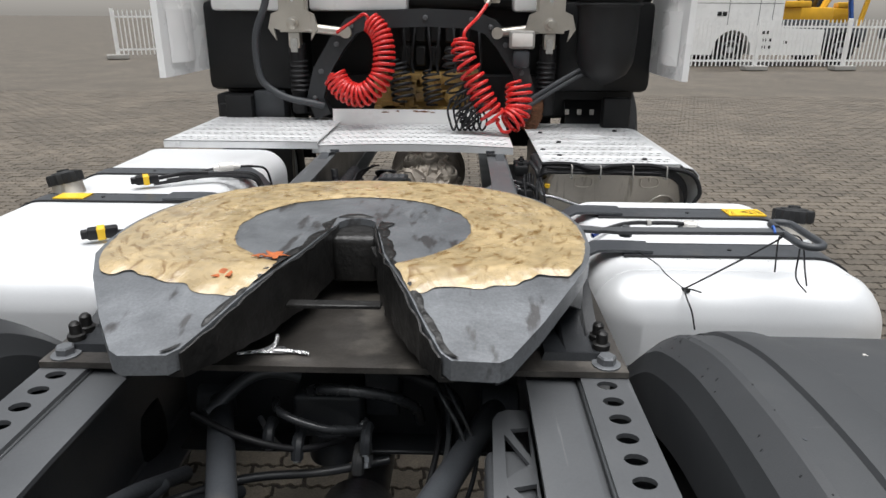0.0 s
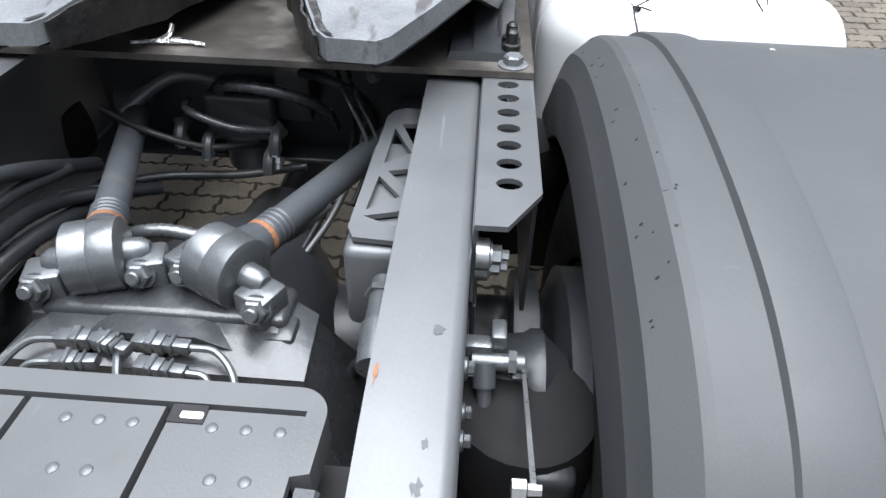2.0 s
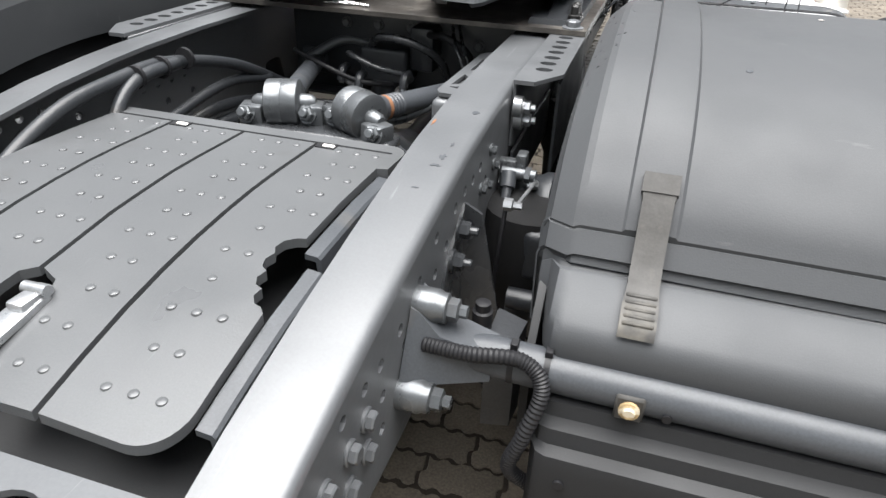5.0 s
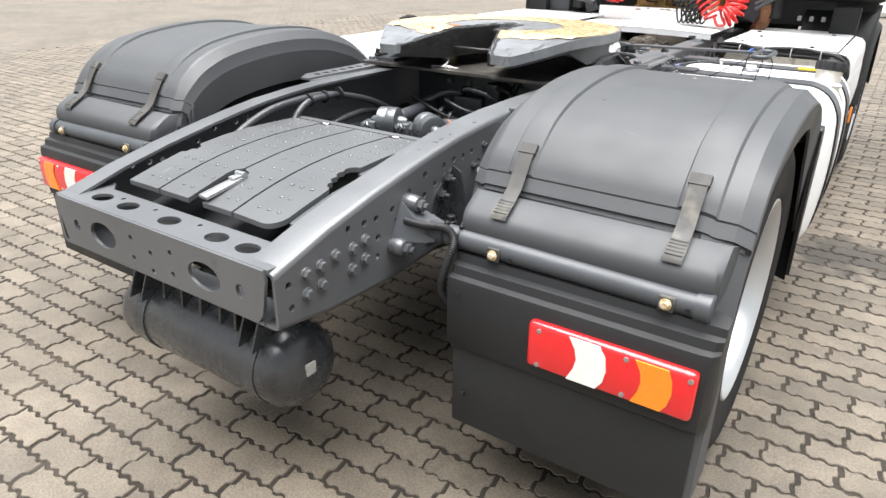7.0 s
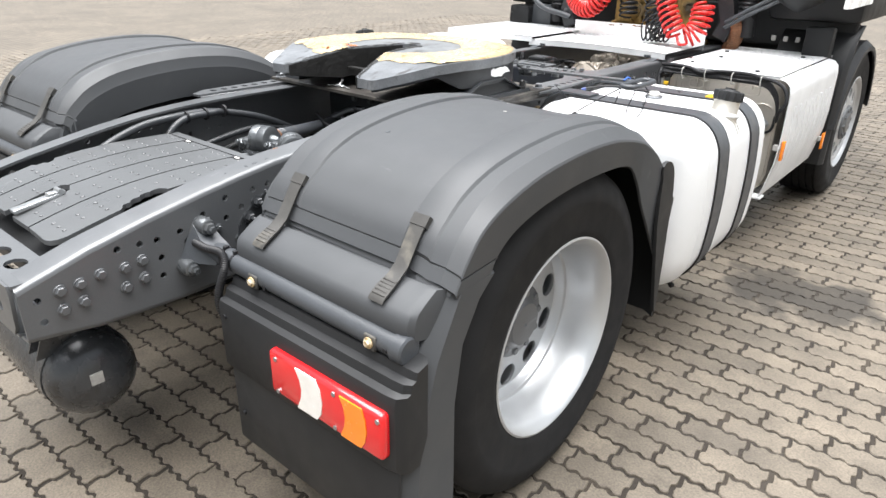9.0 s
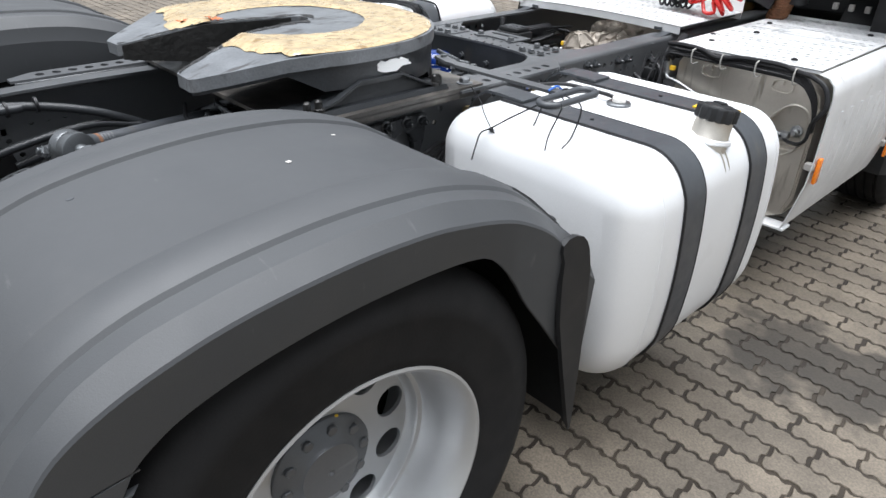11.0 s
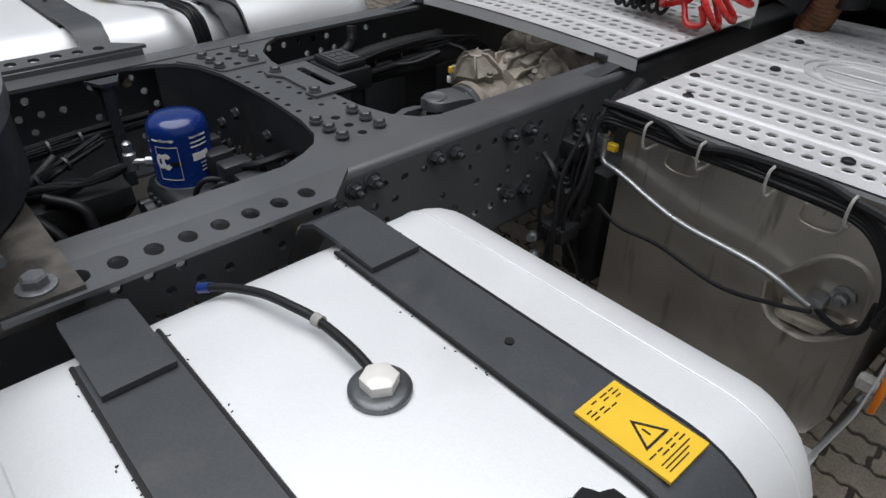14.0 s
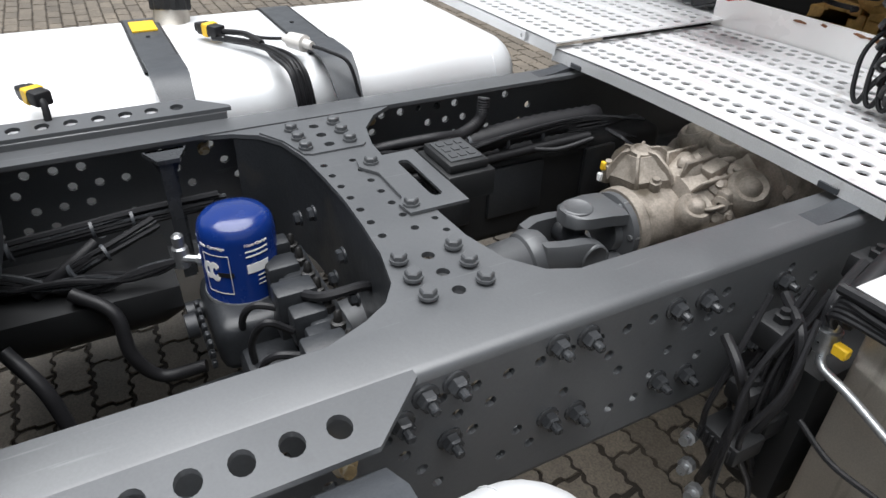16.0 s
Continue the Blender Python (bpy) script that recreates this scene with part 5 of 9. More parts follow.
# crossmember and valves under the mounting plate
assembly(0.02, -0.07, 0.07)
bm = bmesh.new()
box(bm, -0.375, 0.33, 0.80, 0.835, 0.60, 0.855, 0.006, 2)
box(bm, -0.375, 0.33, 0.74, 0.835, 0.595, 0.605, 0.003, 1)
xm = part("crossmember", bm, CHASSIS_DARK, truck, "dark crossmember under the fifth wheel")
for x in (-0.20, -0.10, 0.0, 0.06, 0.2):
    again("bolt", BOLT_GREY, facing((x, 0.80, 0.80 - 0.03 * (x > 0)), (0, -1, 0)), xm)
bm = bmesh.new()
box(bm, -0.12, 0.02, 0.70, 0.80, 0.66, 0.76, 0.012, 3)
box(bm, 0.02, 0.09, 0.72, 0.80, 0.70, 0.82, 0.01, 2)
cyl(bm, (-0.05, 0.74, 0.60), (-0.05, 0.74, 0.67), 0.05, seg=20)
part("brake_valve", bm, CHASSIS_DARK, xm, "dark grey brake valve block")
for x, y, z in ((-0.16, 0.70, 0.70), (0.03, 0.69, 0.70), (0.015, 0.68, 0.66), (-0.1, 0.68, 0.69)):
    bm = bmesh.new()
    tube(bm, [(x, y, z), (x, y - 0.025, z), (x, y - 0.038, z - 0.01), (x, y - 0.045, z - 0.03)], 0.012, 8, 4)
    part("port", bm, CHASSIS_DARK, xm)
bm = bmesh.new()
for x, y, z in ((-0.16, 0.668, 0.685), (0.03, 0.655, 0.685), (0.03, 0.66, 0.655), (-0.10, 0.645, 0.675)):
    lathe(bm, (x, y, z), (0, -0.5, -1), [(0, 0.012), (0.012, 0.012), (0.014, 0.008), (0.024, 0.008)], 6)
part("air_fitting", bm, STEEL, xm)
# propeller shaft
assembly(0.02, 0.0, 0.02)
bm = bmesh.new()
cyl(bm, (0.0, HUB_Y + 0.28, 0.48), (0.03, 2.10, 0.60), 0.05, seg=24)
lathe(bm, (0.0, HUB_Y + 0.22, 0.475), (0, 1, 0.05), [(0, 0.08), (0.02, 0.08), (0.025, 0.055), (0.08, 0.05)], 24)
part("propeller_shaft", bm, CHASSIS_DARK, truck, "dark grey propeller shaft")

# air springs beside the axle
for s in (1, -1):
    assembly(s * 0.016, 0.004, 0.022)
    for y in (0.02, 0.72):
        bm = bmesh.new()
        lathe(bm, (s * 0.50, y, 0.45), (0, 0, 1), [(0, 0.05), (0.0, 0.08), (0.10, 0.085), (0.12, 0.095), (0.2, 0.10), (0.26, 0.09), (0.27, 0.07)], 24)
        part("air_spring", bm, RUBBER, truck, "black rubber air spring")
    # side panel under the front angle and dark cover beside it
    bm = bmesh.new()
    box(bm, min(s * 0.425, s * 0.432), max(s * 0.425, s * 0.432), 0.14, 0.60, 0.64, 0.76, 0.002, 1)
    loft(bm, [[(s * 0.497, 0.20, z), (s * 0.503, 0.20, z), (s * 0.503, 0.62, z), (s * 0.497, 0.62, z)] for z in (0.70, 0.889)])
    part("side_plate", bm, CHASSIS_DARK, truck)
    for y, z in ((0.135, 0.855), (0.15, 0.825)):
        bm = bmesh.new()
        lathe(bm, (s * 0.427, y, z), (s, 0, 0), [(0, 0.021), (0.016, 0.021), (0.018, 0.016), (0.02, 0.016)], 16)
        lathe(bm, (s * 0.446, y, z), (s, 0, 0), [(0, 0.013), (0.012, 0.013), (0.014, 0.007), (0.022, 0.007)], 6)
        part("nut", bm, STEEL, truck, "silver flange nut")
    # ride height sensor
    bm = bmesh.new()
    box(bm, min(s * 0.42, s * 0.455), max(s * 0.42, s * 0.455), 0.052, 0.075, 0.745, 0.775, 0.004, 2)
    box(bm, min(s * 0.452, s * 0.472), max(s * 0.452, s * 0.472), 0.06, 0.095, 0.75, 0.785, 0.004, 2)
    cyl(bm, (s * 0.43, 0.05, 0.752), (s * 0.495, 0.05, 0.752), 0.012, seg=14)
    cyl(bm, (s * 0.475, 0.05, 0.752), (s * 0.485, 0.05, 0.752), 0.016, seg=6)
    sens = part("height_sensor", bm, PAINTED_STEEL, truck, "grey ride height sensor with link rod")
    bm = bmesh.new()
    cyl(bm, (s * 0.445, 0.04, 0.75), (s * 0.45, -0.01, 0.69), 0.011, 0.008, 12)
    cyl(bm, (s * 0.445, 0.045, 0.755), (s * 0.447, 0.025, 0.732), 0.015, seg=12)
    part("plug", bm, STRAPMAT, sens)
    bm = bmesh.new()
    loft(bm, [[(s * (0.495 - 0.002), 0.055, 0.74), (s * (0.495 + 0.003), 0.055, 0.74), (s * 0.498, 0.045, 0.745), (s * 0.493, 0.045, 0.745)], [(s * 0.494, -0.135, 0.778), (s * 0.500, -0.135, 0.778), (s * 0.500, -0.143, 0.784), (s * 0.494, -0.143, 0.784)]])
    part("lever", bm, STEEL, sens, "bright steel lever")
    bm = bmesh.new()
    lathe(bm, (s * 0.475, -0.14, 0.78), (s, 0, 0), [(0, 0.011), (0.014, 0.011), (0.016, 0.007), (0.03, 0.006)], 6)
    part("ball_joint", bm, STEEL, sens)
    bm = bmesh.new()
    lathe(bm, (s * 0.482, 0.05, 0.735), (s, 0, 0), [(0, 0.010), (0.014, 0.010), (0.02, 0.006)], 6)
    part("ball_joint", bm, STEEL, sens)
    bm = bmesh.new()
    tube(bm, [(s * 0.478, -0.14, 0.775), (s * 0.475, -0.15, 0.70), (s * 0.468, -0.14, 0.60), (s * 0.465, -0.10, 0.50)], 0.004, 6)
    part("link_rod", bm, BLACKHOSE, sens)
    # brake chamber and caliper behind the sensor
    bm = bmesh.new()
    lathe(bm, (s * 0.50, 0.09, 0.66), (s, 0, 0), [(-0.06, 0.05), (-0.05, 0.07), (0.0, 0.075), (0.01, 0.082), (0.025, 0.082), (0.035, 0.07), (0.06, 0.05)], 24)
    box(bm, min(s * 0.50, s * 0.56), max(s * 0.50, s * 0.56), -0.08, 0.0, 0.60, 0.70, 0.015, 3)
    cyl(bm, (s * 0.48, -0.05, 0.52), (s * 0.60, -0.04, 0.52), 0.055, seg=20)
    cyl(bm, (s * 0.49, -0.11, 0.58), (s * 0.55, -0.11, 0.58), 0.02, seg=12)
    cyl(bm, (s * 0.50, -0.16, 0.55), (s * 0.53, -0.16, 0.55), 0.017, seg=6)
    part("brake_chamber", bm, CHASSIS_DARK, truck, "dark brake chamber and caliper")
    # mudguard bracket on the rail's flank
    assembly(s * 0.018, -0.026, 0.02)
    bm = bmesh.new()
    sheet(bm, [(-0.165, 0.80), (-0.255, 0.745), (-0.27, 0.72), (-0.30, 0.60), (-0.18, 0.60)], [], lambda u, v, w: Vector((s * (0.418 + w), u, v)), 0.006)
    sheet(bm, [(0.424, 0.805), (0.452, 0.79), (0.50, 0.56), (0.424, 0.56)], [], lambda u, v, w: Vector((s * u, -0.175 + w, v)), 0.006)
    brk = part("guard_bracket", bm, CASTGLOSS, truck, "dark folded mudguard bracket")
    for y, z in ((-0.205, 0.775), (-0.235, 0.735)):
        again("nut", NUT_STUD, facing((s * 0.424, y, z), (s, 0, 0)), brk)
    bm = bmesh.new()
    lathe(bm, (s * 0.485, -0.27, 0.66), (0, 0, 1), [(0, 0.016), (0.02, 0.016), (0.022, 0.012), (0.035, 0.012), (0.036, 0.009)], 14)
    tube(bm, [(s * 0.487, -0.27, 0.66), (s * 0.50, -0.285, 0.62), (s * 0.51, -0.28, 0.55), (s * 0.50, -0.25, 0.50)], 0.012, 10)
    part("air_coupling", bm, BLACKHOSE, truck, "black air coupling and hose")
    bm = bmesh.new()
    loft(bm, [[(s * x, y, z) for x, y in ((0.50, -0.30), (0.545, -0.29), (0.55, -0.24), (0.50, -0.22))] for z in (0.48, 0.63, 0.655)])
    part("bracket", bm, CHASSIS_DARK, truck)

# cast suspension bracket on the outer side of the rail, between guard and tank
for s in (1, -1):
    assembly(s * 0.017, -0.02, 0.01)
    bm = bmesh.new()
    sheet(bm, [(0.74, 0.86), (1.06, 0.86), (1.05, 0.78), (1.0, 0.66), (0.96, 0.52), (0.88, 0.46), (0.80, 0.50), (0.78, 0.62), (0.70, 0.70), (0.70, 0.80)],
          [circle(0.965, 0.765, 0.045, 14, 0.055), circle(0.845, 0.775, 0.04, 14, 0.035), circle(0.90, 0.61, 0.036, 12, 0.055)], lambda u, v, w: Vector((s * (0.425 + w), u, v)), 0.022)
    hanger = part("suspension_bracket", bm, CASTGLOSS, truck, "dark cast suspension bracket bolted to the rail")
    for y0, z0, y1, z1 in ((0.905, 0.85, 0.90, 0.70), (0.90, 0.70, 0.82, 0.56), (0.90, 0.70, 1.0, 0.70), (0.74, 0.72, 0.90, 0.70), (0.96, 0.53, 0.82, 0.52)):
        bm = bmesh.new()
        tube(bm, [(s * 0.452, y0, z0), (s * 0.458, (y0 + y1) / 2, (z0 + z1) / 2 - 0.012), (s * 0.452, y1, z1)], 0.010, 8, 6)
        part("rib", bm, CASTGLOSS, hanger)
    for y, z in ((0.75, 0.84), (0.81, 0.845), (0.90, 0.85), (0.98, 0.845), (1.04, 0.84), (0.72, 0.76), (1.02, 0.72)):
        again("nut", NUT_STUD, facing((s * 0.446, y, z), (s, 0, 0)), hanger)
    for k in range(4):
        bm = bmesh.new()
        tube(bm, [(s * 0.45, 0.62, 0.72 - 0.02 * k), (s * (0.48 + 0.008 * k), 0.78, 0.70 - 0.02 * k), (s * 0.485, 0.92, 0.655 + 0.014 * k), (s * 0.46, 1.08, 0.66 + 0.03 * k), (s * 0.44, 1.16, 0.74)], 0.006 + 0.0015 * (k % 2), 7)
        part("air_line", bm, BLACKHOSE, truck, "black air line along the rail")

# ---- dimpled cover between the rails ----
assembly(0.017, -0.002, 0.029)
COVER_Z = [(-0.745, 0.75), (-0.66, 0.772), (-0.56, 0.794), (-0.42, 0.811), (-0.28, 0.817), (-0.095, 0.812)]
panels = ((-0.315, -0.183), (-0.175, -0.033), (-0.025, 0.117), (0.125, 0.263))
# black sheet deep below the panels, standing in for the shade in the hollow
bm = bmesh.new()
ys = np.linspace(-0.745, -0.085, 12)
loft(bm, [[(x, y, along(COVER_Z, y) + dz) for x, dz in ((-0.32, -0.13), (-0.32, -0.10), (0.29, -0.10), (0.325, -0.10), (0.325, -0.13))] for y in ys])
cover = part("chassis_cover", bm, PLASTIC, truck, "grey plastic dimpled cover between the frame rails, over a black shade sheet")
for k, (a, b) in enumerate(panels):
    bm = bmesh.new()
    left = [(a, y) for y in np.linspace(-0.735, -0.095, 10)]
    right = [(b, y) for y in np.linspace(-0.095, -0.735, 10)]
    if k == 3:
        wide = 0.283
        right = [(b, y) for y in (-0.095, -0.2, -0.30, -0.408)] + [(0.250, -0.412), (0.238, -0.422), (0.233, -0.437), (0.239, -0.450), (0.233, -0.463), (0.237, -0.478), (0.247, -0.485), (0.242, -0.499), (0.248, -0.512), (0.259, -0.517), (0.256, -0.531), (0.264, -0.543), (0.275, -0.547), (wide, -0.556)] + [(wide, y) for y in (-0.60, -0.65)]
        right += [(wide - 0.05 + 0.05 * math.cos(t), -0.69 - 0.05 * math.sin(t)) for t in np.linspace(0, math.pi / 2, 8)]
    if k == 2:
        left = [(a + 0.03, -0.735), (a + 0.03, -0.64), (a + 0.038, -0.60), (a + 0.03, -0.575), (a, -0.562)] + [(a, y) for y in np.linspace(-0.5, -0.095, 7)]
    if k == 1:
        right = [(b, y) for y in np.linspace(-0.095, -0.5, 7)] + [(b, -0.562), (b - 0.02, -0.575), (b - 0.025, -0.60), (b - 0.02, -0.735)]
    if k == 0:
        left = [(a, y) for y in (-0.735, -0.65, -0.56)] + [(a + 0.015, -0.55), (a + 0.012, -0.53), (a + 0.028, -0.52), (a + 0.02, -0.50), (a, -0.49)] + [(a, y) for y in (-0.4, -0.3, -0.2, -0.095)]
    sheet(bm, left + right, [], lambda u, v, w: Vector((u, v, along(COVER_Z, v) - 0.014 + w)), 0.014)
    bmesh.ops.bevel(bm, geom=[e for e in bm.edges if len(e.link_faces) == 2 and e.calc_face_angle(0) > 1.0 and min(v.co.z - along(COVER_Z, v.co.y) for v in e.verts) > -0.002], offset=0.003, segments=2, affect="EDGES")
    pan = part("cover_panel", bm, COVERMAT, cover, "grey dimpled panel")
    dome = bmesh.new()
    lathe(dome, (0, 0, 0), (0, 0, 1), [(-0.001, 0.0068), (0.0008, 0.0063), (0.0019, 0.0046), (0.0023, 0.0017)], 10)
    DOME = mesh_from(dome, "stud", COVERMAT)
    c = a + 0.082
    for r in range(11):
        y = -0.117 - 0.0572 * r
        for dx in ((-0.0345, 0, 0.0345) if r % 2 == 0 else (-0.0165, 0.0165)):
            x = c + dx
            if (k == 3 and x > 0.222 and -0.565 < y < -0.40) or (k in (1, 2) and abs(x + 0.02) < 0.045 and y < -0.55):
                continue
            again("stud", DOME, Matrix.Translation((x, y, along(COVER_Z, y))), pan)
# raised rim round the panels and the ledge beside them
bm = bmesh.new()
sheet(bm, [(-0.32, -0.088), (0.262, -0.088), (0.262, -0.165), (0.281, -0.160)] + [(0.249 + 0.034 * math.cos(t), -0.092 + 0.034 * math.sin(t)) for t in np.linspace(0, math.pi / 2, 8)] + [(-0.31, -0.058), (-0.32, -0.066)], [], lambda u, v, w: Vector((u, v, along(COVER_Z, v) - 0.045 + w)), 0.045)
bmesh.ops.bevel(bm, geom=[e for e in bm.edges if len(e.link_faces) == 2 and e.calc_face_angle(0) > 1.0 and min(v.co.z - along(COVER_Z, v.co.y) for v in e.verts) > -0.002], offset=0.004, segments=2, affect="EDGES")
part("rim", bm, COVERMAT, cover, "rounded cover rim")
for y0, y1, dx in ((-0.168, -0.425, 0.004), (-0.452, -0.70, 0.022)):
    bm = bmesh.new()
    loft(bm, [[(x + dx, y, along(COVER_Z, y) + dz) for x, dz in ((0.264, -0.012), (0.283, -0.014), (0.287, -0.018), (0.293, -0.085), (0.286, -0.085), (0.280, -0.022), (0.264, -0.020))] for y in np.linspace(y0, y1, 6)])
    part("ledge", bm, STRAPMAT, cover, "dark folded cover ledge")
for x in (0.128, -0.172):
    bm = bmesh.new()
    box(bm, x - 0.003, x + 0.034, -0.114, -0.092, 0.800, 0.8142, 0.0, 1)
    slot_ob = part("clip_slot", bm, BLACKHOSE, cover, "dark slot with a bright clip")
    bm = bmesh.new()
    box(bm, x + 0.008, x + 0.032, -0.109, -0.100, 0.806, 0.8165, 0.002, 1)
    part("clip", bm, CLEARLENS, slot_ob)
bm = bmesh.new()
box(bm, -0.022, 0.012, -0.735, -0.60, 0.752, 0.764, 0.004, 2, Matrix.Translation((0, -0.67, 0.758)) @ pose(0, 0, 0, 9, 0, 0) @ Matrix.Translation((0, 0.67, -0.758)))
latch = part("latch", bm, STEEL, cover, "shiny steel toggle latch")
latch.location = (0.012, 0.0, 0.018)
bm = bmesh.new()
box(bm, -0.018, 0.008, -0.64, -0.59, 0.765, 0.779, 0.005, 2)
part("lever", bm, STEEL, latch)
bm = bmesh.new()
cyl(bm, (-0.022, -0.605, 0.778), (0.012, -0.605, 0.778), 0.008, seg=12)
part("pin", bm, STEEL, latch)

# ---- air tank under the tail ----
assembly(-0.012, -0.078, -0.012)
bm = bmesh.new()
lathe(bm, (0, -0.64, 0.395), (1, 0, 0), [(-0.345, 0.02), (-0.34, 0.06), (-0.325, 0.09), (-0.30, 0.112), (-0.275, 0.12), (0.31, 0.12), (0.335, 0.112), (0.36, 0.09), (0.375, 0.06), (0.38, 0.02)], 40)
air = part("air_tank", bm, CASTGLOSS, truck, "dark grey cylindrical air tank under the tail")
for x in (-0.20, 0.26):
    bm = bmesh.new()
    lathe(bm, (x, -0.64, 0.395), (1, 0, 0), [(-0.02, 0.1235), (0.02, 0.1235)], 40, True)
    part("band", bm, CASTGLOSS, air)
    bm = bmesh.new()
    box(bm, x - 0.03, x + 0.03, -0.70, -0.60, 0.505, 0.535, 0.006, 2)
    for e in (-0.026, 0.026):
        loft(bm, [[(x + e - 0.003, y, z), (x + e + 0.003, y, z), (x + e + 0.003, y2, z), (x + e - 0.003, y2, z)] for z, y, y2 in ((0.48, -0.76, -0.60), (0.53, -0.74, -0.62), (0.575, -0.72, -0.66))])
    part("saddle", bm, CASTGLOSS, air)
for x in (-0.12, -0.04, 0.04, 0.12, 0.18):
    bm = bmesh.new()
    loft(bm, [[(x - 0.004, y, z), (x + 0.004, y, z), (x + 0.004, y2, z), (x - 0.004, y2, z)] for z, y, y2 in ((0.49, -0.72, -0.60), (0.575, -0.71, -0.64))])
    part("rib", bm, CASTGLOSS, air)
bm = bmesh.new()
box(bm, 0.372, 0.3822, -0.672, -0.638, 0.398, 0.432, 0.001, 1)
part("sticker", bm, CEMENT, air, "small pale sticker")
# ---- fuel tanks ----
TX0, TX1, TZ0, TZ1, TR = 0.565, 1.277, 0.268, 0.925, 0.122


def tank_outline(out, x1, n=9):
    """Cross-section of a tank, grown by out: rounded corners and a slightly bulged outer side."""
    pts = []
    for cx, cz, r, a in ((x1 - TR, TZ1 - TR, TR, 0), (TX0 + 0.11, TZ1 - 0.11, 0.11, 90), (TX0 + 0.13, TZ0 + 0.13, 0.13, 180), (x1 - 0.15, TZ0 + 0.15, 0.15, 270)):
        pts += [(cx + (r + out) * math.cos(radians(a + 90 * k / n)), cz + (r + out) * math.sin(radians(a + 90 * k / n))) for k in range(n + 1)]
    z0, z1 = TZ0 + 0.15, TZ1 - TR
    bulge = lambda z: 0.018 * max(1 - ((z - (z0 + z1) / 2) / ((z1 - z0) / 2 + 0.05)) ** 2, 0.0)
    side = [(x1 + out, z0 + (z1 - z0) * k / 8) for k in range(1, 8)]
    return [(x + (bulge(z) if x > x1 - TR else 0.0), z) for x, z in pts + side]


def fuel_tank(s, y0, y1, straps, cap, label, x1=TX1, h=0.042):
    bm = bmesh.new()
    ends = [(0.10 * (1 - math.cos(t)), -0.10 * (1 - math.sin(t))) for t in np.linspace(0.0, math.pi / 2, 9)]
    rings = [(y0 + dy - 0.004 * (k == 0), o) for k, (dy, o) in enumerate(ends)] + [(y1 - dy, o) for dy, o in ends[::-1]]
    loft(bm, [[(s * x, y, z) for x, z in tank_outline(o, x1)] for y, o in rings])
    tank = part("fuel_tank", bm, TANKMAT, truck, label)
    # weld seams of the end caps
    for y in (y0 + 0.102, y1 - 0.102):
        bm = bmesh.new()
        pts = [(s * x, y, z) for x, z in tank_outline(0.0006, x1)]
        tube(bm, pts, 0.0013, 6, smooth=False, closed=True)
        part("weld_seam", bm, TANKMAT, tank)
    for y in straps:
        bm = bmesh.new()
        ring = tank_outline(0.006, x1)
        outer, arch, low = ring[40:], ring[:10], ring[30:40]
        pts = [(0.66, TZ1 + 0.006)] + arch[::-1] + outer[::-1] + low[::-1] + [(0.75, TZ0 - 0.006)]
        secs = []
        for k, (x, z) in enumerate(pts):
            ax, az = pts[max(k - 1, 0)]
            bx, bz = pts[min(k + 1, len(pts) - 1)]
            l = math.hypot(bx - ax, bz - az)
            ix, iz = x + 0.005 * (bz - az) / l, z - 0.005 * (bx - ax) / l
            secs.append([(s * x, y - h, z), (s * x, y + h, z), (s * ix, y + h, iz), (s * ix, y - h, iz)])
        loft(bm, secs)
        st = part("strap", bm, STRAPMAT, tank, "dark grey steel tank strap with rubber edge")
        for e in (-1, 1):
            bm = bmesh.new()
            tube(bm, [(s * (x - 0.002), y + e * (h + 0.002), z - 0.002) for x, z in pts], 0.0035, 6, smooth=False)
            part("rubber_edge", bm, BLACKHOSE, st)
        bm = bmesh.new()
        loft(bm, [[(s * x, y + e, z) for e, z in ((-w, z0 + 0.004), (w, z0 + 0.004), (w, z0 - 0.004), (-w, z0 - 0.004))] for x, z0, w in ((0.47, 0.80, 0.03), (0.505, 0.86, 0.032), (0.545, 0.912, 0.037), (0.59, 0.937, 0.041), (0.64, 0.939, 0.041), (0.735, 0.9365, 0.041))])
        part("strap_hook", bm, STRAPMAT, st, "dark bent strap end on the rail")
        bm = bmesh.new()
        cyl(bm, (s * 0.95, y, TZ1 + 0.0055), (s * 0.95, y, TZ1 + 0.0085), 0.006, seg=10)
        part("plug", bm, BLACKHOSE, st)
        bm = bmesh.new()
        lathe(bm, (s * 0.445, y + 0.02, 0.83), (s, 0, 0.3), [(-0.02, 0.012), (0.0, 0.012), (0.002, 0.016), (0.02, 0.016), (0.022, 0.009), (0.035, 0.009)], 8)
        part("clamp_bolt", bm, BRASS, st)
    for y in straps:
        bm = bmesh.new()
        cyl(bm, (s * (x1 - 0.115), y + 0.01, TZ0 + 0.0), (s * (x1 - 0.10), y + 0.01, TZ0 - 0.065), 0.007, seg=8)
        cyl(bm, (s * (x1 - 0.105), y - 0.025, TZ0 - 0.03), (s * (x1 - 0.105), y + 0.045, TZ0 - 0.03), 0.010, seg=10)
        lathe(bm, (s * (x1 - 0.1015), y + 0.01, TZ0 - 0.06), (0, 0, 1), [(0, 0.013), (0.012, 0.013)], 6)
        part("tension_bolt", bm, BLACKHOSE, tank, "black strap tension bolt")
    # filler
    cx, cy = cap
    tilt = Vector((s * 0.05, 0.16, 1)).normalized() if s > 0 else Vector((-0.22, 0.1, 1)).normalized()
    base = Vector((s * cx, cy, TZ1 - 0.045))
    bm = bmesh.new()
    lathe(bm, base, tilt, [(-0.03, 0.054), (0.030, 0.053), (0.034, 0.050), (0.082, 0.048)], 32)
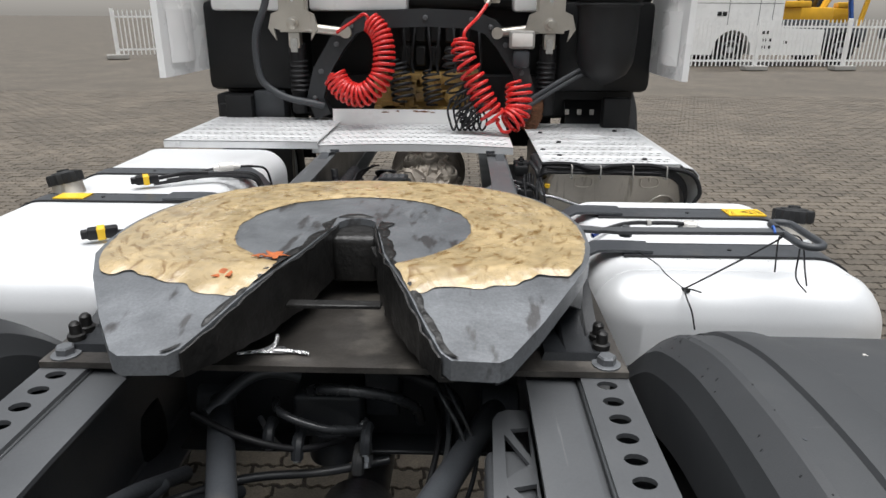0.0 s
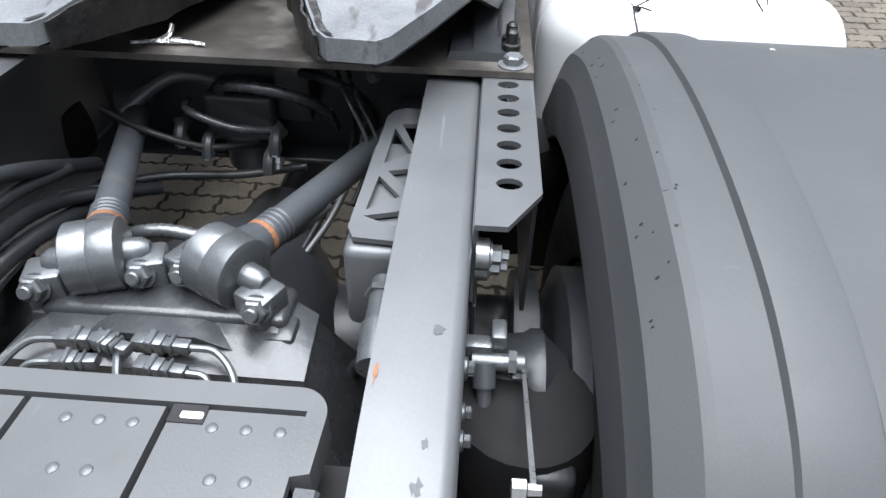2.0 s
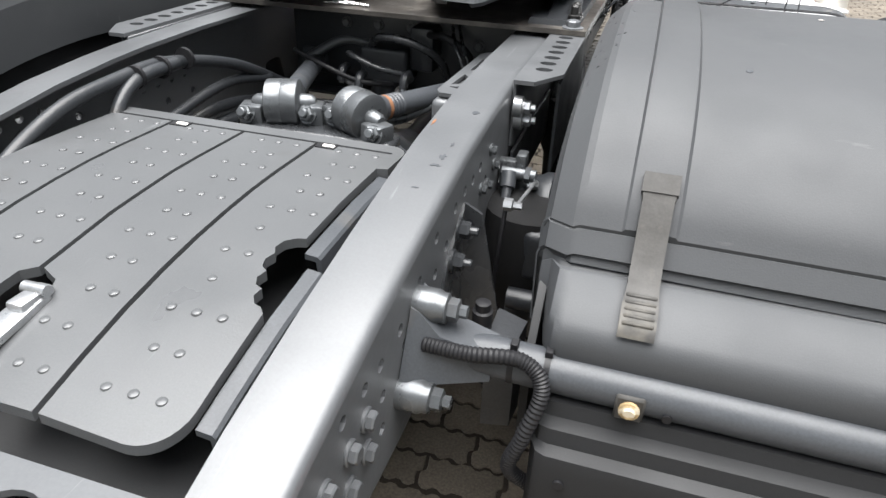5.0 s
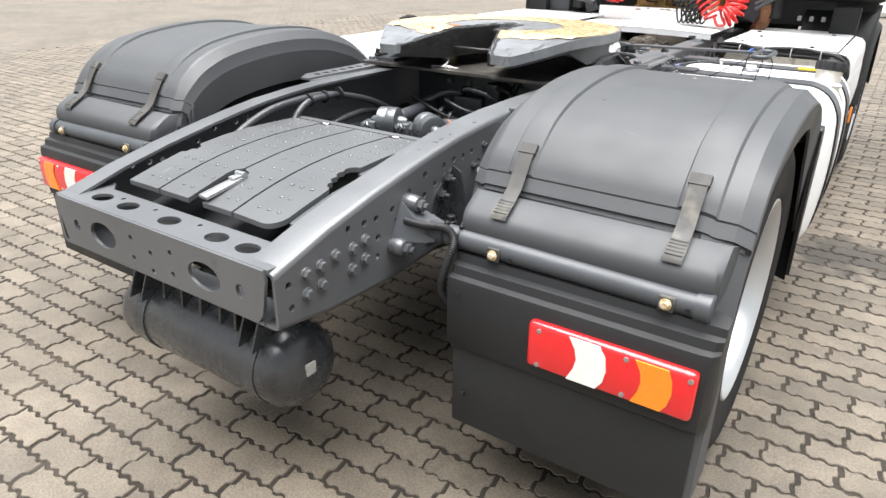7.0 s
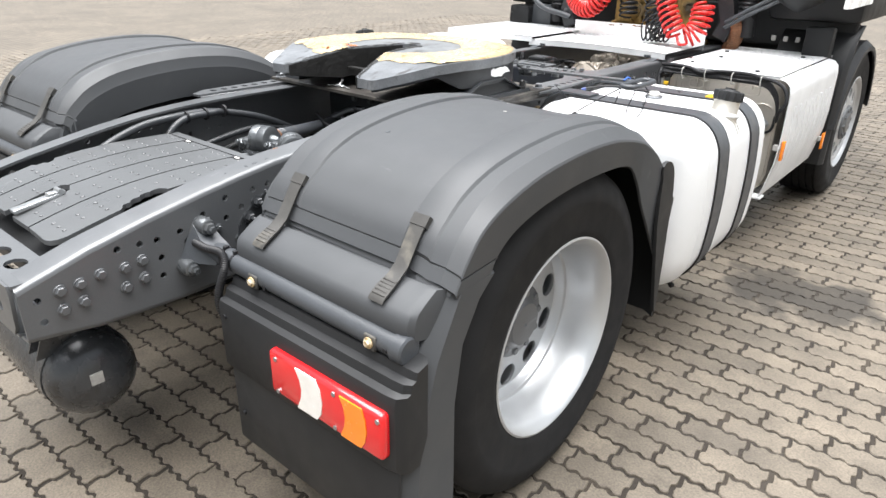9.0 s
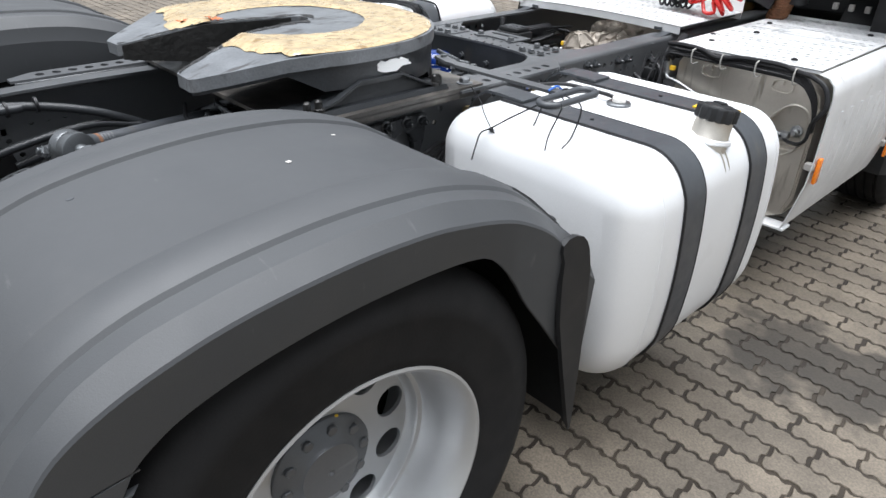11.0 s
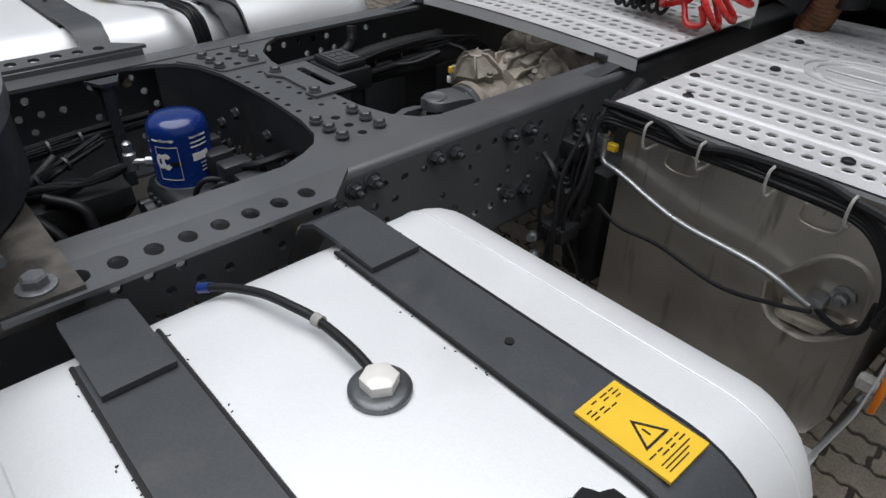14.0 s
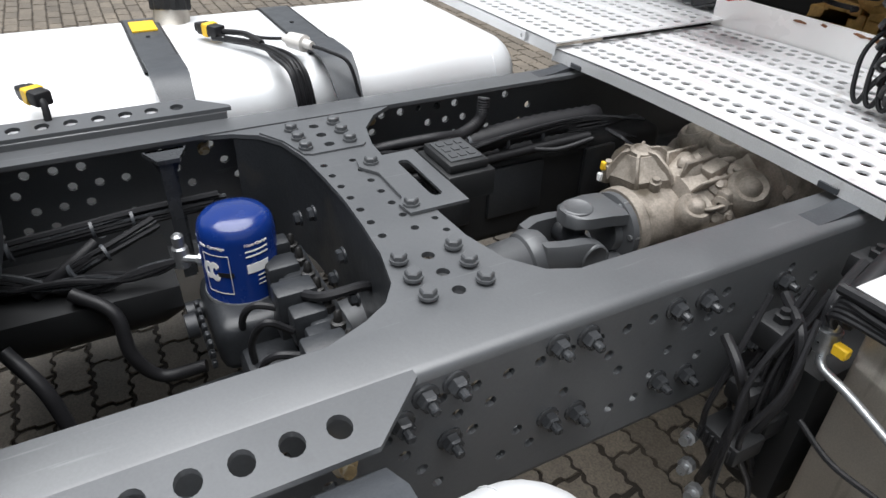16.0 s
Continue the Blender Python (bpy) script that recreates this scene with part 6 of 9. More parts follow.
    neck = part("filler_neck", bm, STAINLESS, tank, "grimy metal filler neck")
    bm = bmesh.new()
    lathe(bm, base, tilt, [(0.018, 0.058), (0.022, 0.060), (0.030, 0.058), (0.032, 0.052)], 32)
    part("collar", bm, TANKMAT, neck)
    bm = bmesh.new()
    u, w = frame_of(tilt)
    rings = []
    for d, k in ((0.076, 0.92), (0.079, 0.99), (0.105, 1.0), (0.111, 0.96), (0.113, 0.84)):
        rings.append([base + tilt * d + (0.0535 + 0.0034 * math.sin(12 * t)) * k * (u * math.cos(t) + w * math.sin(t)) for a, t in enumerate(np.linspace(0, 2 * math.pi, 48, False))])
    loft(bm, rings)
    lathe(bm, base + tilt * 0.111, tilt, [(0, 0.040), (0.005, 0.036), (0.006, 0.024), (0.010, 0.010)], 24)
    m = Matrix.Translation(base + tilt * 0.116) @ tilt.to_track_quat("Z", "Y").to_matrix().to_4x4()
    box(bm, -0.016, 0.016, -0.012, 0.012, -0.002, 0.008, 0.003, 2, m)
    part("filler_cap", bm, PLASTIC, neck, "black knurled plastic fuel filler cap")
    return tank


assembly(0.0, -0.045, 0.005)
tank_r = fuel_tank(1, 1.017, 1.842, (1.260, 1.613), (1.199, 1.441), "silver white aluminium fuel tank with two dark straps", h=0.047)
assembly(0.0, -0.03, 0.028)
tank_l = fuel_tank(-1, 0.97, 2.56, (1.62, 2.005), (1.10, 1.70), "long silver white fuel tank with dark straps", x1=1.252)
# fuel drip stain below the filler
for k, (dy, z0, z1) in enumerate(((0.0, 0.86, 0.70), (0.022, 0.86, 0.745))):
    bm = bmesh.new()
    tube(bm, [(TX1 - 0.032, 1.425 + dy, 0.892), (TX1 - 0.008, 1.427 + dy, 0.85), (TX1 + 0.0015, 1.432 + dy, 0.80), (TX1 + 0.0025 + 0.06 * (0.80 - z1), 1.437 + dy, z1)], 0.0022, 5)
    part("drip_stain", bm, STAINLESS, tank_r)

# warning sticker over the near tank's front strap
bm = bmesh.new()
box(bm, 1.02, 1.135, 1.590, 1.660, TZ1 + 0.0065, TZ1 + 0.0105, 0.0, 1)
lab = part("warning_sticker", bm, YELLOW, tank_r, "yellow warning sticker with a triangle sign")
lab.location = (0.052, -0.008, 0.0)
bm = bmesh.new()
tri = [(1.099, 1.624 - 0.020), (1.099, 1.624 + 0.020), (1.065, 1.624)]
inner = [(1.0965, 1.624 - 0.0155), (1.0965, 1.624 + 0.0155), (1.070, 1.624)]
sheet(bm, tri, [inner], flat(TZ1 + 0.0107), 0.0008)
box(bm, 1.08, 1.09, 1.623, 1.625, TZ1 + 0.0107, TZ1 + 0.0115)
for k in range(6):
    for j in range(4):
        if (k * 7 + j * 3) % 5:
            x, y = (1.025 + 0.0052 * k, 1.597 + 0.0145 * j) if k < 4 else (1.106 + 0.0055 * (k - 4), 1.597 + 0.0145 * j)
            box(bm, x, x + 0.0016, y, y + 0.011 - 0.003 * ((k + j) % 2), TZ1 + 0.0107, TZ1 + 0.0112)
for k in range(3):
    box(bm, 1.118 + 0.0045 * k, 1.1193 + 0.0045 * k, 1.600, 1.650 - 0.008 * k, TZ1 + 0.0107, TZ1 + 0.0112)
part("sticker_print", bm, BLACKHOSE, lab)["kind"] = "stuff"
bm = bmesh.new()
box(bm, -1.10, -1.0, 1.588, 1.652, TZ1 + 0.0065, TZ1 + 0.0105, 0.0, 1)
part("warning_sticker", bm, YELLOW, tank_l, "yellow warning sticker")

# crumbs of strap rubber along the strap edges
rng = random.Random(41)
fleck = bmesh.new()
sheet(fleck, [(0.0017 * (0.5 + rng.random()) * math.cos(t), 0.0009 * (0.5 + rng.random()) * math.sin(t)) for t in np.linspace(0, 2 * math.pi, 8, False)], [], flat(0.0), 0.0012)
FLECK = mesh_from(fleck, "rubber_crumb", BLACKHOSE)
for k in range(44):
    y0 = 1.260 if k % 3 else 1.613
    again("rubber_crumb", FLECK, pose(rng.uniform(0.66, 1.08), y0 + rng.choice((-1, -1, 1)) * (0.0525 + 0.012 * rng.random() ** 3), TZ1 - 0.0004, 0, 0, rng.uniform(0, 180)), tank_r)
# sender with hose
bm = bmesh.new()
lathe(bm, (0.907, 1.453, TZ1), (0, 0, 1), [(-0.004, 0.036), (0.006, 0.036), (0.009, 0.033), (0.010, 0.028)], 32)
snd = part("sender_flange", bm, PAINTED_STEEL, tank_r, "grey round tank sender flange")
bm = bmesh.new()
lathe(bm, (0.907, 1.453, TZ1 + 0.010), (0, 0, 1), [(0, 0.022), (0.013, 0.022), (0.015, 0.019)], 6)
part("sender_nut", bm, CLEARLENS, snd, "pale hexagonal sender nut")
bm = bmesh.new()
tube(bm, [(0.902, 1.453, TZ1 + 0.018), (0.85, 1.457, TZ1 + 0.020), (0.784, 1.455, TZ1 + 0.020), (0.747, 1.444, TZ1 + 0.024), (0.70, 1.431, TZ1 + 0.022), (0.655, 1.413, TZ1 + 0.014), (0.622, 1.394, TZ1 + 0.006)], 0.0062, 10)
hose = part("sender_hose", bm, BLACKHOSE, tank_r, "black sender hose with a blue end")
bm = bmesh.new()
cyl(bm, (0.622, 1.394, TZ1 + 0.006), (0.607, 1.384, TZ1 + 0.001), 0.0075, seg=10)
part("blue_fitting", bm, BLUE, hose)
bm = bmesh.new()
lathe(bm, (0.784, 1.455, TZ1 + 0.020), (1, 0.2, 0), [(-0.006, 0.0085), (0.006, 0.0085)], 12)
part("clip", bm, CEMENT, hose)

# ---- crossmember plate ahead of the fifth wheel ----
assembly(0.0, -0.026, 0.014)
bm = bmesh.new()
rear = [(-0.365, 1.62), (-0.35, 1.685), (-0.322, 1.732), (-0.27, 1.764), (-0.18, 1.784), (-0.09, 1.79), (0.0, 1.793), (0.09, 1.79), (0.18, 1.783), (0.255, 1.767), (0.292, 1.742), (0.317, 1.702), (0.346, 1.63)]
front = [(0.346, 2.04), (0.322, 1.985), (0.27, 1.945), (0.19, 1.925), (0.10, 1.92), (-0.10, 1.92), (-0.19, 1.925), (-0.27, 1.945), (-0.325, 1.985), (-0.365, 2.04)]
holes = [circle(s * x, 1.845, 0.0105, 10) for s in (1, -1) for x in (0.215, 0.263, 0.31)]
holes += [circle(x, y, 0.0072, 8) for x in (-0.135, -0.09, -0.045, 0.0, 0.045, 0.09, 0.135) for y in (1.805, 1.862)] + [circle(x + 0.022, 1.905, 0.006, 8) for x in (-0.16, 0.10, 0.14)]
sheet(bm, rear + front, holes, flat(0.889), 0.009)
plate2 = part("crossmember", bm, CHASSIS, truck, "grey gusset crossmember drilled with bolt holes")
# web below the plate: same paint, its shade put into a darker colour
bm = bmesh.new()
loft(bm, [[(x, y + 0.002, 0.889), (x, y + 0.002, 0.66), (x, y + 0.010, 0.66), (x, y + 0.010, 0.889)] for x, y in rear[1:-1]])
part("web", bm, CHASSIS_DARK, plate2)
for s in (1, -1):
    bm = bmesh.new()
    if s < 0:
        sheet(bm, [(-0.185, 1.80), (-0.193, 1.786), (-0.265, 1.768), (-0.325, 1.735), (-0.35, 1.75), (-0.35, 1.915), (-0.197, 1.915), (-0.185, 1.905)], [circle(s * x, 1.845, 0.0105, 10) for x in (0.215, 0.263, 0.31)], flat(0.898), 0.004)
        gus = part("doubler", bm, CHASSIS, plate2)
    else:
        bm.free()
        gus = plate2
    for x in (0.215, 0.263, 0.31):
        for y in (1.797, 1.888):
            again("bolt", BOLT, facing((s * x, y, 0.903), (0, 0, 1)), gus)
# bolts on the web, darkened with it as shade
for x, z, y in ((-0.09, 0.83, 1.766), (0.05, 0.82, 1.77), (0.12, 0.78, 1.764), (-0.15, 0.79, 1.755), (0.0, 0.74, 1.77)):
    again("bolt", BOLT_DARK, facing((x, y, z), (0, -1, 0)), plate2)
# slotted bracket and control box
assembly(0.016, -0.03, 0.013)
bm = bmesh.new()
sheet(bm, [(-0.135, 1.868), (-0.105, 1.862), (-0.07, 1.885), (0.03, 1.885), (0.05, 1.87), (0.085, 1.875), (0.085, 1.985), (-0.135, 1.985)], [slot(-0.025, 1.945, 0.15, 0.022, along="x")], flat(0.9), 0.006)
sl = part("slotted_bracket", bm, CHASSIS, truck, "grey slotted bracket")
for x in (-0.113, 0.06):
    again("bolt", BOLT, facing((x, 1.888, 0.906), (0, 0, 1)), sl)
assembly(0.03, -0.036, 0.024)
bm = bmesh.new()
box(bm, -0.13, 0.0, 1.99, 2.09, 0.845, 0.90, 0.006, 2)
box(bm, -0.12, -0.01, 1.998, 2.08, 0.90, 0.918, 0.005, 2)
ctl = part("control_box", bm, PLASTIC, truck, "black control box with embossed grey lid")
bm = bmesh.new()
box(bm, -0.108, -0.022, 2.006, 2.072, 0.9165, 0.9205, 0.0, 1)
for k in range(3):
    for j in range(3):
        box(bm, -0.100 + 0.026 * k, -0.086 + 0.026 * k, 2.014 + 0.019 * j, 2.026 + 0.019 * j, 0.9205, 0.9222)
part("lid", bm, FENDER, ctl)

# air dryer with its blue cartridge
assembly(0.018, -0.05, 0.032)
bm = bmesh.new()
lathe(bm, (-0.125, 1.637, 0.692), (0, 0, 1), [(0, 0.059), (0.003, 0.0615), (0.008, 0.061), (0.012, 0.060), (0.112, 0.060), (0.128, 0.0565), (0.138, 0.048), (0.143, 0.032), (0.145, 0.01)], 40)
can = part("filter_cartridge", bm, BLUE, truck, "glossy blue spin-on filter cartridge with white print")
can.scale = (1.13, 1.13, 1.13)
can.location += Vector((-0.125, 1.637, 0.745)) * -0.13 + Vector((0.002, 0.012, 0.0))
bm = bmesh.new()
lathe(bm, (-0.125, 1.637, 0.691), (0, 0, 1), [(-0.003, 0.061), (0, 0.0625), (0.003, 0.0638), (0.007, 0.062)], 40)
part("crimp", bm, STEEL, can)


def wrap(a0, a1, z0, z1, mat, name, seg=8):
    bm = bmesh.new()
    c, r = (-0.125, 1.637), 0.0604
    loft(bm, [[(c[0] + q * math.cos(t), c[1] + q * math.sin(t), z) for q, z in ((r, z0), (r + 0.0007, z0), (r + 0.0007, z1), (r, z1))] for t in np.linspace(radians(a0), radians(a1), seg)])
    part(name, bm, mat, can)


wrap(-2, 32, 0.752, 0.768, WHITE, "white_bar")
for k, b in enumerate((34, 34)):
    wrap(-2, b, 0.790 - 0.009 * k, 0.7925 - 0.009 * k, WHITE, "print_line", 6)
for k in range(3):
    wrap(12, 27, 0.743 - 0.008 * k, 0.7448 - 0.008 * k, CLEARLENS, "print_line", 5)


def word(text, a0, z0, size):
    """Words bent round the cartridge."""
    cu = bpy.data.curves.new("print", "FONT")
    cu.body, cu.size, cu.extrude, cu.resolution_u = text, size, 0.0004, 2
    tmp = bpy.data.objects.new("print", cu)
    me = bpy.data.meshes.new_from_object(tmp)
    bpy.data.objects.remove(tmp)
    bm = bmesh.new()
    bm.from_mesh(me)
    bpy.data.meshes.remove(me)
    for v in bm.verts:
        t, r = radians(a0) + v.co.x / 0.0604, 0.0606 + v.co.z
        v.co = Vector((-0.125 + r * math.cos(t), 1.637 + r * math.sin(t), z0 + v.co.y))
    part("print", bm, WHITE, can, "white printed words")


word("Next Change", -2, 0.800, 0.0072)
word("Cartridge", -58, 0.798, 0.0076)
wrap(-74, -61, 0.798, 0.8015, WHITE, "print_line")
for z in (0.786, 0.716):
    wrap(-70, -26, z, z + 0.0012, CLEARLENS, "print_line")
for q in (-70, -27):
    wrap(q, q + 1, 0.716, 0.786, CLEARLENS, "print_line", 3)
for q, h in ((-72, 0.016), (-60, 0.018)):
    bm = bmesh.new()
    cell = [(math.cos(t), math.sin(t)) for t in np.linspace(0.6, 2 * math.pi - 0.6, 12)]
    ring_pts = [(q + 9 + 10 * c, 0.756 + h * v) for c, v in cell] + [(q + 9 + 4 * c, 0.756 + h * 0.4 * v) for c, v in cell[::-1]]
    sheet(bm, ring_pts, [], lambda u, v, w: Vector((-0.125 + (0.0604 + w) * math.cos(radians(u)), 1.637 + (0.0604 + w) * math.sin(radians(u)), v)), 0.0007)
    part("round_mark", bm, WHITE, can)
wrap(-46, -22, 0.748, 0.756, BLACKHOSE, "arrow_mark", 5)
bm = bmesh.new()
box(bm, -0.20, 0.0, 1.57, 1.735, 0.58, 0.69, 0.03, 3)
box(bm, -0.24, -0.17, 1.58, 1.68, 0.52, 0.64, 0.012, 2)
box(bm, -0.02, 0.10, 1.60, 1.70, 0.56, 0.64, 0.02, 2)
for k in range(6):
    for j in range(3):
        box(bm, -0.13 + 0.024 * k, -0.117 + 0.024 * k, 1.553, 1.562, 0.615 + 0.022 * j, 0.630 + 0.022 * j, 0.002, 1)
cyl(bm, (-0.17, 1.58, 0.62), (-0.17, 1.54, 0.62), 0.02, seg=14)
cyl(bm, (-0.10, 1.55, 0.64), (-0.10, 1.53, 0.64), 0.024, seg=14)
part("air_dryer", bm, CHASSIS_DARK, truck, "black cast air dryer body")
rng = random.Random(31)
bm = bmesh.new()
box(bm, -0.13, 0.24, 1.70, 1.765, 0.60, 0.745, 0.012, 2)
manifold = part("valve_manifold", bm, CHASSIS_DARK, truck, "black valve manifold on the crossmember")
for k in range(7):
    bm = bmesh.new()
    x, e = -0.11 + 0.05 * k, 0.019 + 0.004 * (k % 2)
    box(bm, x - e, x + e, 1.665 + 0.012 * (k % 3), 1.735, 0.70 - 0.02 * (k % 2), 0.775 - 0.014 * (k % 3), 0.006, 2)
    blk = part("valve_block", bm, CHASSIS_DARK, manifold)
    bm = bmesh.new()
    lathe(bm, (x, 1.74, 0.745), (0, 0, 1), [(0, 0.013), (0.012, 0.013), (0.014, 0.008), (0.03, 0.0065), (0.034, 0.003)], 8)
    part("stud", bm, BLACKGREASE, manifold)
for k in range(2, 5):
    bm = bmesh.new()
    x = -0.09 + 0.065 * k
    tube(bm, [(x, 1.675, 0.735), (x + rng.uniform(-0.02, 0.02), 1.635, 0.745 + rng.uniform(-0.01, 0.03)), (x - 0.04, 1.615, 0.70), (x - 0.07, 1.62, 0.62)], 0.0065, 8)
    part("air_hose", bm, BLACKHOSE, truck, "short black air hose")
bm = bmesh.new()
tube(bm, [(-0.02, 1.70, 0.735), (0.02, 1.70, 0.752), (0.09, 1.73, 0.775), (0.10, 1.80, 0.78), (0.08, 1.83, 0.75)], 0.009, 8)
part("air_hose", bm, BLACKHOSE, truck)
bm = bmesh.new()
lathe(bm, (-0.175, 1.60, 0.722), (-0.3, -0.6, 0.05), [(0, 0.012), (0.02, 0.012), (0.022, 0.008), (0.05, 0.008)], 8)
lathe(bm, (-0.205, 1.555, 0.725), (0, 0, 1), [(-0.02, 0.015), (0.02, 0.015), (0.024, 0.011), (0.045, 0.011), (0.05, 0.006)], 12)
part("pressure_fitting", bm, STEEL, truck, "silver pressure fitting")
# vertical bracket on the far rail
bm = bmesh.new()
loft(bm, [[(x, y, z) for x, y in ((-0.336, 1.575 - w), (-0.336, 1.575 + w), (-0.328, 1.575 + w), (-0.328, 1.575 - w))] for z, w in ((0.886, 0.035), (0.84, 0.015), (0.60, 0.014))])
sheet(bm, [(-0.336, 1.535), (-0.285, 1.555), (-0.285, 1.595), (-0.336, 1.615)], [], flat(0.878), 0.008)
loft(bm, [[(-0.30, 1.57 + e, z) for e in (-0.012, 0.012)] + [(-0.29, 1.57 + e, z) for e in (0.012, -0.012)] for z in (0.88, 0.62)])
part("bracket", bm, CASTGLOSS, truck, "dark hanging bracket")
# wire looms across the bay
rng = random.Random(7)
for k in range(24):
    bm = bmesh.new()
    o = rng.uniform(-0.035, 0.035)
    q = rng.uniform(-0.02, 0.02)
    tube(bm, [(-0.33, 1.10 + 2 * o, 0.70 + q), (-0.28, 1.25 + o, 0.705 + q), (-0.24, 1.38 + o, 0.69 - q), (-0.22, 1.48 + o / 2, 0.70 + q / 2), (-0.20, 1.555, 0.715 + 0.004 * (k % 3))], 0.0030 + 0.0012 * (k % 3), 6)
    part("cable", bm, CASTGLOSS if k % 4 == 0 else BLACKHOSE, truck)


def bundle(path, n, r, spread, seed, ties=()):
    """Thin cables laid side by side, held by ties at the given shares of their length."""
    rnd = random.Random(seed)
    for k in range(n):
        a, d = 2 * math.pi * k / n + rnd.uniform(-0.4, 0.4), spread * math.sqrt(rnd.uniform(0.2, 1.0))
        bm = bmesh.new()
        tube(bm, [(x + rnd.uniform(-0.25, 0.25) * spread, y + d * math.cos(a), z + d * math.sin(a) + rnd.uniform(-0.2, 0.2) * spread) for x, y, z in path], r * rnd.uniform(0.8, 1.25), 6)
        part("cable", bm, CASTGLOSS if k % 4 == 1 else BLACKHOSE, truck, "thin black cable in a loom")
    line = smooth_path(path, 8)
    for share in ties:
        j = min(int(share * (len(line) - 1)), len(line) - 2)
        bm = bmesh.new()
        lathe(bm, line[j], (Vector(line[j + 1]) - Vector(line[j])), [(-0.003, spread * 1.25), (0.003, spread * 1.25)], 14)
        part("cable_tie", bm, STRAPMAT, truck, "dark cable tie round a loom")


bundle([(-0.33, 1.0, 0.69), (-0.325, 1.2, 0.735), (-0.32, 1.4, 0.755), (-0.325, 1.52, 0.76), (-0.32, 1.66, 0.765)], 9, 0.0055, 0.016, 3, (0.35, 0.55, 0.7, 0.85))
bundle([(-0.33, 1.02, 0.66), (-0.30, 1.2, 0.69), (-0.27, 1.34, 0.70), (-0.255, 1.42, 0.735), (-0.29, 1.52, 0.755)], 8, 0.005, 0.014, 5, (0.3, 0.6, 0.8))
for pts, r in (([(-0.26, 1.30, 0.68), (-0.27, 1.37, 0.72), (-0.29, 1.42, 0.745)], 0.012), ([(-0.22, 1.36, 0.69), (-0.17, 1.42, 0.66), (-0.14, 1.43, 0.58), (-0.13, 1.47, 0.52), (-0.11, 1.55, 0.53)], 0.013),
               ([(0.05, 1.29, 0.80), (0.10, 1.33, 0.74), (0.12, 1.34, 0.62), (0.10, 1.30, 0.5)], 0.011), ([(-0.325, 1.95, 0.80), (-0.30, 2.02, 0.82), (-0.28, 2.12, 0.83), (-0.29, 2.2, 0.82)], 0.012), ([(-0.325, 2.28, 0.885), (-0.318, 2.27, 0.84), (-0.30, 2.22, 0.82), (-0.27, 2.13, 0.815)], 0.014), ([(-0.30, 2.0, 0.77), (-0.30, 2.2, 0.785), (-0.295, 2.4, 0.80), (-0.29, 2.6, 0.80)], 0.028), ([(-0.28, 2.05, 0.74), (-0.27, 2.3, 0.755), (-0.25, 2.55, 0.77)], 0.012), ([(-0.18, 2.5, 0.80), (-0.2, 2.42, 0.78), (-0.24, 2.38, 0.77)], 0.006)):
    bm = bmesh.new()
    tube(bm, pts, r, 10, 16, ribs=0.1 if r > 0.013 else 0)
    part("cable_conduit", bm, BLACKHOSE, truck, "black corrugated wiring loom")
for y in (2.12, 2.22, 2.32, 2.42):
    bm = bmesh.new()
    lathe(bm, (-0.298, y, 0.786), (0, 1, 0.05), [(-0.004, 0.033), (0.004, 0.033)], 14)
    part("cable_tie", bm, STRAPMAT, truck)
bm = bmesh.new()
loft(bm, [[(x, y, z) for x, z in ((-0.38, 0.50 + e), (-0.26, 0.545 + e), (-0.205, 0.59 + e), (-0.19, 0.625), (-0.20, 0.665), (-0.38, 0.68))] for y, e in ((1.06, 0.07), (1.16, 0.02), (1.26, 0.0), (1.50, 0.0), (1.54, 0.02))])
part("reservoir", bm, PLASTIC, truck, "dark reservoir hanging between the rails")
bm = bmesh.new()
box(bm, -0.40, -0.285, 2.06, 2.85, 0.50, 0.735, 0.03, 3)
part("black_duct", bm, PLASTIC, truck, "black duct along the far rail")
for y, w in ((2.18, 0.05), (2.36, 0.08), (2.62, 0.05)):
    bm = bmesh.new()
    box(bm, -0.288, -0.272, y - w, y + w, 0.58, 0.72, 0.008, 2)
    part("duct_panel", bm, CHASSIS_DARK, truck, "dark panel on the duct")
for k in range(7):
    bm = bmesh.new()
    o, q = rng.uniform(-0.018, 0.018), rng.uniform(-0.02, 0.02)
    tube(bm, [(-0.33, 1.92, 0.80 + q), (-0.30 + o, 2.02, 0.80 - q), (-0.285 + o, 2.15, 0.80 + q), (-0.275 + o, 2.35, 0.80 - q), (-0.26, 2.55, 0.80 + o), (-0.2 + o, 2.66, 0.82)], 0.0035, 6)
    part("cable", bm, BLACKHOSE, truck)

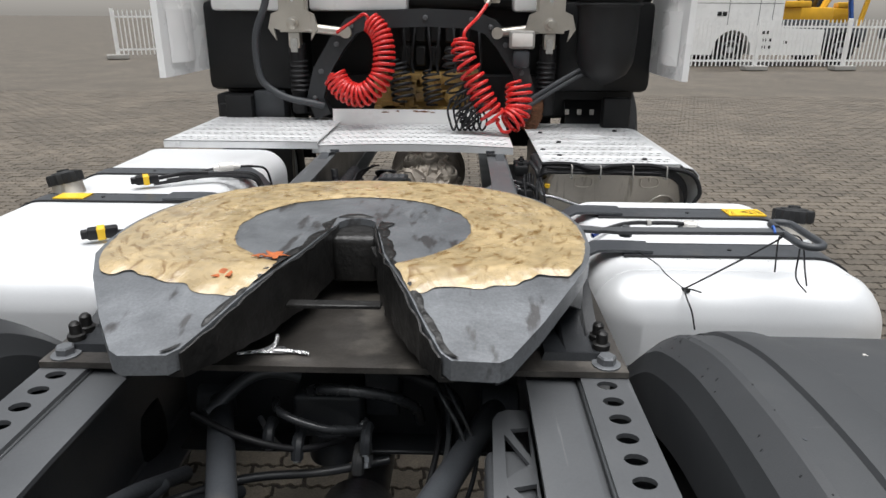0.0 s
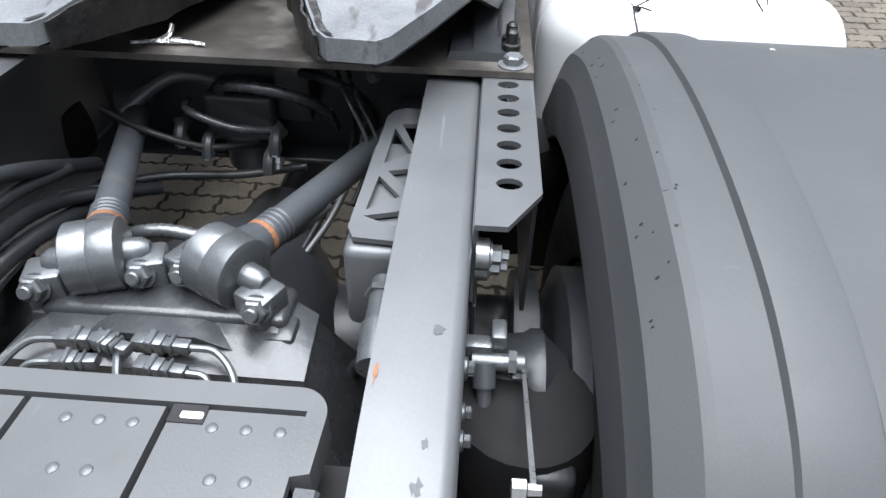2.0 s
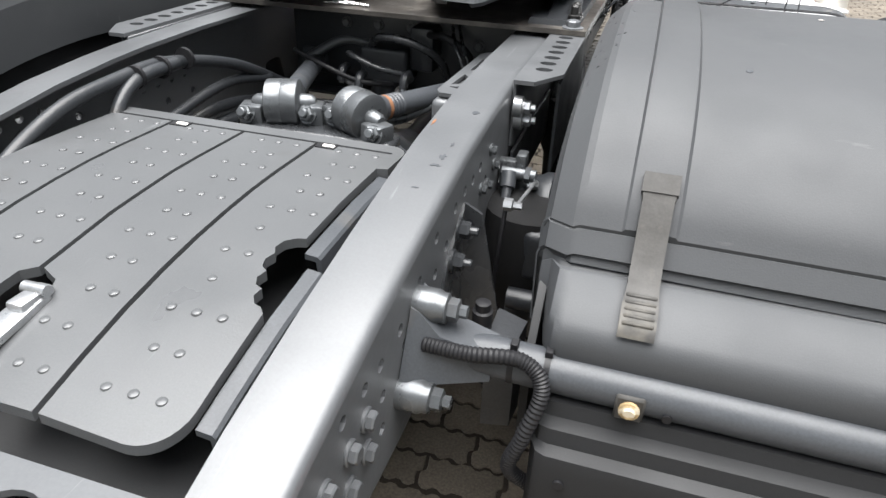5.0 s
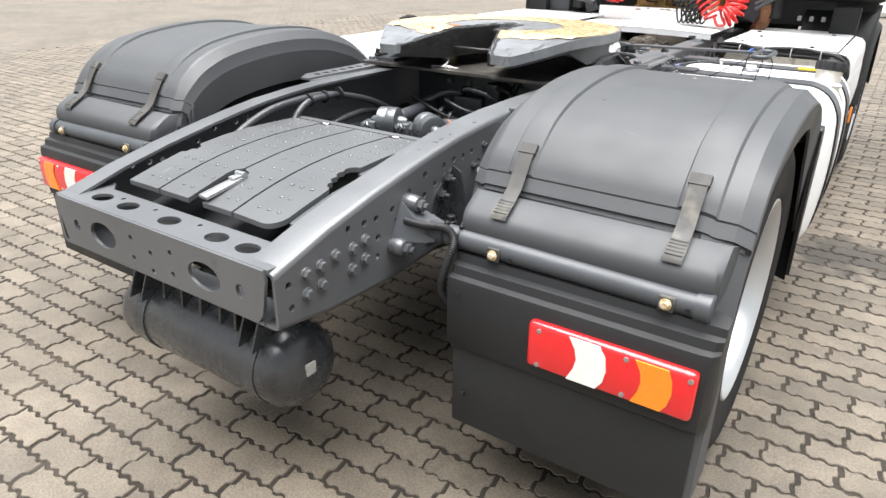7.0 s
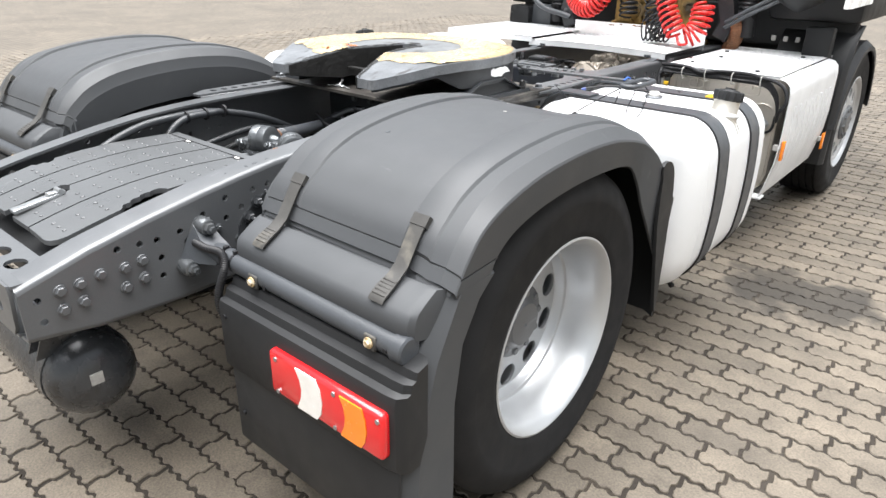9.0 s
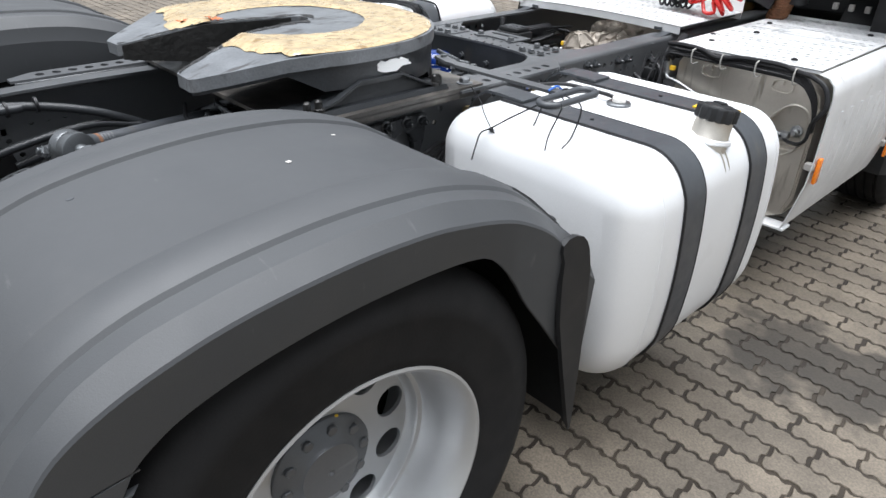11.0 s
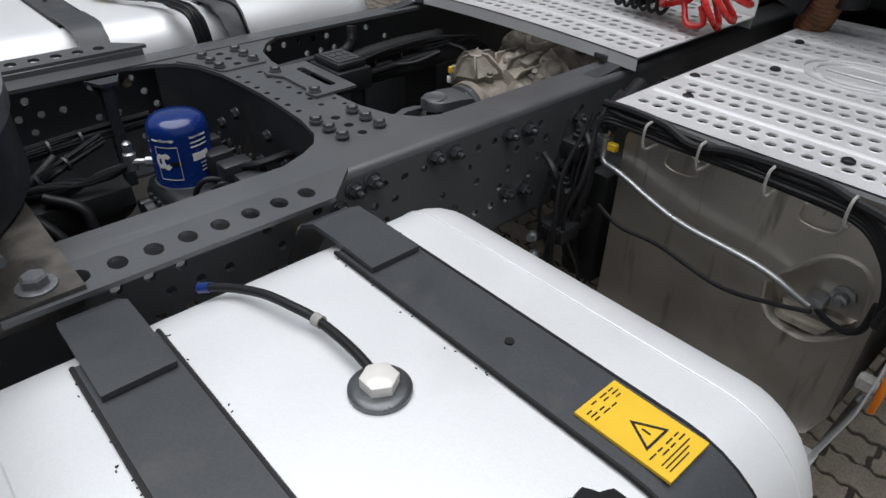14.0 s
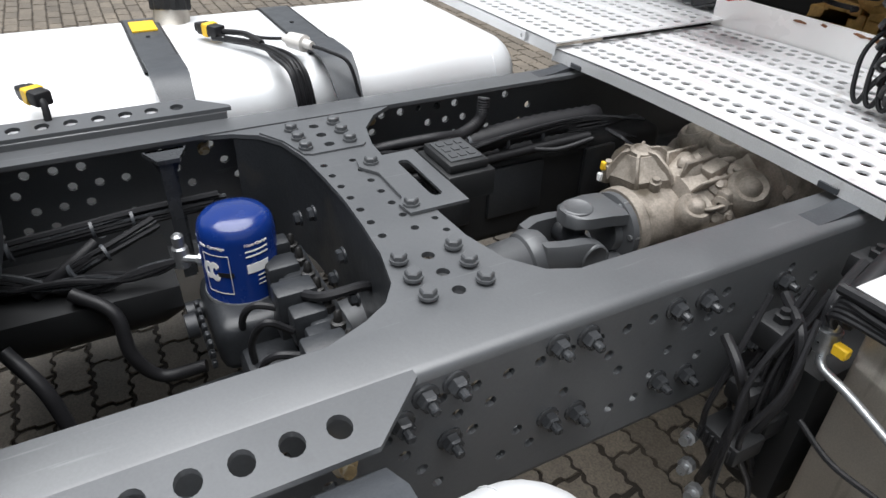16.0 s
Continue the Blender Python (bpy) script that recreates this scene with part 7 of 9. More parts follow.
# gearbox, flange and universal joint
assembly(0.07, -0.06, 0.024)
GX, GZ = -0.02, 0.705
bm = bmesh.new()
lathe(bm, (GX, 2.50, GZ), (0, 1, 0.0), [(-0.045, 0.05), (-0.04, 0.066), (0.05, 0.07), (0.06, 0.10), (0.10, 0.115), (0.16, 0.135), (0.19, 0.165), (0.25, 0.17), (0.28, 0.15), (0.36, 0.165), (0.60, 0.20)], 28)
gear = part("gearbox", bm, CASTMAT, truck, "dirty raw cast gearbox housing")
rng = random.Random(21)
for k in range(22):
    t, y = rng.uniform(-0.2, 2.7), rng.uniform(2.58, 2.80)
    rr = np.interp(y, [2.5, 2.6, 2.75, 3.1], [0.07, 0.115, 0.165, 0.19])
    p = Vector((GX + rr * math.cos(t), y, GZ + rr * math.sin(t)))
    e = rng.uniform(0.010, 0.024)
    bm = bmesh.new()
    if k % 2:
        m = Matrix.Translation(p) @ pose(0, 0, 0, rng.uniform(-25, 25), rng.uniform(-50, 50), rng.uniform(-40, 40))
        box(bm, -e, e, -e * 1.3, e * 1.3, -e * 0.6, e * 0.6, 0.007, 2, m)
    else:
        lathe(bm, p, (math.cos(t), -0.5, math.sin(t)), [(-0.02, e), (0.008, e), (0.011, e * 0.7), (0.013, e * 0.45), (0.02, e * 0.4)], 10)
    part("boss", bm, CASTMAT, gear)
for k in range(5):
    t = 0.1 + 0.42 * k
    bm = bmesh.new()
    box(bm, -0.004, 0.004, 2.56, 2.69, 0.08, 0.14, 0.003, 1, Matrix.Translation((GX, 0, GZ)) @ Matrix.Rotation(math.pi / 2 - t, 4, "Y"))
    part("rib", bm, CASTMAT, gear)
bm = bmesh.new()
tilt = Matrix.Translation((-0.085, 2.53, 0.80)) @ pose(0, 0, 0, 10, -8, 24)
star = lambda r, z, k: [tilt @ Vector((r * (1.0 if j % 2 else k) * math.cos(j * math.pi / 6 + 0.2), 0.8 * r * (1.0 if j % 2 else k) * math.sin(j * math.pi / 6 + 0.2), z)) for j in range(12)]
loft(bm, [star(0.072, -0.06, 0.9), star(0.080, -0.022, 0.86), star(0.082, -0.010, 0.84), star(0.070, 0.006, 0.66), star(0.046, 0.030, 0.70), star(0.038, 0.034, 0.86)])
shift = part("shift_housing", bm, CASTMAT, gear, "cast star-shaped shift housing with ribs", 24)
for j in range(6):
    t = (2 * j + 1) * math.pi / 6 + 0.2
    bm = bmesh.new()
    loft(bm, [[tilt @ Vector((r * math.cos(t) + w * math.sin(t), 0.8 * r * math.sin(t) - w * math.cos(t), z)) for w, z in ((-0.005, z0 - 0.02), (0.005, z0 - 0.02), (0.003, z0), (-0.003, z0))] for r, z0 in ((0.022, 0.042), (0.045, 0.040), (0.072, 0.016), (0.084, -0.004))])
    part("rib", bm, CASTMAT, shift)
    if j % 2 == 0:
        bm = bmesh.new()
        lathe(bm, tilt @ Vector((0.078 * math.cos(t + 0.5), 0.062 * math.sin(t + 0.5), -0.02)), (0.1, -0.1, 1), [(-0.03, 0.013), (0.014, 0.0125), (0.016, 0.009), (0.024, 0.0085)], 8)
        part("bolt_boss", bm, CASTMAT, shift)
bm = bmesh.new()
lathe(bm, tilt @ Vector((0.0, 0.0, 0.03)), (0.1, -0.1, 1), [(0, 0.026), (0.010, 0.025), (0.013, 0.018), (0.009, 0.014)], 16)
part("cover_cap", bm, CASTMAT, shift)
bm = bmesh.new()
lathe(bm, (-0.02, 2.60, 0.80), (0.3, 0.5, 0.7), [(-0.05, 0.04), (0.02, 0.038), (0.03, 0.03), (0.034, 0.018), (0.045, 0.016)], 16)
part("breather", bm, CASTMAT, gear)
for x, y, z, r, d in ((0.06, 2.56, 0.755, 0.038, (0.5, -0.3, 1)), (0.10, 2.66, 0.80, 0.045, (0.5, -0.4, 0.8)), (0.0, 2.70, 0.86, 0.05, (0, -0.4, 1)), (-0.08, 2.68, 0.85, 0.042, (-0.3, -0.4, 1))):
    bm = bmesh.new()
    lathe(bm, (x, y, z), d, [(-0.06, r * 1.25), (-0.01, r * 1.1), (0.008, r), (0.016, r * 0.8), (0.012, r * 0.55), (0.022, r * 0.4), (0.026, r * 0.2)], 14)
    part("bearing_cap", bm, CASTMAT, gear)
bm = bmesh.new()
box(bm, 0.02, 0.10, 2.60, 2.67, 0.74, 0.80, 0.012, 2)
lathe(bm, (0.085, 2.605, 0.77), (0.4, -1, 0.1), [(0, 0.018), (0.012, 0.018), (0.014, 0.007), (0.006, 0.006)], 14)
part("switch_block", bm, CASTMAT, gear)
for k in range(4):
    bm = bmesh.new()
    o = 0.012 * k
    tube(bm, [(-0.13, 2.56, 0.81), (-0.16 - o, 2.53, 0.835), (-0.20 - o, 2.56, 0.82), (-0.24, 2.62 + o, 0.78)], 0.0045, 6)
    part("cable", bm, BLACKHOSE, gear)
for x, z, mt in ((-0.145, 0.76, WHITE), (-0.14, 0.79, YELLOW)):
    bm = bmesh.new()
    box(bm, x - 0.006, x + 0.006, 2.465, 2.475, z - 0.014, z + 0.006, 0.002, 1)
    part("tag", bm, mt, gear)
bm = bmesh.new()
lathe(bm, (GX, 2.43, GZ), (0, 1, 0), [(-0.012, 0.05), (-0.01, 0.083), (0.012, 0.085), (0.014, 0.06), (0.03, 0.058)], 28)
fl = part("output_flange", bm, CASTMAT, gear)
for k in range(6):
    t = k * math.pi / 3 + 0.2
    bm = bmesh.new()
    lathe(bm, (GX + 0.068 * math.cos(t), 2.418, GZ + 0.068 * math.sin(t)), (0, -1, 0), [(0, 0.011), (0.011, 0.011), (0.013, 0.006), (0.02, 0.006)], 6)
    part("bolt", bm, STEEL, fl)
# yoke on the flange, cross and yoke on the shaft
bm = bmesh.new()
lathe(bm, (GX, 2.418, GZ), (0, -1, 0), [(0, 0.078), (0.014, 0.078), (0.02, 0.05), (0.035, 0.045)], 24)
for d in (1, -1):
    loft(bm, [[(GX + w * c, y, GZ + d * (o + 0.015 * e)) for c, e in ((-1, -1), (1, -1), (1, 0.6), (0.7, 1), (-0.7, 1), (-1, 0.6))] for y, w, o in ((2.40, 0.052, 0.052), (2.36, 0.05, 0.058), (2.31, 0.044, 0.060), (2.28, 0.032, 0.060), (2.268, 0.014, 0.060))])
    lathe(bm, (GX, 2.305, GZ + d * 0.066), (0, 0, d), [(0, 0.034), (0.010, 0.033), (0.012, 0.03), (0.0105, 0.028)], 24)
uj = part("universal_joint", bm, CHASSIS, truck, "grey painted universal joint")
bm = bmesh.new()
cyl(bm, (GX, 2.305, GZ - 0.06), (GX, 2.305, GZ + 0.06), 0.024, seg=18)
cyl(bm, (GX - 0.06, 2.305, GZ), (GX + 0.06, 2.305, GZ), 0.024, seg=18)
part("cross", bm, CHASSIS_DARK, uj)
bm = bmesh.new()
for d in (1, -1):
    loft(bm, [[(GX + d * (o + 0.015 * e), y, GZ + w * c - 0.01) for c, e in ((-1, -1), (1, -1), (1, 0.6), (0.7, 1), (-0.7, 1), (-1, 0.6))] for y, w, o in ((2.20, 0.045, 0.040), (2.24, 0.046, 0.056), (2.29, 0.042, 0.060), (2.325, 0.03, 0.060), (2.342, 0.012, 0.060))])
    lathe(bm, (GX + d * 0.066, 2.305, GZ - 0.006), (d, 0, 0), [(0, 0.032), (0.010, 0.031), (0.012, 0.028), (0.0105, 0.026)], 24)
lathe(bm, (GX, 2.225, GZ - 0.012), (0, -1, -0.1), [(0, 0.05), (0.025, 0.06), (0.045, 0.056), (0.05, 0.05), (0.055, 0.052), (0.5, 0.052)], 24)
part("shaft_yoke", bm, CHASSIS, uj)

# ---- tread platforms ----
bm = bmesh.new()
loft(bm, [[(r * math.cos(t), r * math.sin(t), h) for t in np.linspace(0, 2 * math.pi, 9, False)] for r, h in ((0.0158, 0.0038), (0.0128, 0.0053), (0.0113, 0.001))], caps=False)
RIM = mesh_from(bm, "raised_rim", TREAD)


def tread(name, x0, x1, y0, y1, z, rows, cols, camber, label, skip=None, lip=0.03):
    holes = []
    px, py = (x1 - x0 - 0.05) / cols, (y1 - y0 - 0.05) / rows
    for r in range(rows):
        if r % 3 == 2:
            continue
        for c in range(cols):
            x, y = x0 + 0.03 + px * (c + 0.25 + 0.5 * (r % 3)), y0 + 0.03 + py * (r + 0.5)
            if x < x1 - 0.025 and not (skip and skip(x, y)):
                holes.append(circle(x, y, 0.0115, 9))
    bm = bmesh.new()
    up = lambda x: camber * (1 - ((x - (x0 + x1) / 2) / ((x1 - x0) / 2)) ** 2)
    sheet(bm, [(x, y0) for x in np.linspace(x0, x1, 9)] + [(x1, y1)] + [(x, y1) for x in np.linspace(x1, x0, 9)[1:]], holes, lambda u, v, w: Vector((u, v, z + up(u) + w)), 0.004)
    for y, t in ((y0, 0.003), (y1 - 0.003, 0.003)):
        loft(bm, [[(x, y, z + up(x) + 0.003), (x, y + t, z + up(x) + 0.003), (x, y + t, z + up(x) - lip), (x, y, z + up(x) - lip)] for x in np.linspace(x0, x1, 9)])
    ob = part(name, bm, TREAD, truck, label, 25)
    for r in range(rows):
        if r % 3 == 2:
            y = y0 + 0.03 + py * (r + 0.5)
            bm = bmesh.new()
            loft(bm, [[(x, y - 0.013, z + up(x) + 0.003), (x, y - 0.006, z + up(x) + 0.0075), (x, y, z + up(x) + 0.0085), (x, y + 0.006, z + up(x) + 0.0075), (x, y + 0.013, z + up(x) + 0.003)] for x in np.linspace(x0 + 0.012, x1 - 0.012, 9)])
            part("ridge", bm, TREAD, ob)
    # raised hole rims
    for h in holes:
        cx, cy = sum(a for a, _ in h) / 9, sum(b for _, b in h) / 9
        again("raised_rim", RIM, Matrix.Translation((cx, cy, z + up(cx))), ob)
    return ob


assembly(0.0, -0.014, 0.0)
mid_p = tread("platform", -0.465, 0.465, 2.55, 3.14, 0.952, 14, 24, 0.012, "white aluminium tread platform between the rails")
bm = bmesh.new()
loft(bm, [[(x, 3.145, 0.955), (x, 3.149, 0.955), (x, 3.149, 1.045), (x, 3.145, 1.045)] for x in (-0.475, 0.465)])
part("upstand", bm, WHITE, mid_p, "white upstand with chipped paint")
for k, (x, z, w) in enumerate(((-0.19, 1.03, 0.02), (-0.12, 1.036, 0.012), (0.02, 1.035, 0.03), (0.07, 1.03, 0.015), (-0.02, 1.036, 0.02))):
    bm = bmesh.new()
    rng = random.Random(k)
    sheet(bm, [(x + w * (0.6 + 0.6 * rng.random()) * math.cos(t), z + 0.004 * (0.5 + rng.random()) * math.sin(t)) for t in np.linspace(0, 2 * math.pi, 9, False)], [], lambda u, v, w2: Vector((u, 3.1445 - w2, v)), 0.001)
    part("paint_chip", bm, RUST, mid_p)
for s in (1, -1):
    bm = bmesh.new()
    box(bm, s * 0.36 - 0.02, s * 0.36 + 0.02, 2.546, 2.552, 0.928, 0.940, 0.001, 1)
    part("slot_clip", bm, STRAPMAT, mid_p)
    bm = bmesh.new()
    loft(bm, [[(s * (0.377 + e), y, z), (s * (0.417 + e), y, z), (s * (0.417 + e), y, z + 0.012), (s * (0.377 + e), y, z + 0.012)] for y, z, e in ((2.36, 0.896, 0.0), (2.50, 0.905, 0.005), (2.62, 0.925, 0.01), (3.2, 0.935, 0.02))])
    part("platform_support", bm, STRAPMAT, truck, "dark platform support strip")
logo = lambda x, y: ((x - 0.86) / 0.16) ** 2 + ((y - 2.86) / 0.13) ** 2 < 1
assembly(0.004, 0.02, -0.01)
right_p = tread("platform", 0.57, 1.15, 2.275, 3.36, 0.944, 24, 15, 0.0, "white aluminium tread platform over the exhaust box", logo, 0.009)
bm = bmesh.new()
for rx, ry in ((0.135, 0.105), (0.105, 0.08)):
    tube(bm, [(0.86 + rx * math.cos(t), 2.86 + ry * math.sin(t), 0.950) for t in np.linspace(0, 2 * math.pi, 28, False)] , 0.0045, 6, smooth=False, closed=False)
box(bm, 0.78, 0.94, 2.845, 2.875, 0.948, 0.953, 0.002, 1)
part("emblem", bm, TREAD, right_p, "embossed oval emblem")
for x, y in ((0.66, 2.42), (0.70, 2.75), (1.02, 2.36), (0.64, 3.02), (1.05, 3.1), (0.60, 2.55)):
    bm = bmesh.new()
    lathe(bm, (x, y, 0.949), (0, 0, 1), [(0, 0.013), (0.005, 0.012), (0.008, 0.007)], 12)
    part("screw", bm, BLACKHOSE, right_p)
assembly(0.04, -0.10, 0.03)
left_p = tread("platform", -1.19, -0.475, 2.62, 3.36, 0.944, 17, 18, 0.0, "white aluminium tread platform over the long tank")
for x in (-1.13, -0.62):
    bm = bmesh.new()
    sheet(bm, [(x - 0.018, 0.945), (x + 0.018, 0.945), (x + 0.014, 0.918), (x - 0.014, 0.918)], [circle(x, 0.93, 0.006, 8)], lambda u, v, w: Vector((u, 2.612 + w, v)), 0.004)
    part("tab", bm, TREAD, left_p)

# ---- exhaust box beneath the near platform ----
assembly(0.035, -0.006, -0.01)
bm = bmesh.new()
prof = [(0.585, 0.905), (1.02, 0.905), (1.09, 0.89), (1.13, 0.85), (1.145, 0.79), (1.145, 0.45), (1.12, 0.375), (1.06, 0.345), (0.60, 0.345), (0.565, 0.385), (0.565, 0.87)]
loft(bm, [[(0.86 + (x - 0.86) * k, y, 0.66 + (z - 0.66) * k) for x, z in prof] for y, k in ((2.375, 1.0), (3.25, 1.0))])
exb = part("exhaust_box", bm, STAINLESS, truck, "dull stainless exhaust box with stained rear panel")
# its rear panel with a pressed pocket for the sensors
pocket = [(p.x, p.y) for p in smooth_path([(0.945, 0.69, 0), (0.985, 0.742, 0), (1.025, 0.788, 0), (1.058, 0.806, 0), (1.092, 0.802, 0), (1.114, 0.782, 0), (1.123, 0.75, 0), (1.127, 0.70, 0), (1.122, 0.668, 0), (1.10, 0.642, 0), (1.062, 0.612, 0), (1.03, 0.602, 0), (0.98, 0.612, 0), (0.952, 0.645, 0)], 3)]
bm = bmesh.new()
for k, y, deep in ((1.0, 2.3745, 0.0425), (0.988, 2.332, 0.007), (0.965, 2.325, 0.007)):
    sheet(bm, [(0.86 + (x - 0.86) * k, 0.66 + (z - 0.66) * k) for x, z in prof], [pocket], lambda u, v, w: Vector((u, y - w, v)), deep)
part("rear_panel", bm, STAINLESS, exb, "dull stained stainless panel with a pressed pocket")
bm = bmesh.new()
tube(bm, [(x, 2.3185, z) for x, z in pocket + pocket[:1]], 0.0055, 6)
part("pocket_rim", bm, STAINLESS, exb)
for k in range(3):
    bm = bmesh.new()
    loft(bm, [[(x, 2.376, z) for x, z in ((0.97, 0.648 - 0.012 * k), (1.112 - 0.014 * k, 0.660 - 0.014 * k), (1.09 - 0.012 * k, 0.640 - 0.013 * k), (0.98, 0.628 - 0.009 * k))], [(x, 2.360 - 0.012 * k, z) for x, z in ((0.975, 0.644 - 0.012 * k), (1.105 - 0.014 * k, 0.655 - 0.014 * k), (1.086 - 0.012 * k, 0.638 - 0.013 * k), (0.985, 0.628 - 0.009 * k))]])
    part("pressed_step", bm, STAINLESS, exb)
bm = bmesh.new()
lathe(bm, (1.074, 2.374, 0.697), (0, -1, 0), [(0, 0.024), (0.006, 0.024), (0.008, 0.015), (0.026, 0.015), (0.028, 0.010), (0.038, 0.010)], 8)
part("sensor_boss", bm, STEEL, exb, "bright metal sensor boss")
bm = bmesh.new()
box(bm, 1.018, 1.056, 2.335, 2.374, 0.660, 0.690, 0.006, 2)
part("valve_block", bm, STEEL, exb, "bright metal valve block")
bm = bmesh.new()
tube(bm, [(1.04, 2.345, 0.668), (1.07, 2.325, 0.664), (1.11, 2.305, 0.672), (1.135, 2.296, 0.70), (1.14, 2.292, 0.76)], 0.007, 7)
part("sensor_lead", bm, BLACKHOSE, exb, "black sensor lead")
for x in (0.717, 0.999):
    bm = bmesh.new()
    tube(bm, [(x - 0.035, 2.312, 0.88), (x - 0.035, 2.310, 0.85), (x, 2.309, 0.842), (x + 0.035, 2.310, 0.85), (x + 0.035, 2.312, 0.88), (x, 2.312, 0.887), (x - 0.035, 2.312, 0.88)], 0.003, 6, 4)
    box(bm, x - 0.004, x + 0.004, 2.307, 2.318, 0.87, 0.891, 0.001, 1)
    part("emboss", bm, STAINLESS, exb)
bm = bmesh.new()
tube(bm, [(0.532, 2.305, 0.84), (0.545, 2.292, 0.81), (0.60, 2.285, 0.80), (0.75, 2.28, 0.755), (0.93, 2.285, 0.735), (1.04, 2.30, 0.692)], 0.0072, 10)
part("steel_pipe", bm, STEEL, exb, "thin bright steel pipe")
bm = bmesh.new()
tube(bm, [(0.55, 2.29, 0.70), (0.62, 2.285, 0.675), (0.72, 2.29, 0.672), (0.87, 2.285, 0.65), (0.98, 2.285, 0.67), (1.05, 2.285, 0.692)], 0.005, 8)
part("cable", bm, BLACKHOSE, exb)
bm = bmesh.new()
lathe(bm, (0.53, 2.305, 0.845), (0, 0, 1), [(-0.02, 0.014), (0.0, 0.014), (0.002, 0.018), (0.02, 0.018), (0.022, 0.013), (0.06, 0.014)], 12)
part("pipe_union", bm, STEEL, exb)
bm = bmesh.new()
box(bm, 0.550, 0.572, 2.285, 2.30, 0.842, 0.860, 0.002, 1)
part("yellow_tag", bm, YELLOW, exb)
rng = random.Random(2)
for k in range(5):
    bm = bmesh.new()
    o = 0.007 * k
    tube(bm, [(0.535, 2.31, 0.86), (0.54, 2.284 - o * 0.3, 0.936 - o), (0.60, 2.280 + rng.uniform(-0.005, 0.004), 0.941 - o), (0.75, 2.280 + rng.uniform(-0.005, 0.004), 0.938 - o), (0.92, 2.279 + rng.uniform(-0.005, 0.004), 0.936 - o), (1.06, 2.272, 0.93 - o), (1.12, 2.262, 0.89 - o), (1.145, 2.268, 0.83 - o), (1.148, 2.28, 0.74)], 0.006, 8)
    part("cable", bm, BLACKHOSE, exb)
bm = bmesh.new()
tube(bm, [(0.53, 2.280, 0.948), (0.60, 2.277, 0.952), (0.68, 2.277, 0.947), (0.75, 2.270, 0.930), (0.84, 2.274, 0.945), (0.98, 2.275, 0.948), (1.05, 2.268, 0.937), (1.12, 2.25, 0.93), (1.17, 2.242, 0.90), (1.19, 2.232, 0.84), (1.165, 2.235, 0.79), (1.155, 2.26, 0.74)], 0.0085, 8, 14, ribs=0.1)
part("cable_conduit", bm, BLACKHOSE, exb, "black conduit along the platform edge")
for x in (0.655, 0.775, 0.91, 1.05):
    bm = bmesh.new()
    tube(bm, [(x, 2.268, 0.948), (x, 2.250, 0.943), (x, 2.247, 0.915), (x + 0.003, 2.255, 0.893), (x + 0.003, 2.30, 0.89)], 0.003, 6)
    part("cable_tie", bm, CEMENT, exb)
bm = bmesh.new()
secs = []
for y in (2.262, 3.25):
    pts = [(1.13, 0.944), (1.165, 0.936), (1.188, 0.912), (1.196, 0.87), (1.198, 0.65), (1.192, 0.54), (1.165, 0.40), (1.15, 0.345)]
    secs.append([(x, y, z) for x, z in pts] + [(x - 0.004, y, z - 0.002) for x, z in pts[::-1]])
loft(bm, secs)
skirt = part("side_skirt", bm, TREAD, exb, "ribbed aluminium side panel")
for k in range(8):
    y = 2.40 + 0.105 * k
    bm = bmesh.new()
    tube(bm, [(1.196, y, 0.80), (1.1985, y, 0.70), (1.197, y, 0.64), (1.188, y, 0.545), (1.172, y, 0.47)], 0.008, 8)
    part("rib", bm, TREAD, skirt)
for y, z in ((2.296, 0.595), (3.226, 0.47)):
    bm = bmesh.new()
    box(bm, 1.20, 1.214, y - 0.016, y + 0.016, z - 0.05, z + 0.05, 0.005, 2)
    part("side_marker", bm, ORANGE, exb, "amber side marker")
    bm = bmesh.new()
    box(bm, 1.165, 1.20, y - 0.03, y - 0.005, z + 0.0, z + 0.03, 0.004, 1)
    part("marker_bracket", bm, CEMENT, exb)
bm = bmesh.new()
box(bm, 0.56, 1.16, 2.27, 2.34, 0.33, 0.342, 0.003, 1)
part("bottom_tray", bm, TREAD, exb)
# fittings between the box and the rail
assembly(0.03, -0.012, 0.002)
for x, y, z, e in ((0.47, 2.30, 0.80, 0.03), (0.48, 2.26, 0.70, 0.025), (0.46, 2.36, 0.74, 0.03), (0.49, 2.32, 0.62, 0.03), (0.47, 2.5, 0.86, 0.03), (0.48, 2.62, 0.85, 0.035), (0.48, 2.42, 0.66, 0.03)):
    bm = bmesh.new()
    box(bm, x - e, x + e, y - e, y + e, z - e * 0.8, z + e * 0.8, 0.008, 2)
    lathe(bm, (x, y, z + e * 0.8), (0, 0, 1), [(0, 0.014), (0.012, 0.014), (0.014, 0.008), (0.022, 0.008)], 6)
    part("air_valve", bm, PLASTIC, truck, "dark air valve beside the exhaust box")
for pts in ([(0.44, 2.22, 0.80), (0.49, 2.20, 0.78), (0.505, 2.22, 0.70), (0.50, 2.20, 0.58), (0.48, 2.22, 0.5)], [(0.44, 2.34, 0.84), (0.51, 2.29, 0.83), (0.53, 2.28, 0.74), (0.51, 2.26, 0.62)], [(0.50, 2.40, 0.92), (0.52, 2.32, 0.90), (0.53, 2.30, 0.86)]):
    bm = bmesh.new()
    tube(bm, pts, 0.009, 8)
    part("air_hose", bm, BLACKHOSE, truck, "dark air hose beside the rail")
# added black box, standing in for the shade between rail and exhaust box
bm = bmesh.new()
box(bm, 0.435, 0.545, 2.34, 3.2, 0.42, 0.74, 0.02, 2)
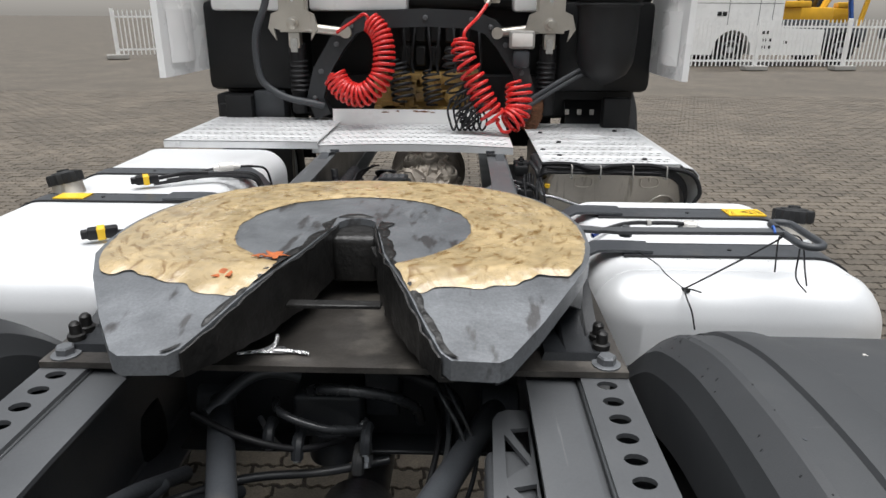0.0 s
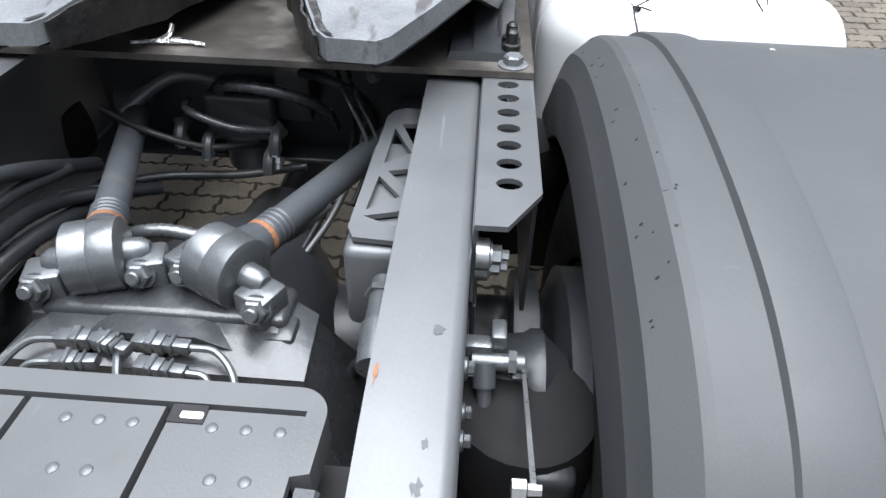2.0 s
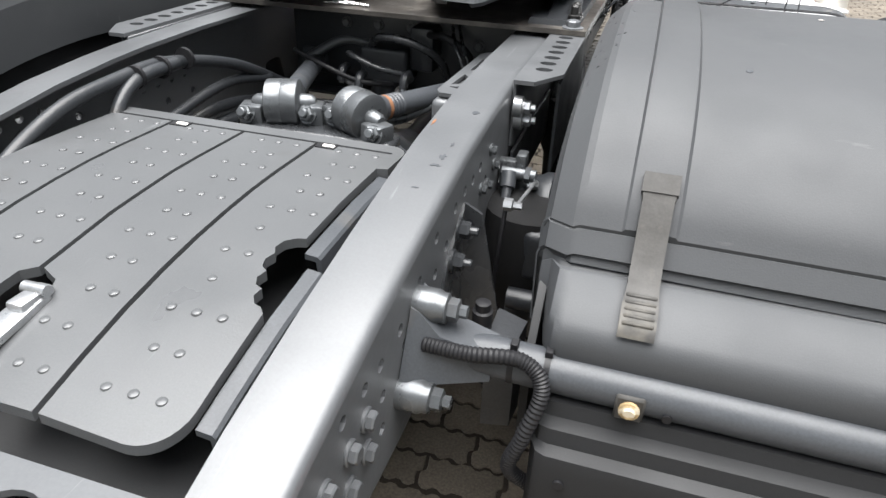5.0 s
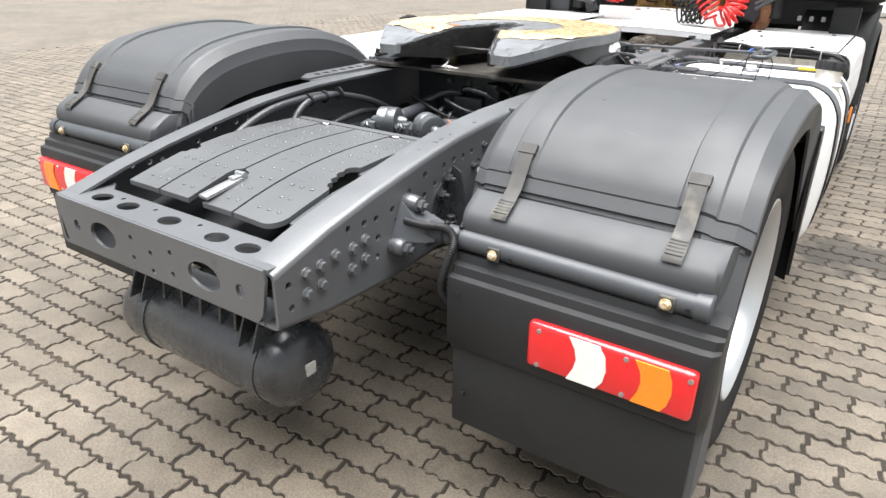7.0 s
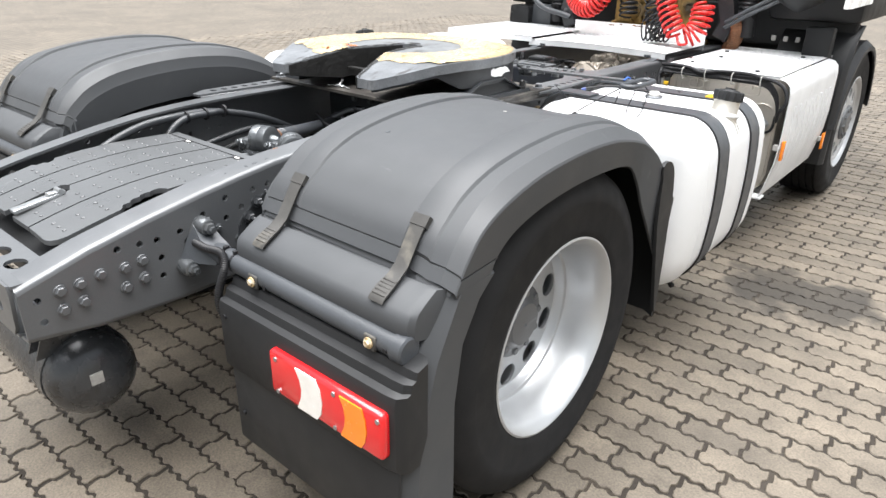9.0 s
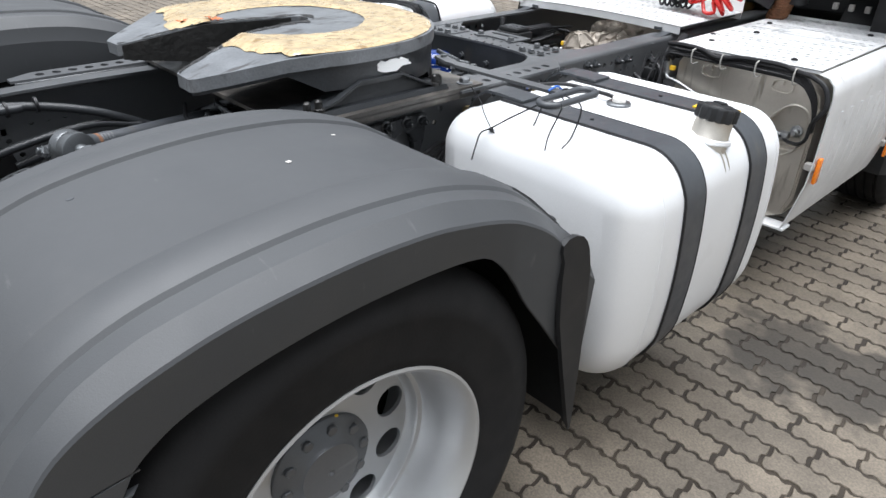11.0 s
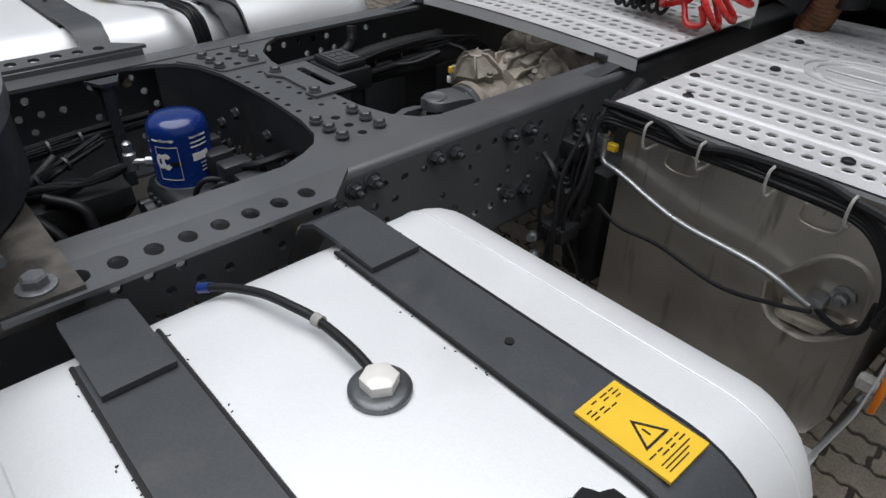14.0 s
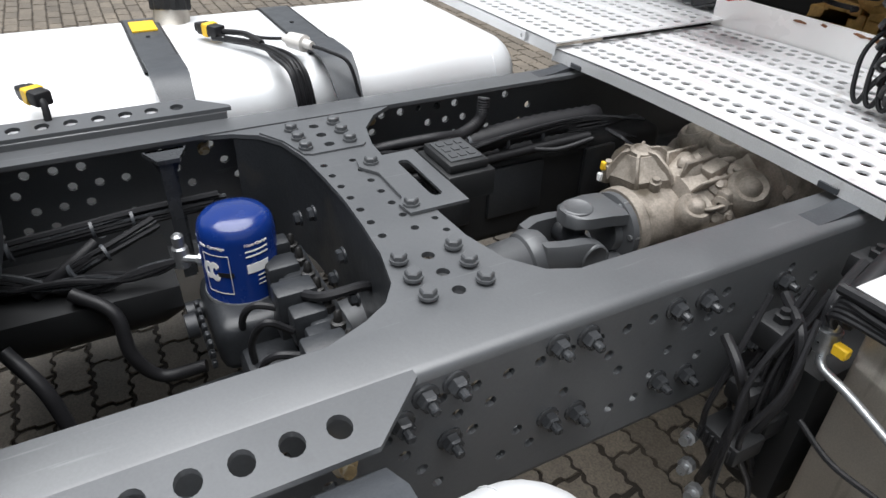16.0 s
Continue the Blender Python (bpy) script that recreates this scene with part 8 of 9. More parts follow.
part("equipment_box", bm, PLASTIC, truck, "added black box that darkens the gap between rail and exhaust box")
bm = bmesh.new()
box(bm, 0.455, 0.535, 2.20, 2.27, 0.60, 0.64, 0.006, 2)
grille = part("slatted_box", bm, PLASTIC, truck, "small black slatted box")
for k in range(6):
    bm = bmesh.new()
    box(bm, 0.462 + 0.0115 * k, 0.468 + 0.0115 * k, 2.196, 2.203, 0.607, 0.633, 0.001, 1)
    part("slat", bm, BLACKHOSE, grille)
rng = random.Random(14)
for k in range(7):
    bm = bmesh.new()
    x, y = 0.46 + 0.012 * k, 2.20 + rng.uniform(0, 0.12)
    tube(bm, [(x, y + 0.05, 0.88), (x + rng.uniform(-0.01, 0.02), y, 0.78), (x + rng.uniform(-0.02, 0.02), y - 0.02, 0.66), (x, y + rng.uniform(0, 0.05), 0.52), (x - 0.01, y + 0.1, 0.42)], rng.choice((0.0035, 0.005, 0.007)), 7)
    part("air_hose", bm, BLACKHOSE, truck, "black hose hanging beside the rail")
for x, y, z in ((0.47, 2.19, 0.55), (0.50, 2.185, 0.52), (0.445, 2.21, 0.585)):
    bm = bmesh.new()
    lathe(bm, (x, y, z), (0.3, -1, 0.2), [(0, 0.014), (0.014, 0.014), (0.016, 0.009), (0.03, 0.009)], 8)
    part("air_fitting", bm, STEEL, truck, "pale metal air fitting")
bm = bmesh.new()
tube(bm, [(0.52, 2.44, 0.935), (0.54, 2.33, 0.90), (0.545, 2.30, 0.875)], 0.019, 12)
part("exhaust_elbow", bm, BLACKHOSE, truck, "thick black elbow hose")

# ---- connectors on the far tank ----
assembly(0.0, -0.03, 0.028)
for body, tail in (((-0.86, 1.77, 0.955), [(-0.84, 1.79, 0.955), (-0.80, 1.825, 0.958), (-0.745, 1.835, 0.965), (-0.68, 1.85, 0.962)]), ((-0.72, 1.20, 0.95), [(-0.70, 1.20, 0.95), (-0.64, 1.22, 0.95), (-0.58, 1.245, 0.945), (-0.53, 1.26, 0.925), (-0.505, 1.27, 0.86)]), ((-0.55, 1.36, 0.945), [(-0.54, 1.36, 0.945), (-0.52, 1.37, 0.94), (-0.505, 1.37, 0.90), (-0.50, 1.37, 0.84)])):
    bm = bmesh.new()
    m = Matrix.Translation(body) @ pose(0, 0, 0, 0, 0, 28)
    box(bm, -0.045, 0.03, -0.018, 0.018, -0.014, 0.016, 0.006, 2, m)
    con = part("plug_connector", bm, BLACKHOSE, truck, "black cable plug with a yellow collar")
    bm = bmesh.new()
    box(bm, -0.06, -0.04, -0.012, 0.012, -0.010, 0.012, 0.003, 1, m)
    part("socket", bm, BLACKHOSE, con)
    bm = bmesh.new()
    tube(bm, tail, 0.0075, 8)
    part("cable", bm, BLACKHOSE, con)
    bm = bmesh.new()
    box(bm, -0.022, 0.0, -0.0195, 0.0195, -0.0155, 0.0175, 0.003, 1, m)
    part("collar", bm, YELLOW, con)
rng = random.Random(19)
for k in range(7):
    bm = bmesh.new()
    o, q = 0.006 * (k - 3), 0.004 * (k % 3)
    tube(bm, [(-0.79 + 3 * o, 1.80 + 2 * o, 0.94 + q), (-0.70, 1.845 + rng.uniform(-0.012, 0.012), 0.948 + q), (-0.60, 1.872 + o, 0.950 + q), (-0.53, 1.885 + o, 0.940 + q), (-0.505, 1.892 + o, 0.90), (-0.50, 1.90 + o, 0.82)], rng.choice((0.0035, 0.0045, 0.006)), 7)
    part("cable", bm, BLACKHOSE, truck, "black cable over the long tank")
for pts in ([(-0.595, 1.95, 0.965), (-0.56, 1.975, 0.96), (-0.52, 2.01, 0.94), (-0.505, 2.03, 0.86)], [(-0.685, 1.905, 0.965), (-0.74, 1.875, 0.955), (-0.79, 1.85, 0.95)]):
    bm = bmesh.new()
    tube(bm, pts, 0.0045, 7)
    part("cable", bm, BLACKHOSE, truck, "thin black cable at the white plug")
bm = bmesh.new()
lathe(bm, (-0.64, 1.93, 0.965), (1, 0.5, 0), [(-0.05, 0.010), (-0.03, 0.012), (-0.028, 0.020), (0.02, 0.021), (0.022, 0.012), (0.045, 0.010)], 14)
part("plug_connector", bm, CLEARLENS, truck, "translucent white cable plug")

# ---- cords and clutter on the near tank ----
for pts, r in (([(0.716, 1.107, 0.845), (0.79, 1.10, 0.895), (0.90, 1.10, 0.965), (0.935, 1.112, 0.985)], 0.0022), ([(0.716, 1.107, 0.845), (0.711, 1.072, 0.838), (0.719, 1.047, 0.812), (0.724, 1.027, 0.775)], 0.0022), ([(0.716, 1.107, 0.845), (0.675, 1.12, 0.875), (0.65, 1.13, 0.90), (0.60, 1.14, 0.93)], 0.0014), ([(0.935, 1.115, 0.985), (0.96, 1.09, 0.97), (0.95, 1.06, 0.90), (0.965, 1.03, 0.872)], 0.002), ([(0.94, 1.12, 0.985), (0.985, 1.13, 0.965), (0.99, 1.10, 0.90), (0.985, 1.07, 0.872)], 0.002), ([(0.92, 1.12, 0.99), (0.915, 1.15, 0.99), (0.93, 1.14, 0.995), (0.925, 1.10, 0.99), (0.91, 1.09, 0.98), (0.90, 1.06, 0.91)], 0.002), ([(0.716, 1.107, 0.845), (0.73, 1.09, 0.85), (0.75, 1.085, 0.845)], 0.002)):
    bm = bmesh.new()
    tube(bm, pts, r, 6)
    part("cord", bm, BLACKHOSE, handle, "frayed black cord tied to the handle")
bm = bmesh.new()
for k in range(3):
    lathe(bm, (0.716 + 0.004 * k, 1.107 - 0.003 * k, 0.843), (k - 1, 1, 0.3), [(-0.006, 0.002), (0, 0.006), (0.006, 0.002)], 8)
part("knot", bm, BLACKHOSE, handle)
bm = bmesh.new()
tube(bm, [(0.905, 1.10, 0.992), (0.91, 1.125, 1.0), (0.915, 1.14, 0.99)], 0.003, 6)
part("thread", bm, MACHINE_BLUE, handle, "blue thread")


# leaves and a strip of foil lie loose on the plates
def leaf(x, y, z, size, turn, seed):
    rng = random.Random(seed)
    bm = bmesh.new()
    pts = []
    for k in range(20):
        t = k * 2 * math.pi / 20
        lobe = 1.0 if k % 4 == 0 else (0.38 if k % 4 == 2 else 0.62)
        pts.append((x + size * lobe * (0.8 + 0.3 * rng.random()) * math.cos(t + turn), y + size * lobe * 0.9 * math.sin(t + turn)))
    sheet(bm, pts, [], lambda u, v, w: Vector((u, v, z + 0.006 * noise.noise((u * 60, v * 60, seed)) + w)), 0.0012)
    solid("leaf", bm, LEAFMAT, "dry orange leaf lying on the greasy plate", "leaf", "leaves on the plate")


leaf(-0.19, 0.60, 1.097, 0.030, 0.3, 1)
leaf(-0.12, 0.67, 1.106, 0.026, 1.2, 2)
leaf(-0.145, 0.66, 1.108, 0.016, 2.2, 3)
bm = bmesh.new()
tube(bm, [(-0.19, 0.545, 0.928), (-0.15, 0.555, 0.93), (-0.125, 0.56, 0.941), (-0.12, 0.57, 0.956)], 0.004, 5)
tube(bm, [(-0.15, 0.553, 0.929), (-0.10, 0.558, 0.929), (-0.06, 0.552, 0.928)], 0.0045, 5)
box(bm, -0.14, -0.105, 0.552, 0.57, 0.9243, 0.934, 0.003, 1)
solid("foil_scrap", bm, FOIL, "crumpled silver foil scrap on the mounting plate", "litter").location = (0.014, 0.03, 0.0205)
# ---- cab seen from behind ----
assembly(0.03, -0.095, 0.0)
bm = bmesh.new()
box(bm, -1.245, 1.245, 3.46, 5.5, 1.56, 3.7, 0.08, 4)
box(bm, -1.245, -0.72, 3.42, 5.4, 1.12, 1.60, 0.04, 2)
box(bm, 0.72, 1.245, 3.42, 5.4, 1.12, 1.60, 0.04, 2)
cab = part("cab", bm, PLASTIC, truck, "cab with dark rear wall and white outer panels")
bm = bmesh.new()
box(bm, -0.62, -0.10, 3.30, 3.46, 1.545, 1.75, 0.02, 2)
box(bm, -1.16, -0.70, 3.34, 3.46, 1.545, 1.72, 0.02, 2)
box(bm, 0.46, 0.72, 3.30, 3.46, 1.545, 1.75, 0.02, 2)
box(bm, -1.262, 1.262, 3.62, 5.5, 1.75, 3.72, 0.08, 3)
part("white_panel", bm, WHITE, cab, "white painted cab panels")
for s in (1, -1):
    # side deflector panel, inner face ribbed
    bm = bmesh.new()
    loft(bm, [[(s * x, y, z) for x, y in ((1.255, 3.50), (1.262, 3.10), (1.268, 2.88), (1.258, 2.84), (1.236, 2.86), (1.228, 3.0), (1.232, 3.5))] for z in (1.235, 1.28, 3.3)])
    dfl = part("side_deflector", bm, WHITE, cab, "white side deflector panel")
    bm = bmesh.new()
    loft(bm, [[(s * x, y, z) for x, y in ((1.20, 3.0), (1.228, 2.93), (1.228, 3.24), (1.20, 3.16))] for z in (1.30, 1.36, 1.55)])
    part("stiffener", bm, WHITE, dfl)
    # rear corner of the wheel arch and its flap
    bm = bmesh.new()
    loft(bm, [[(s * x, y, z) for x, y in ((0.80, y0), (1.20, y0), (1.222, y0 + 0.03), (1.222, y0 + 0.06), (0.80, y0 + 0.06))] for z, y0 in ((0.28, 3.42), (0.70, 3.43), (0.88, 3.46), (1.02, 3.54), (1.10, 3.66))])
    box(bm, min(s * 0.98, s * 1.13), max(s * 0.98, s * 1.13), 3.33, 3.42, 0.86, 1.10, 0.012, 2)
    arch = part("wheel_arch_flap", bm, PLASTIC, cab, "black plastic wheel arch flap")
    bm = bmesh.new()
    loft(bm, [[(s * x, 3.98 + r * math.cos(t), 0.43 + r * math.sin(t)) for x, r in ((0.90, 0.56), (1.20, 0.56), (1.236, 0.53), (1.236, 0.50), (1.225, 0.50), (1.19, 0.545), (0.90, 0.545))] for t in np.linspace(radians(8), radians(172), 14)])
    part("wheel_arch", bm, PLASTIC, arch)
    # suspension strut and cast mounting
    bm = bmesh.new()
    x = s * 0.665 - 0.02
    cyl(bm, (x, 3.26, 1.38), (x + s * 0.01, 3.30, 1.02), 0.045, seg=18)
    strut = part("cab_strut", bm, BLACKHOSE, cab, "black rubber cab suspension strut")
    for k in range(7):
        bm = bmesh.new()
        lathe(bm, (x, 3.275, 1.14 + 0.025 * k), (0, 0, 1), [(-0.008, 0.048), (0, 0.054), (0.008, 0.048)], 18)
        part("bellows_fold", bm, BLACKHOSE, strut)
    bm = bmesh.new()
    box(bm, x - 0.03, x + 0.03, 3.20, 3.27, 1.36, 1.44, 0.008, 2)
    for e in (-1, 1):
        loft(bm, [[(x + e * 0.055 + dx, 3.21 + dy, z) for dx, dy in ((-0.018, 0), (0.018, 0), (0.018, 0.04), (-0.018, 0.04))] for z, o in ((1.66, 0), (1.53, 0), (1.44, 0))])
    sheet(bm, [(x - 0.06, 1.66), (x - 0.065, 1.55), (x - 0.11, 1.53), (x - 0.13, 1.46), (x - 0.09, 1.40), (x - 0.10, 1.46), (x - 0.03, 1.44), (x + 0.03, 1.44), (x + 0.10, 1.46), (x + 0.09, 1.40), (x + 0.13, 1.46), (x + 0.11, 1.53), (x + 0.065, 1.55), (x + 0.06, 1.66)], [circle(x, 1.49, 0.016, 14), circle(x, 1.60, 0.012, 12)], lambda u, v, w: Vector((u, 3.195 + w, v)), 0.02)
    lathe(bm, (x, 3.195, 1.485), (0, -1, 0), [(0, 0.032), (0.015, 0.032), (0.018, 0.02), (0.03, 0.018), (0.032, 0.01)], 20)
    cyl(bm, (x, 3.22, 1.47), (x - s * 0.27, 3.24, 1.44), 0.026, 0.022, 14)
    lathe(bm, (x - s * 0.27, 3.21, 1.44), (0, 1, 0), [(0, 0.03), (0.05, 0.03)], 16)
    part("strut_mount", bm, STAINLESS, cab, "cast metal strut mount")
    bm = bmesh.new()
    box(bm, x - 0.018, x + 0.018, 3.19, 3.20, 1.34, 1.41, 0.002, 1)
    part("label", bm, CEMENT, cab)
# arch frame behind the engine
bm = bmesh.new()
path = [(-0.56, 1.0), (-0.60, 1.10), (-0.56, 1.24), (-0.47, 1.38), (-0.39, 1.47), (-0.30, 1.505), (0.0, 1.515), (0.24, 1.505), (0.34, 1.47), (0.42, 1.38), (0.51, 1.24), (0.55, 1.10), (0.51, 1.0)]
secs = []
for k, (x, z) in enumerate(path):
    ax, az = path[max(k - 1, 0)]
    bx, bz = path[min(k + 1, len(path) - 1)]
    l = math.hypot(bx - ax, bz - az)
    nx, nz = -(bz - az) / l, (bx - ax) / l
    secs.append([(x + nx * 0.045, 3.24, z + nz * 0.045), (x - nx * 0.045, 3.24, z - nz * 0.045), (x - nx * 0.045, 3.32, z - nz * 0.045), (x + nx * 0.045, 3.32, z + nz * 0.045)])
loft(bm, secs)
arch = part("cab_arch", bm, CHASSIS_DARK, truck, "dark arch frame carrying the cab")
for x, z in path[1:-1:1]:
    again("bolt", BOLT, facing((x, 3.24, z), (0, -1, 0)), arch)
# engine rear and clutter in shade
bm = bmesh.new()
box(bm, -0.30, 0.28, 3.40, 3.75, 0.88, 1.22, 0.03, 3)
engine = part("engine", bm, ENGINE, truck, "dirty ochre engine housing in shade")
rng = random.Random(31)
for k in range(34):
    x, z = rng.uniform(-0.28, 0.26), rng.uniform(0.98, 1.22)
    e = rng.uniform(0.015, 0.045)
    bm = bmesh.new()
    box(bm, x - e, x + e, 3.36, 3.42, z - e * rng.uniform(0.5, 1.2), z + e * rng.uniform(0.5, 1.2), 0.006, 2)
    part("casting_lump", bm, ENGINE, engine)
for x, z, r in ((-0.12, 1.12, 0.06), (0.02, 1.15, 0.045), (0.15, 1.1, 0.05)):
    bm = bmesh.new()
    lathe(bm, (x, 3.40, z), (0, -1, 0), [(0, r), (0.04, r), (0.045, r * 0.7), (0.06, r * 0.65)], 18)
    part("port", bm, ENGINE, engine)
bm = bmesh.new()
box(bm, -0.75, 0.75, 3.76, 3.80, 0.75, 1.60, 0.01, 1)
box(bm, -1.2, 1.2, 3.6, 3.66, 0.95, 1.2, 0.01, 1)
for k in range(5):
    for j in range(2):
        box(bm, -0.16 + 0.085 * k, -0.10 + 0.085 * k, 3.54, 3.60, 1.25 + 0.13 * j, 1.36 + 0.13 * j, 0.008, 1)
part("bulkhead", bm, PLASTIC, truck, "black bulkhead under the cab")
for k in range(7):
    bm = bmesh.new()
    x = -0.14 + 0.07 * k
    tube(bm, [(x, 3.50, 1.5), (x + 0.01 * (-1) ** k, 3.45, 1.38), (x + 0.02 * (-1) ** k, 3.46, 1.28), (x, 3.42, 1.18)], 0.008, 8)
    part("air_hose", bm, BLACKHOSE, truck)
# boxes behind the far platform
bm = bmesh.new()
box(bm, -1.20, -0.98, 3.40, 3.55, 0.93, 1.10, 0.012, 2)
box(bm, -1.18, -1.10, 3.37, 3.42, 0.95, 1.05, 0.006, 1)
part("battery_box", bm, PLASTIC, truck, "black battery box")
bm = bmesh.new()
box(bm, -0.98, -0.81, 3.38, 3.55, 0.94, 1.12, 0.012, 2)
box(bm, -0.98, -0.78, 3.46, 3.55, 1.12, 1.26, 0.01, 2)
for k in range(4):
    box(bm, -0.97 + 0.05 * k, -0.94 + 0.05 * k, 3.44, 3.47, 1.14, 1.24, 0.004, 1)
part("electric_box", bm, STRAPMAT, truck, "dark grey electric box")
bm = bmesh.new()
tube(bm, [(-1.02, 3.37, 1.08), (-1.06, 3.36, 1.06), (-1.07, 3.36, 1.0), (-1.03, 3.37, 0.95)], 0.008, 8)
part("cable", bm, RED, truck, "red battery cable")
bm = bmesh.new()
tube(bm, [(-0.80, 3.2, 1.66), (-0.83, 3.2, 1.56), (-0.885, 3.2, 1.42), (-0.885, 3.2, 1.25), (-0.85, 3.2, 1.17), (-0.74, 3.2, 1.105), (-0.60, 3.21, 1.075), (-0.55, 3.22, 1.06)], 0.019, 12)
part("grey_pipe", bm, STRAPMAT, truck, "dark grey bent pipe")
# air intake bellows
bm = bmesh.new()
prof = [(0.62, 0.0), (0.60, 0.05), (0.56, 0.115), (0.50, 0.145), (0.40, 0.152), (0.235, 0.155)]
for k in range(9):
    prof += [(0.23 - 0.024 * k, 0.158), (0.218 - 0.024 * k, 0.172), (0.207 - 0.024 * k, 0.158)]
prof += [(-0.2, 0.16)]
lathe(bm, (0.94, 3.22, 1.80), (0, 0, -1), prof, 36, False)
part("air_intake", bm, PLASTIC, truck, "black air intake with bellows")
for z in (0.0, -0.03):
    bm = bmesh.new()
    tube(bm, [(0.55, 3.2, 1.10 + z), (0.68, 3.2, 1.185 + z), (0.84, 3.22, 1.275 + z)], 0.012, 10)
    part("rod", bm, STRAPMAT, truck)
bm = bmesh.new()
tube(bm, [(0.56, 3.32, 0.93), (0.59, 3.30, 1.0), (0.60, 3.28, 1.06), (0.585, 3.28, 1.12)], 0.045, 18, 10, ribs=0.07)
part("exhaust_flex", bm, RUST, truck, "rusty flexible exhaust pipe")
# work lamp
bm = bmesh.new()
box(bm, 0.435, 0.565, 3.15, 3.21, 1.365, 1.455, 0.014, 3)
wl2 = part("work_lamp", bm, CEMENT, truck, "square work lamp with a clear lens")
bm = bmesh.new()
box(bm, 0.447, 0.553, 3.144, 3.152, 1.377, 1.443, 0.006, 2)
part("lens", bm, CLEARLENS, wl2)
bm = bmesh.new()
box(bm, 0.455, 0.545, 3.155, 3.20, 1.27, 1.36, 0.02, 2)
part("lamp_bracket", bm, STRAPMAT, wl2)
for x in (0.79, 0.86, 0.93):
    bm = bmesh.new()
    box(bm, x - 0.012, x + 0.012, 3.40, 3.415, 1.0, 1.03, 0.002, 1)
    part("label", bm, CEMENT, truck)


# ---- coiled air lines ----
def coil(pts, turns, r0, r1, wire, mat, label):
    line = smooth_path(pts, 40)
    n = len(line)
    out = []
    u = None
    steps = turns * 14
    for k in range(steps + 1):
        f = k / steps * (n - 1)
        a = min(int(f), n - 2)
        p = line[a].lerp(line[a + 1], f - a)
        d = (line[min(a + 2, n - 1)] - line[max(a - 1, 0)]).normalized()
        if u is None:
            u = frame_of(d)[0]
        u = (u - d * u.dot(d)).normalized()
        w = d.cross(u)
        th = 2 * math.pi * turns * k / steps
        r = r0 + (r1 - r0) * k / steps
        r *= min(1.0, 0.15 + k / 10, 0.15 + (steps - k) / 10)
        out.append(p + r * (u * math.cos(th) + w * math.sin(th)))
    bm = bmesh.new()
    tube(bm, out, wire, 6, smooth=False)
    return part("coiled_air_line", bm, mat, truck, label, 60)


coil([(-0.28, 3.12, 1.50), (-0.22, 3.10, 1.44), (-0.20, 3.08, 1.34), (-0.22, 3.06, 1.22), (-0.31, 3.06, 1.14), (-0.41, 3.08, 1.16), (-0.47, 3.10, 1.24)], 27, 0.048, 0.058, 0.0085, RED, "red coiled air line hanging in a loop")
bm = bmesh.new()
tube(bm, [(-0.46, 3.2, 1.44), (-0.36, 3.17, 1.50), (-0.30, 3.12, 1.53), (-0.27, 3.12, 1.49)], 0.008, 8)
part("air_line", bm, RED, truck)
coil([(0.20, 2.99, 1.42), (0.20, 2.97, 1.34), (0.26, 2.95, 1.22), (0.31, 2.93, 1.12), (0.37, 2.92, 1.03)], 13, 0.05, 0.058, 0.0085, RED, "red coiled air line")
coil([(0.47, 3.0, 1.22), (0.48, 2.98, 1.14), (0.47, 2.95, 1.06), (0.42, 2.92, 1.02)], 8, 0.062, 0.06, 0.0085, RED, "red coiled air line")
bm = bmesh.new()
tube(bm, [(0.33, 3.15, 1.60), (0.27, 3.08, 1.52), (0.21, 3.0, 1.46), (0.20, 2.99, 1.42)], 0.009, 8)
tube(bm, [(0.37, 2.92, 1.03), (0.40, 2.90, 0.985), (0.44, 2.91, 0.99), (0.42, 2.92, 1.03)], 0.0085, 8)
part("air_line", bm, RED, truck)
coil([(0.16, 3.02, 1.38), (0.17, 3.0, 1.24), (0.22, 2.97, 1.10), (0.28, 2.95, 1.03)], 12, 0.06, 0.075, 0.006, BLACKHOSE, "black coiled electric line")
coil([(-0.16, 3.3, 1.30), (-0.14, 3.28, 1.20), (-0.12, 3.25, 1.08)], 8, 0.05, 0.06, 0.007, BLACKHOSE, "black coiled electric line")
coil([(0.02, 3.32, 1.25), (0.03, 3.3, 1.15), (0.05, 3.28, 1.06)], 7, 0.045, 0.05, 0.006, BLACKHOSE, "black coiled electric line")
for k in range(6):
    bm = bmesh.new()
    x = 0.13 + 0.028 * k
    tube(bm, [(0.21, 3.0, 1.20), (x, 2.96, 1.10), (x + 0.01, 2.93, 1.02), (x + 0.03, 2.93, 0.985), (x + 0.05, 2.94, 1.04), (0.25, 2.98, 1.15)], 0.0055, 6)
    part("electric_line", bm, BLACKHOSE, truck)
bm = bmesh.new()
lathe(bm, (0.33, 3.15, 1.60), (-0.4, -0.3, -0.6), [(-0.05, 0.018), (0.0, 0.02), (0.002, 0.014), (0.03, 0.014)], 12)
box(bm, 0.30, 0.38, 3.14, 3.17, 1.585, 1.625, 0.006, 2)
part("coupling_head", bm, STAINLESS, truck, "metal coupling head")


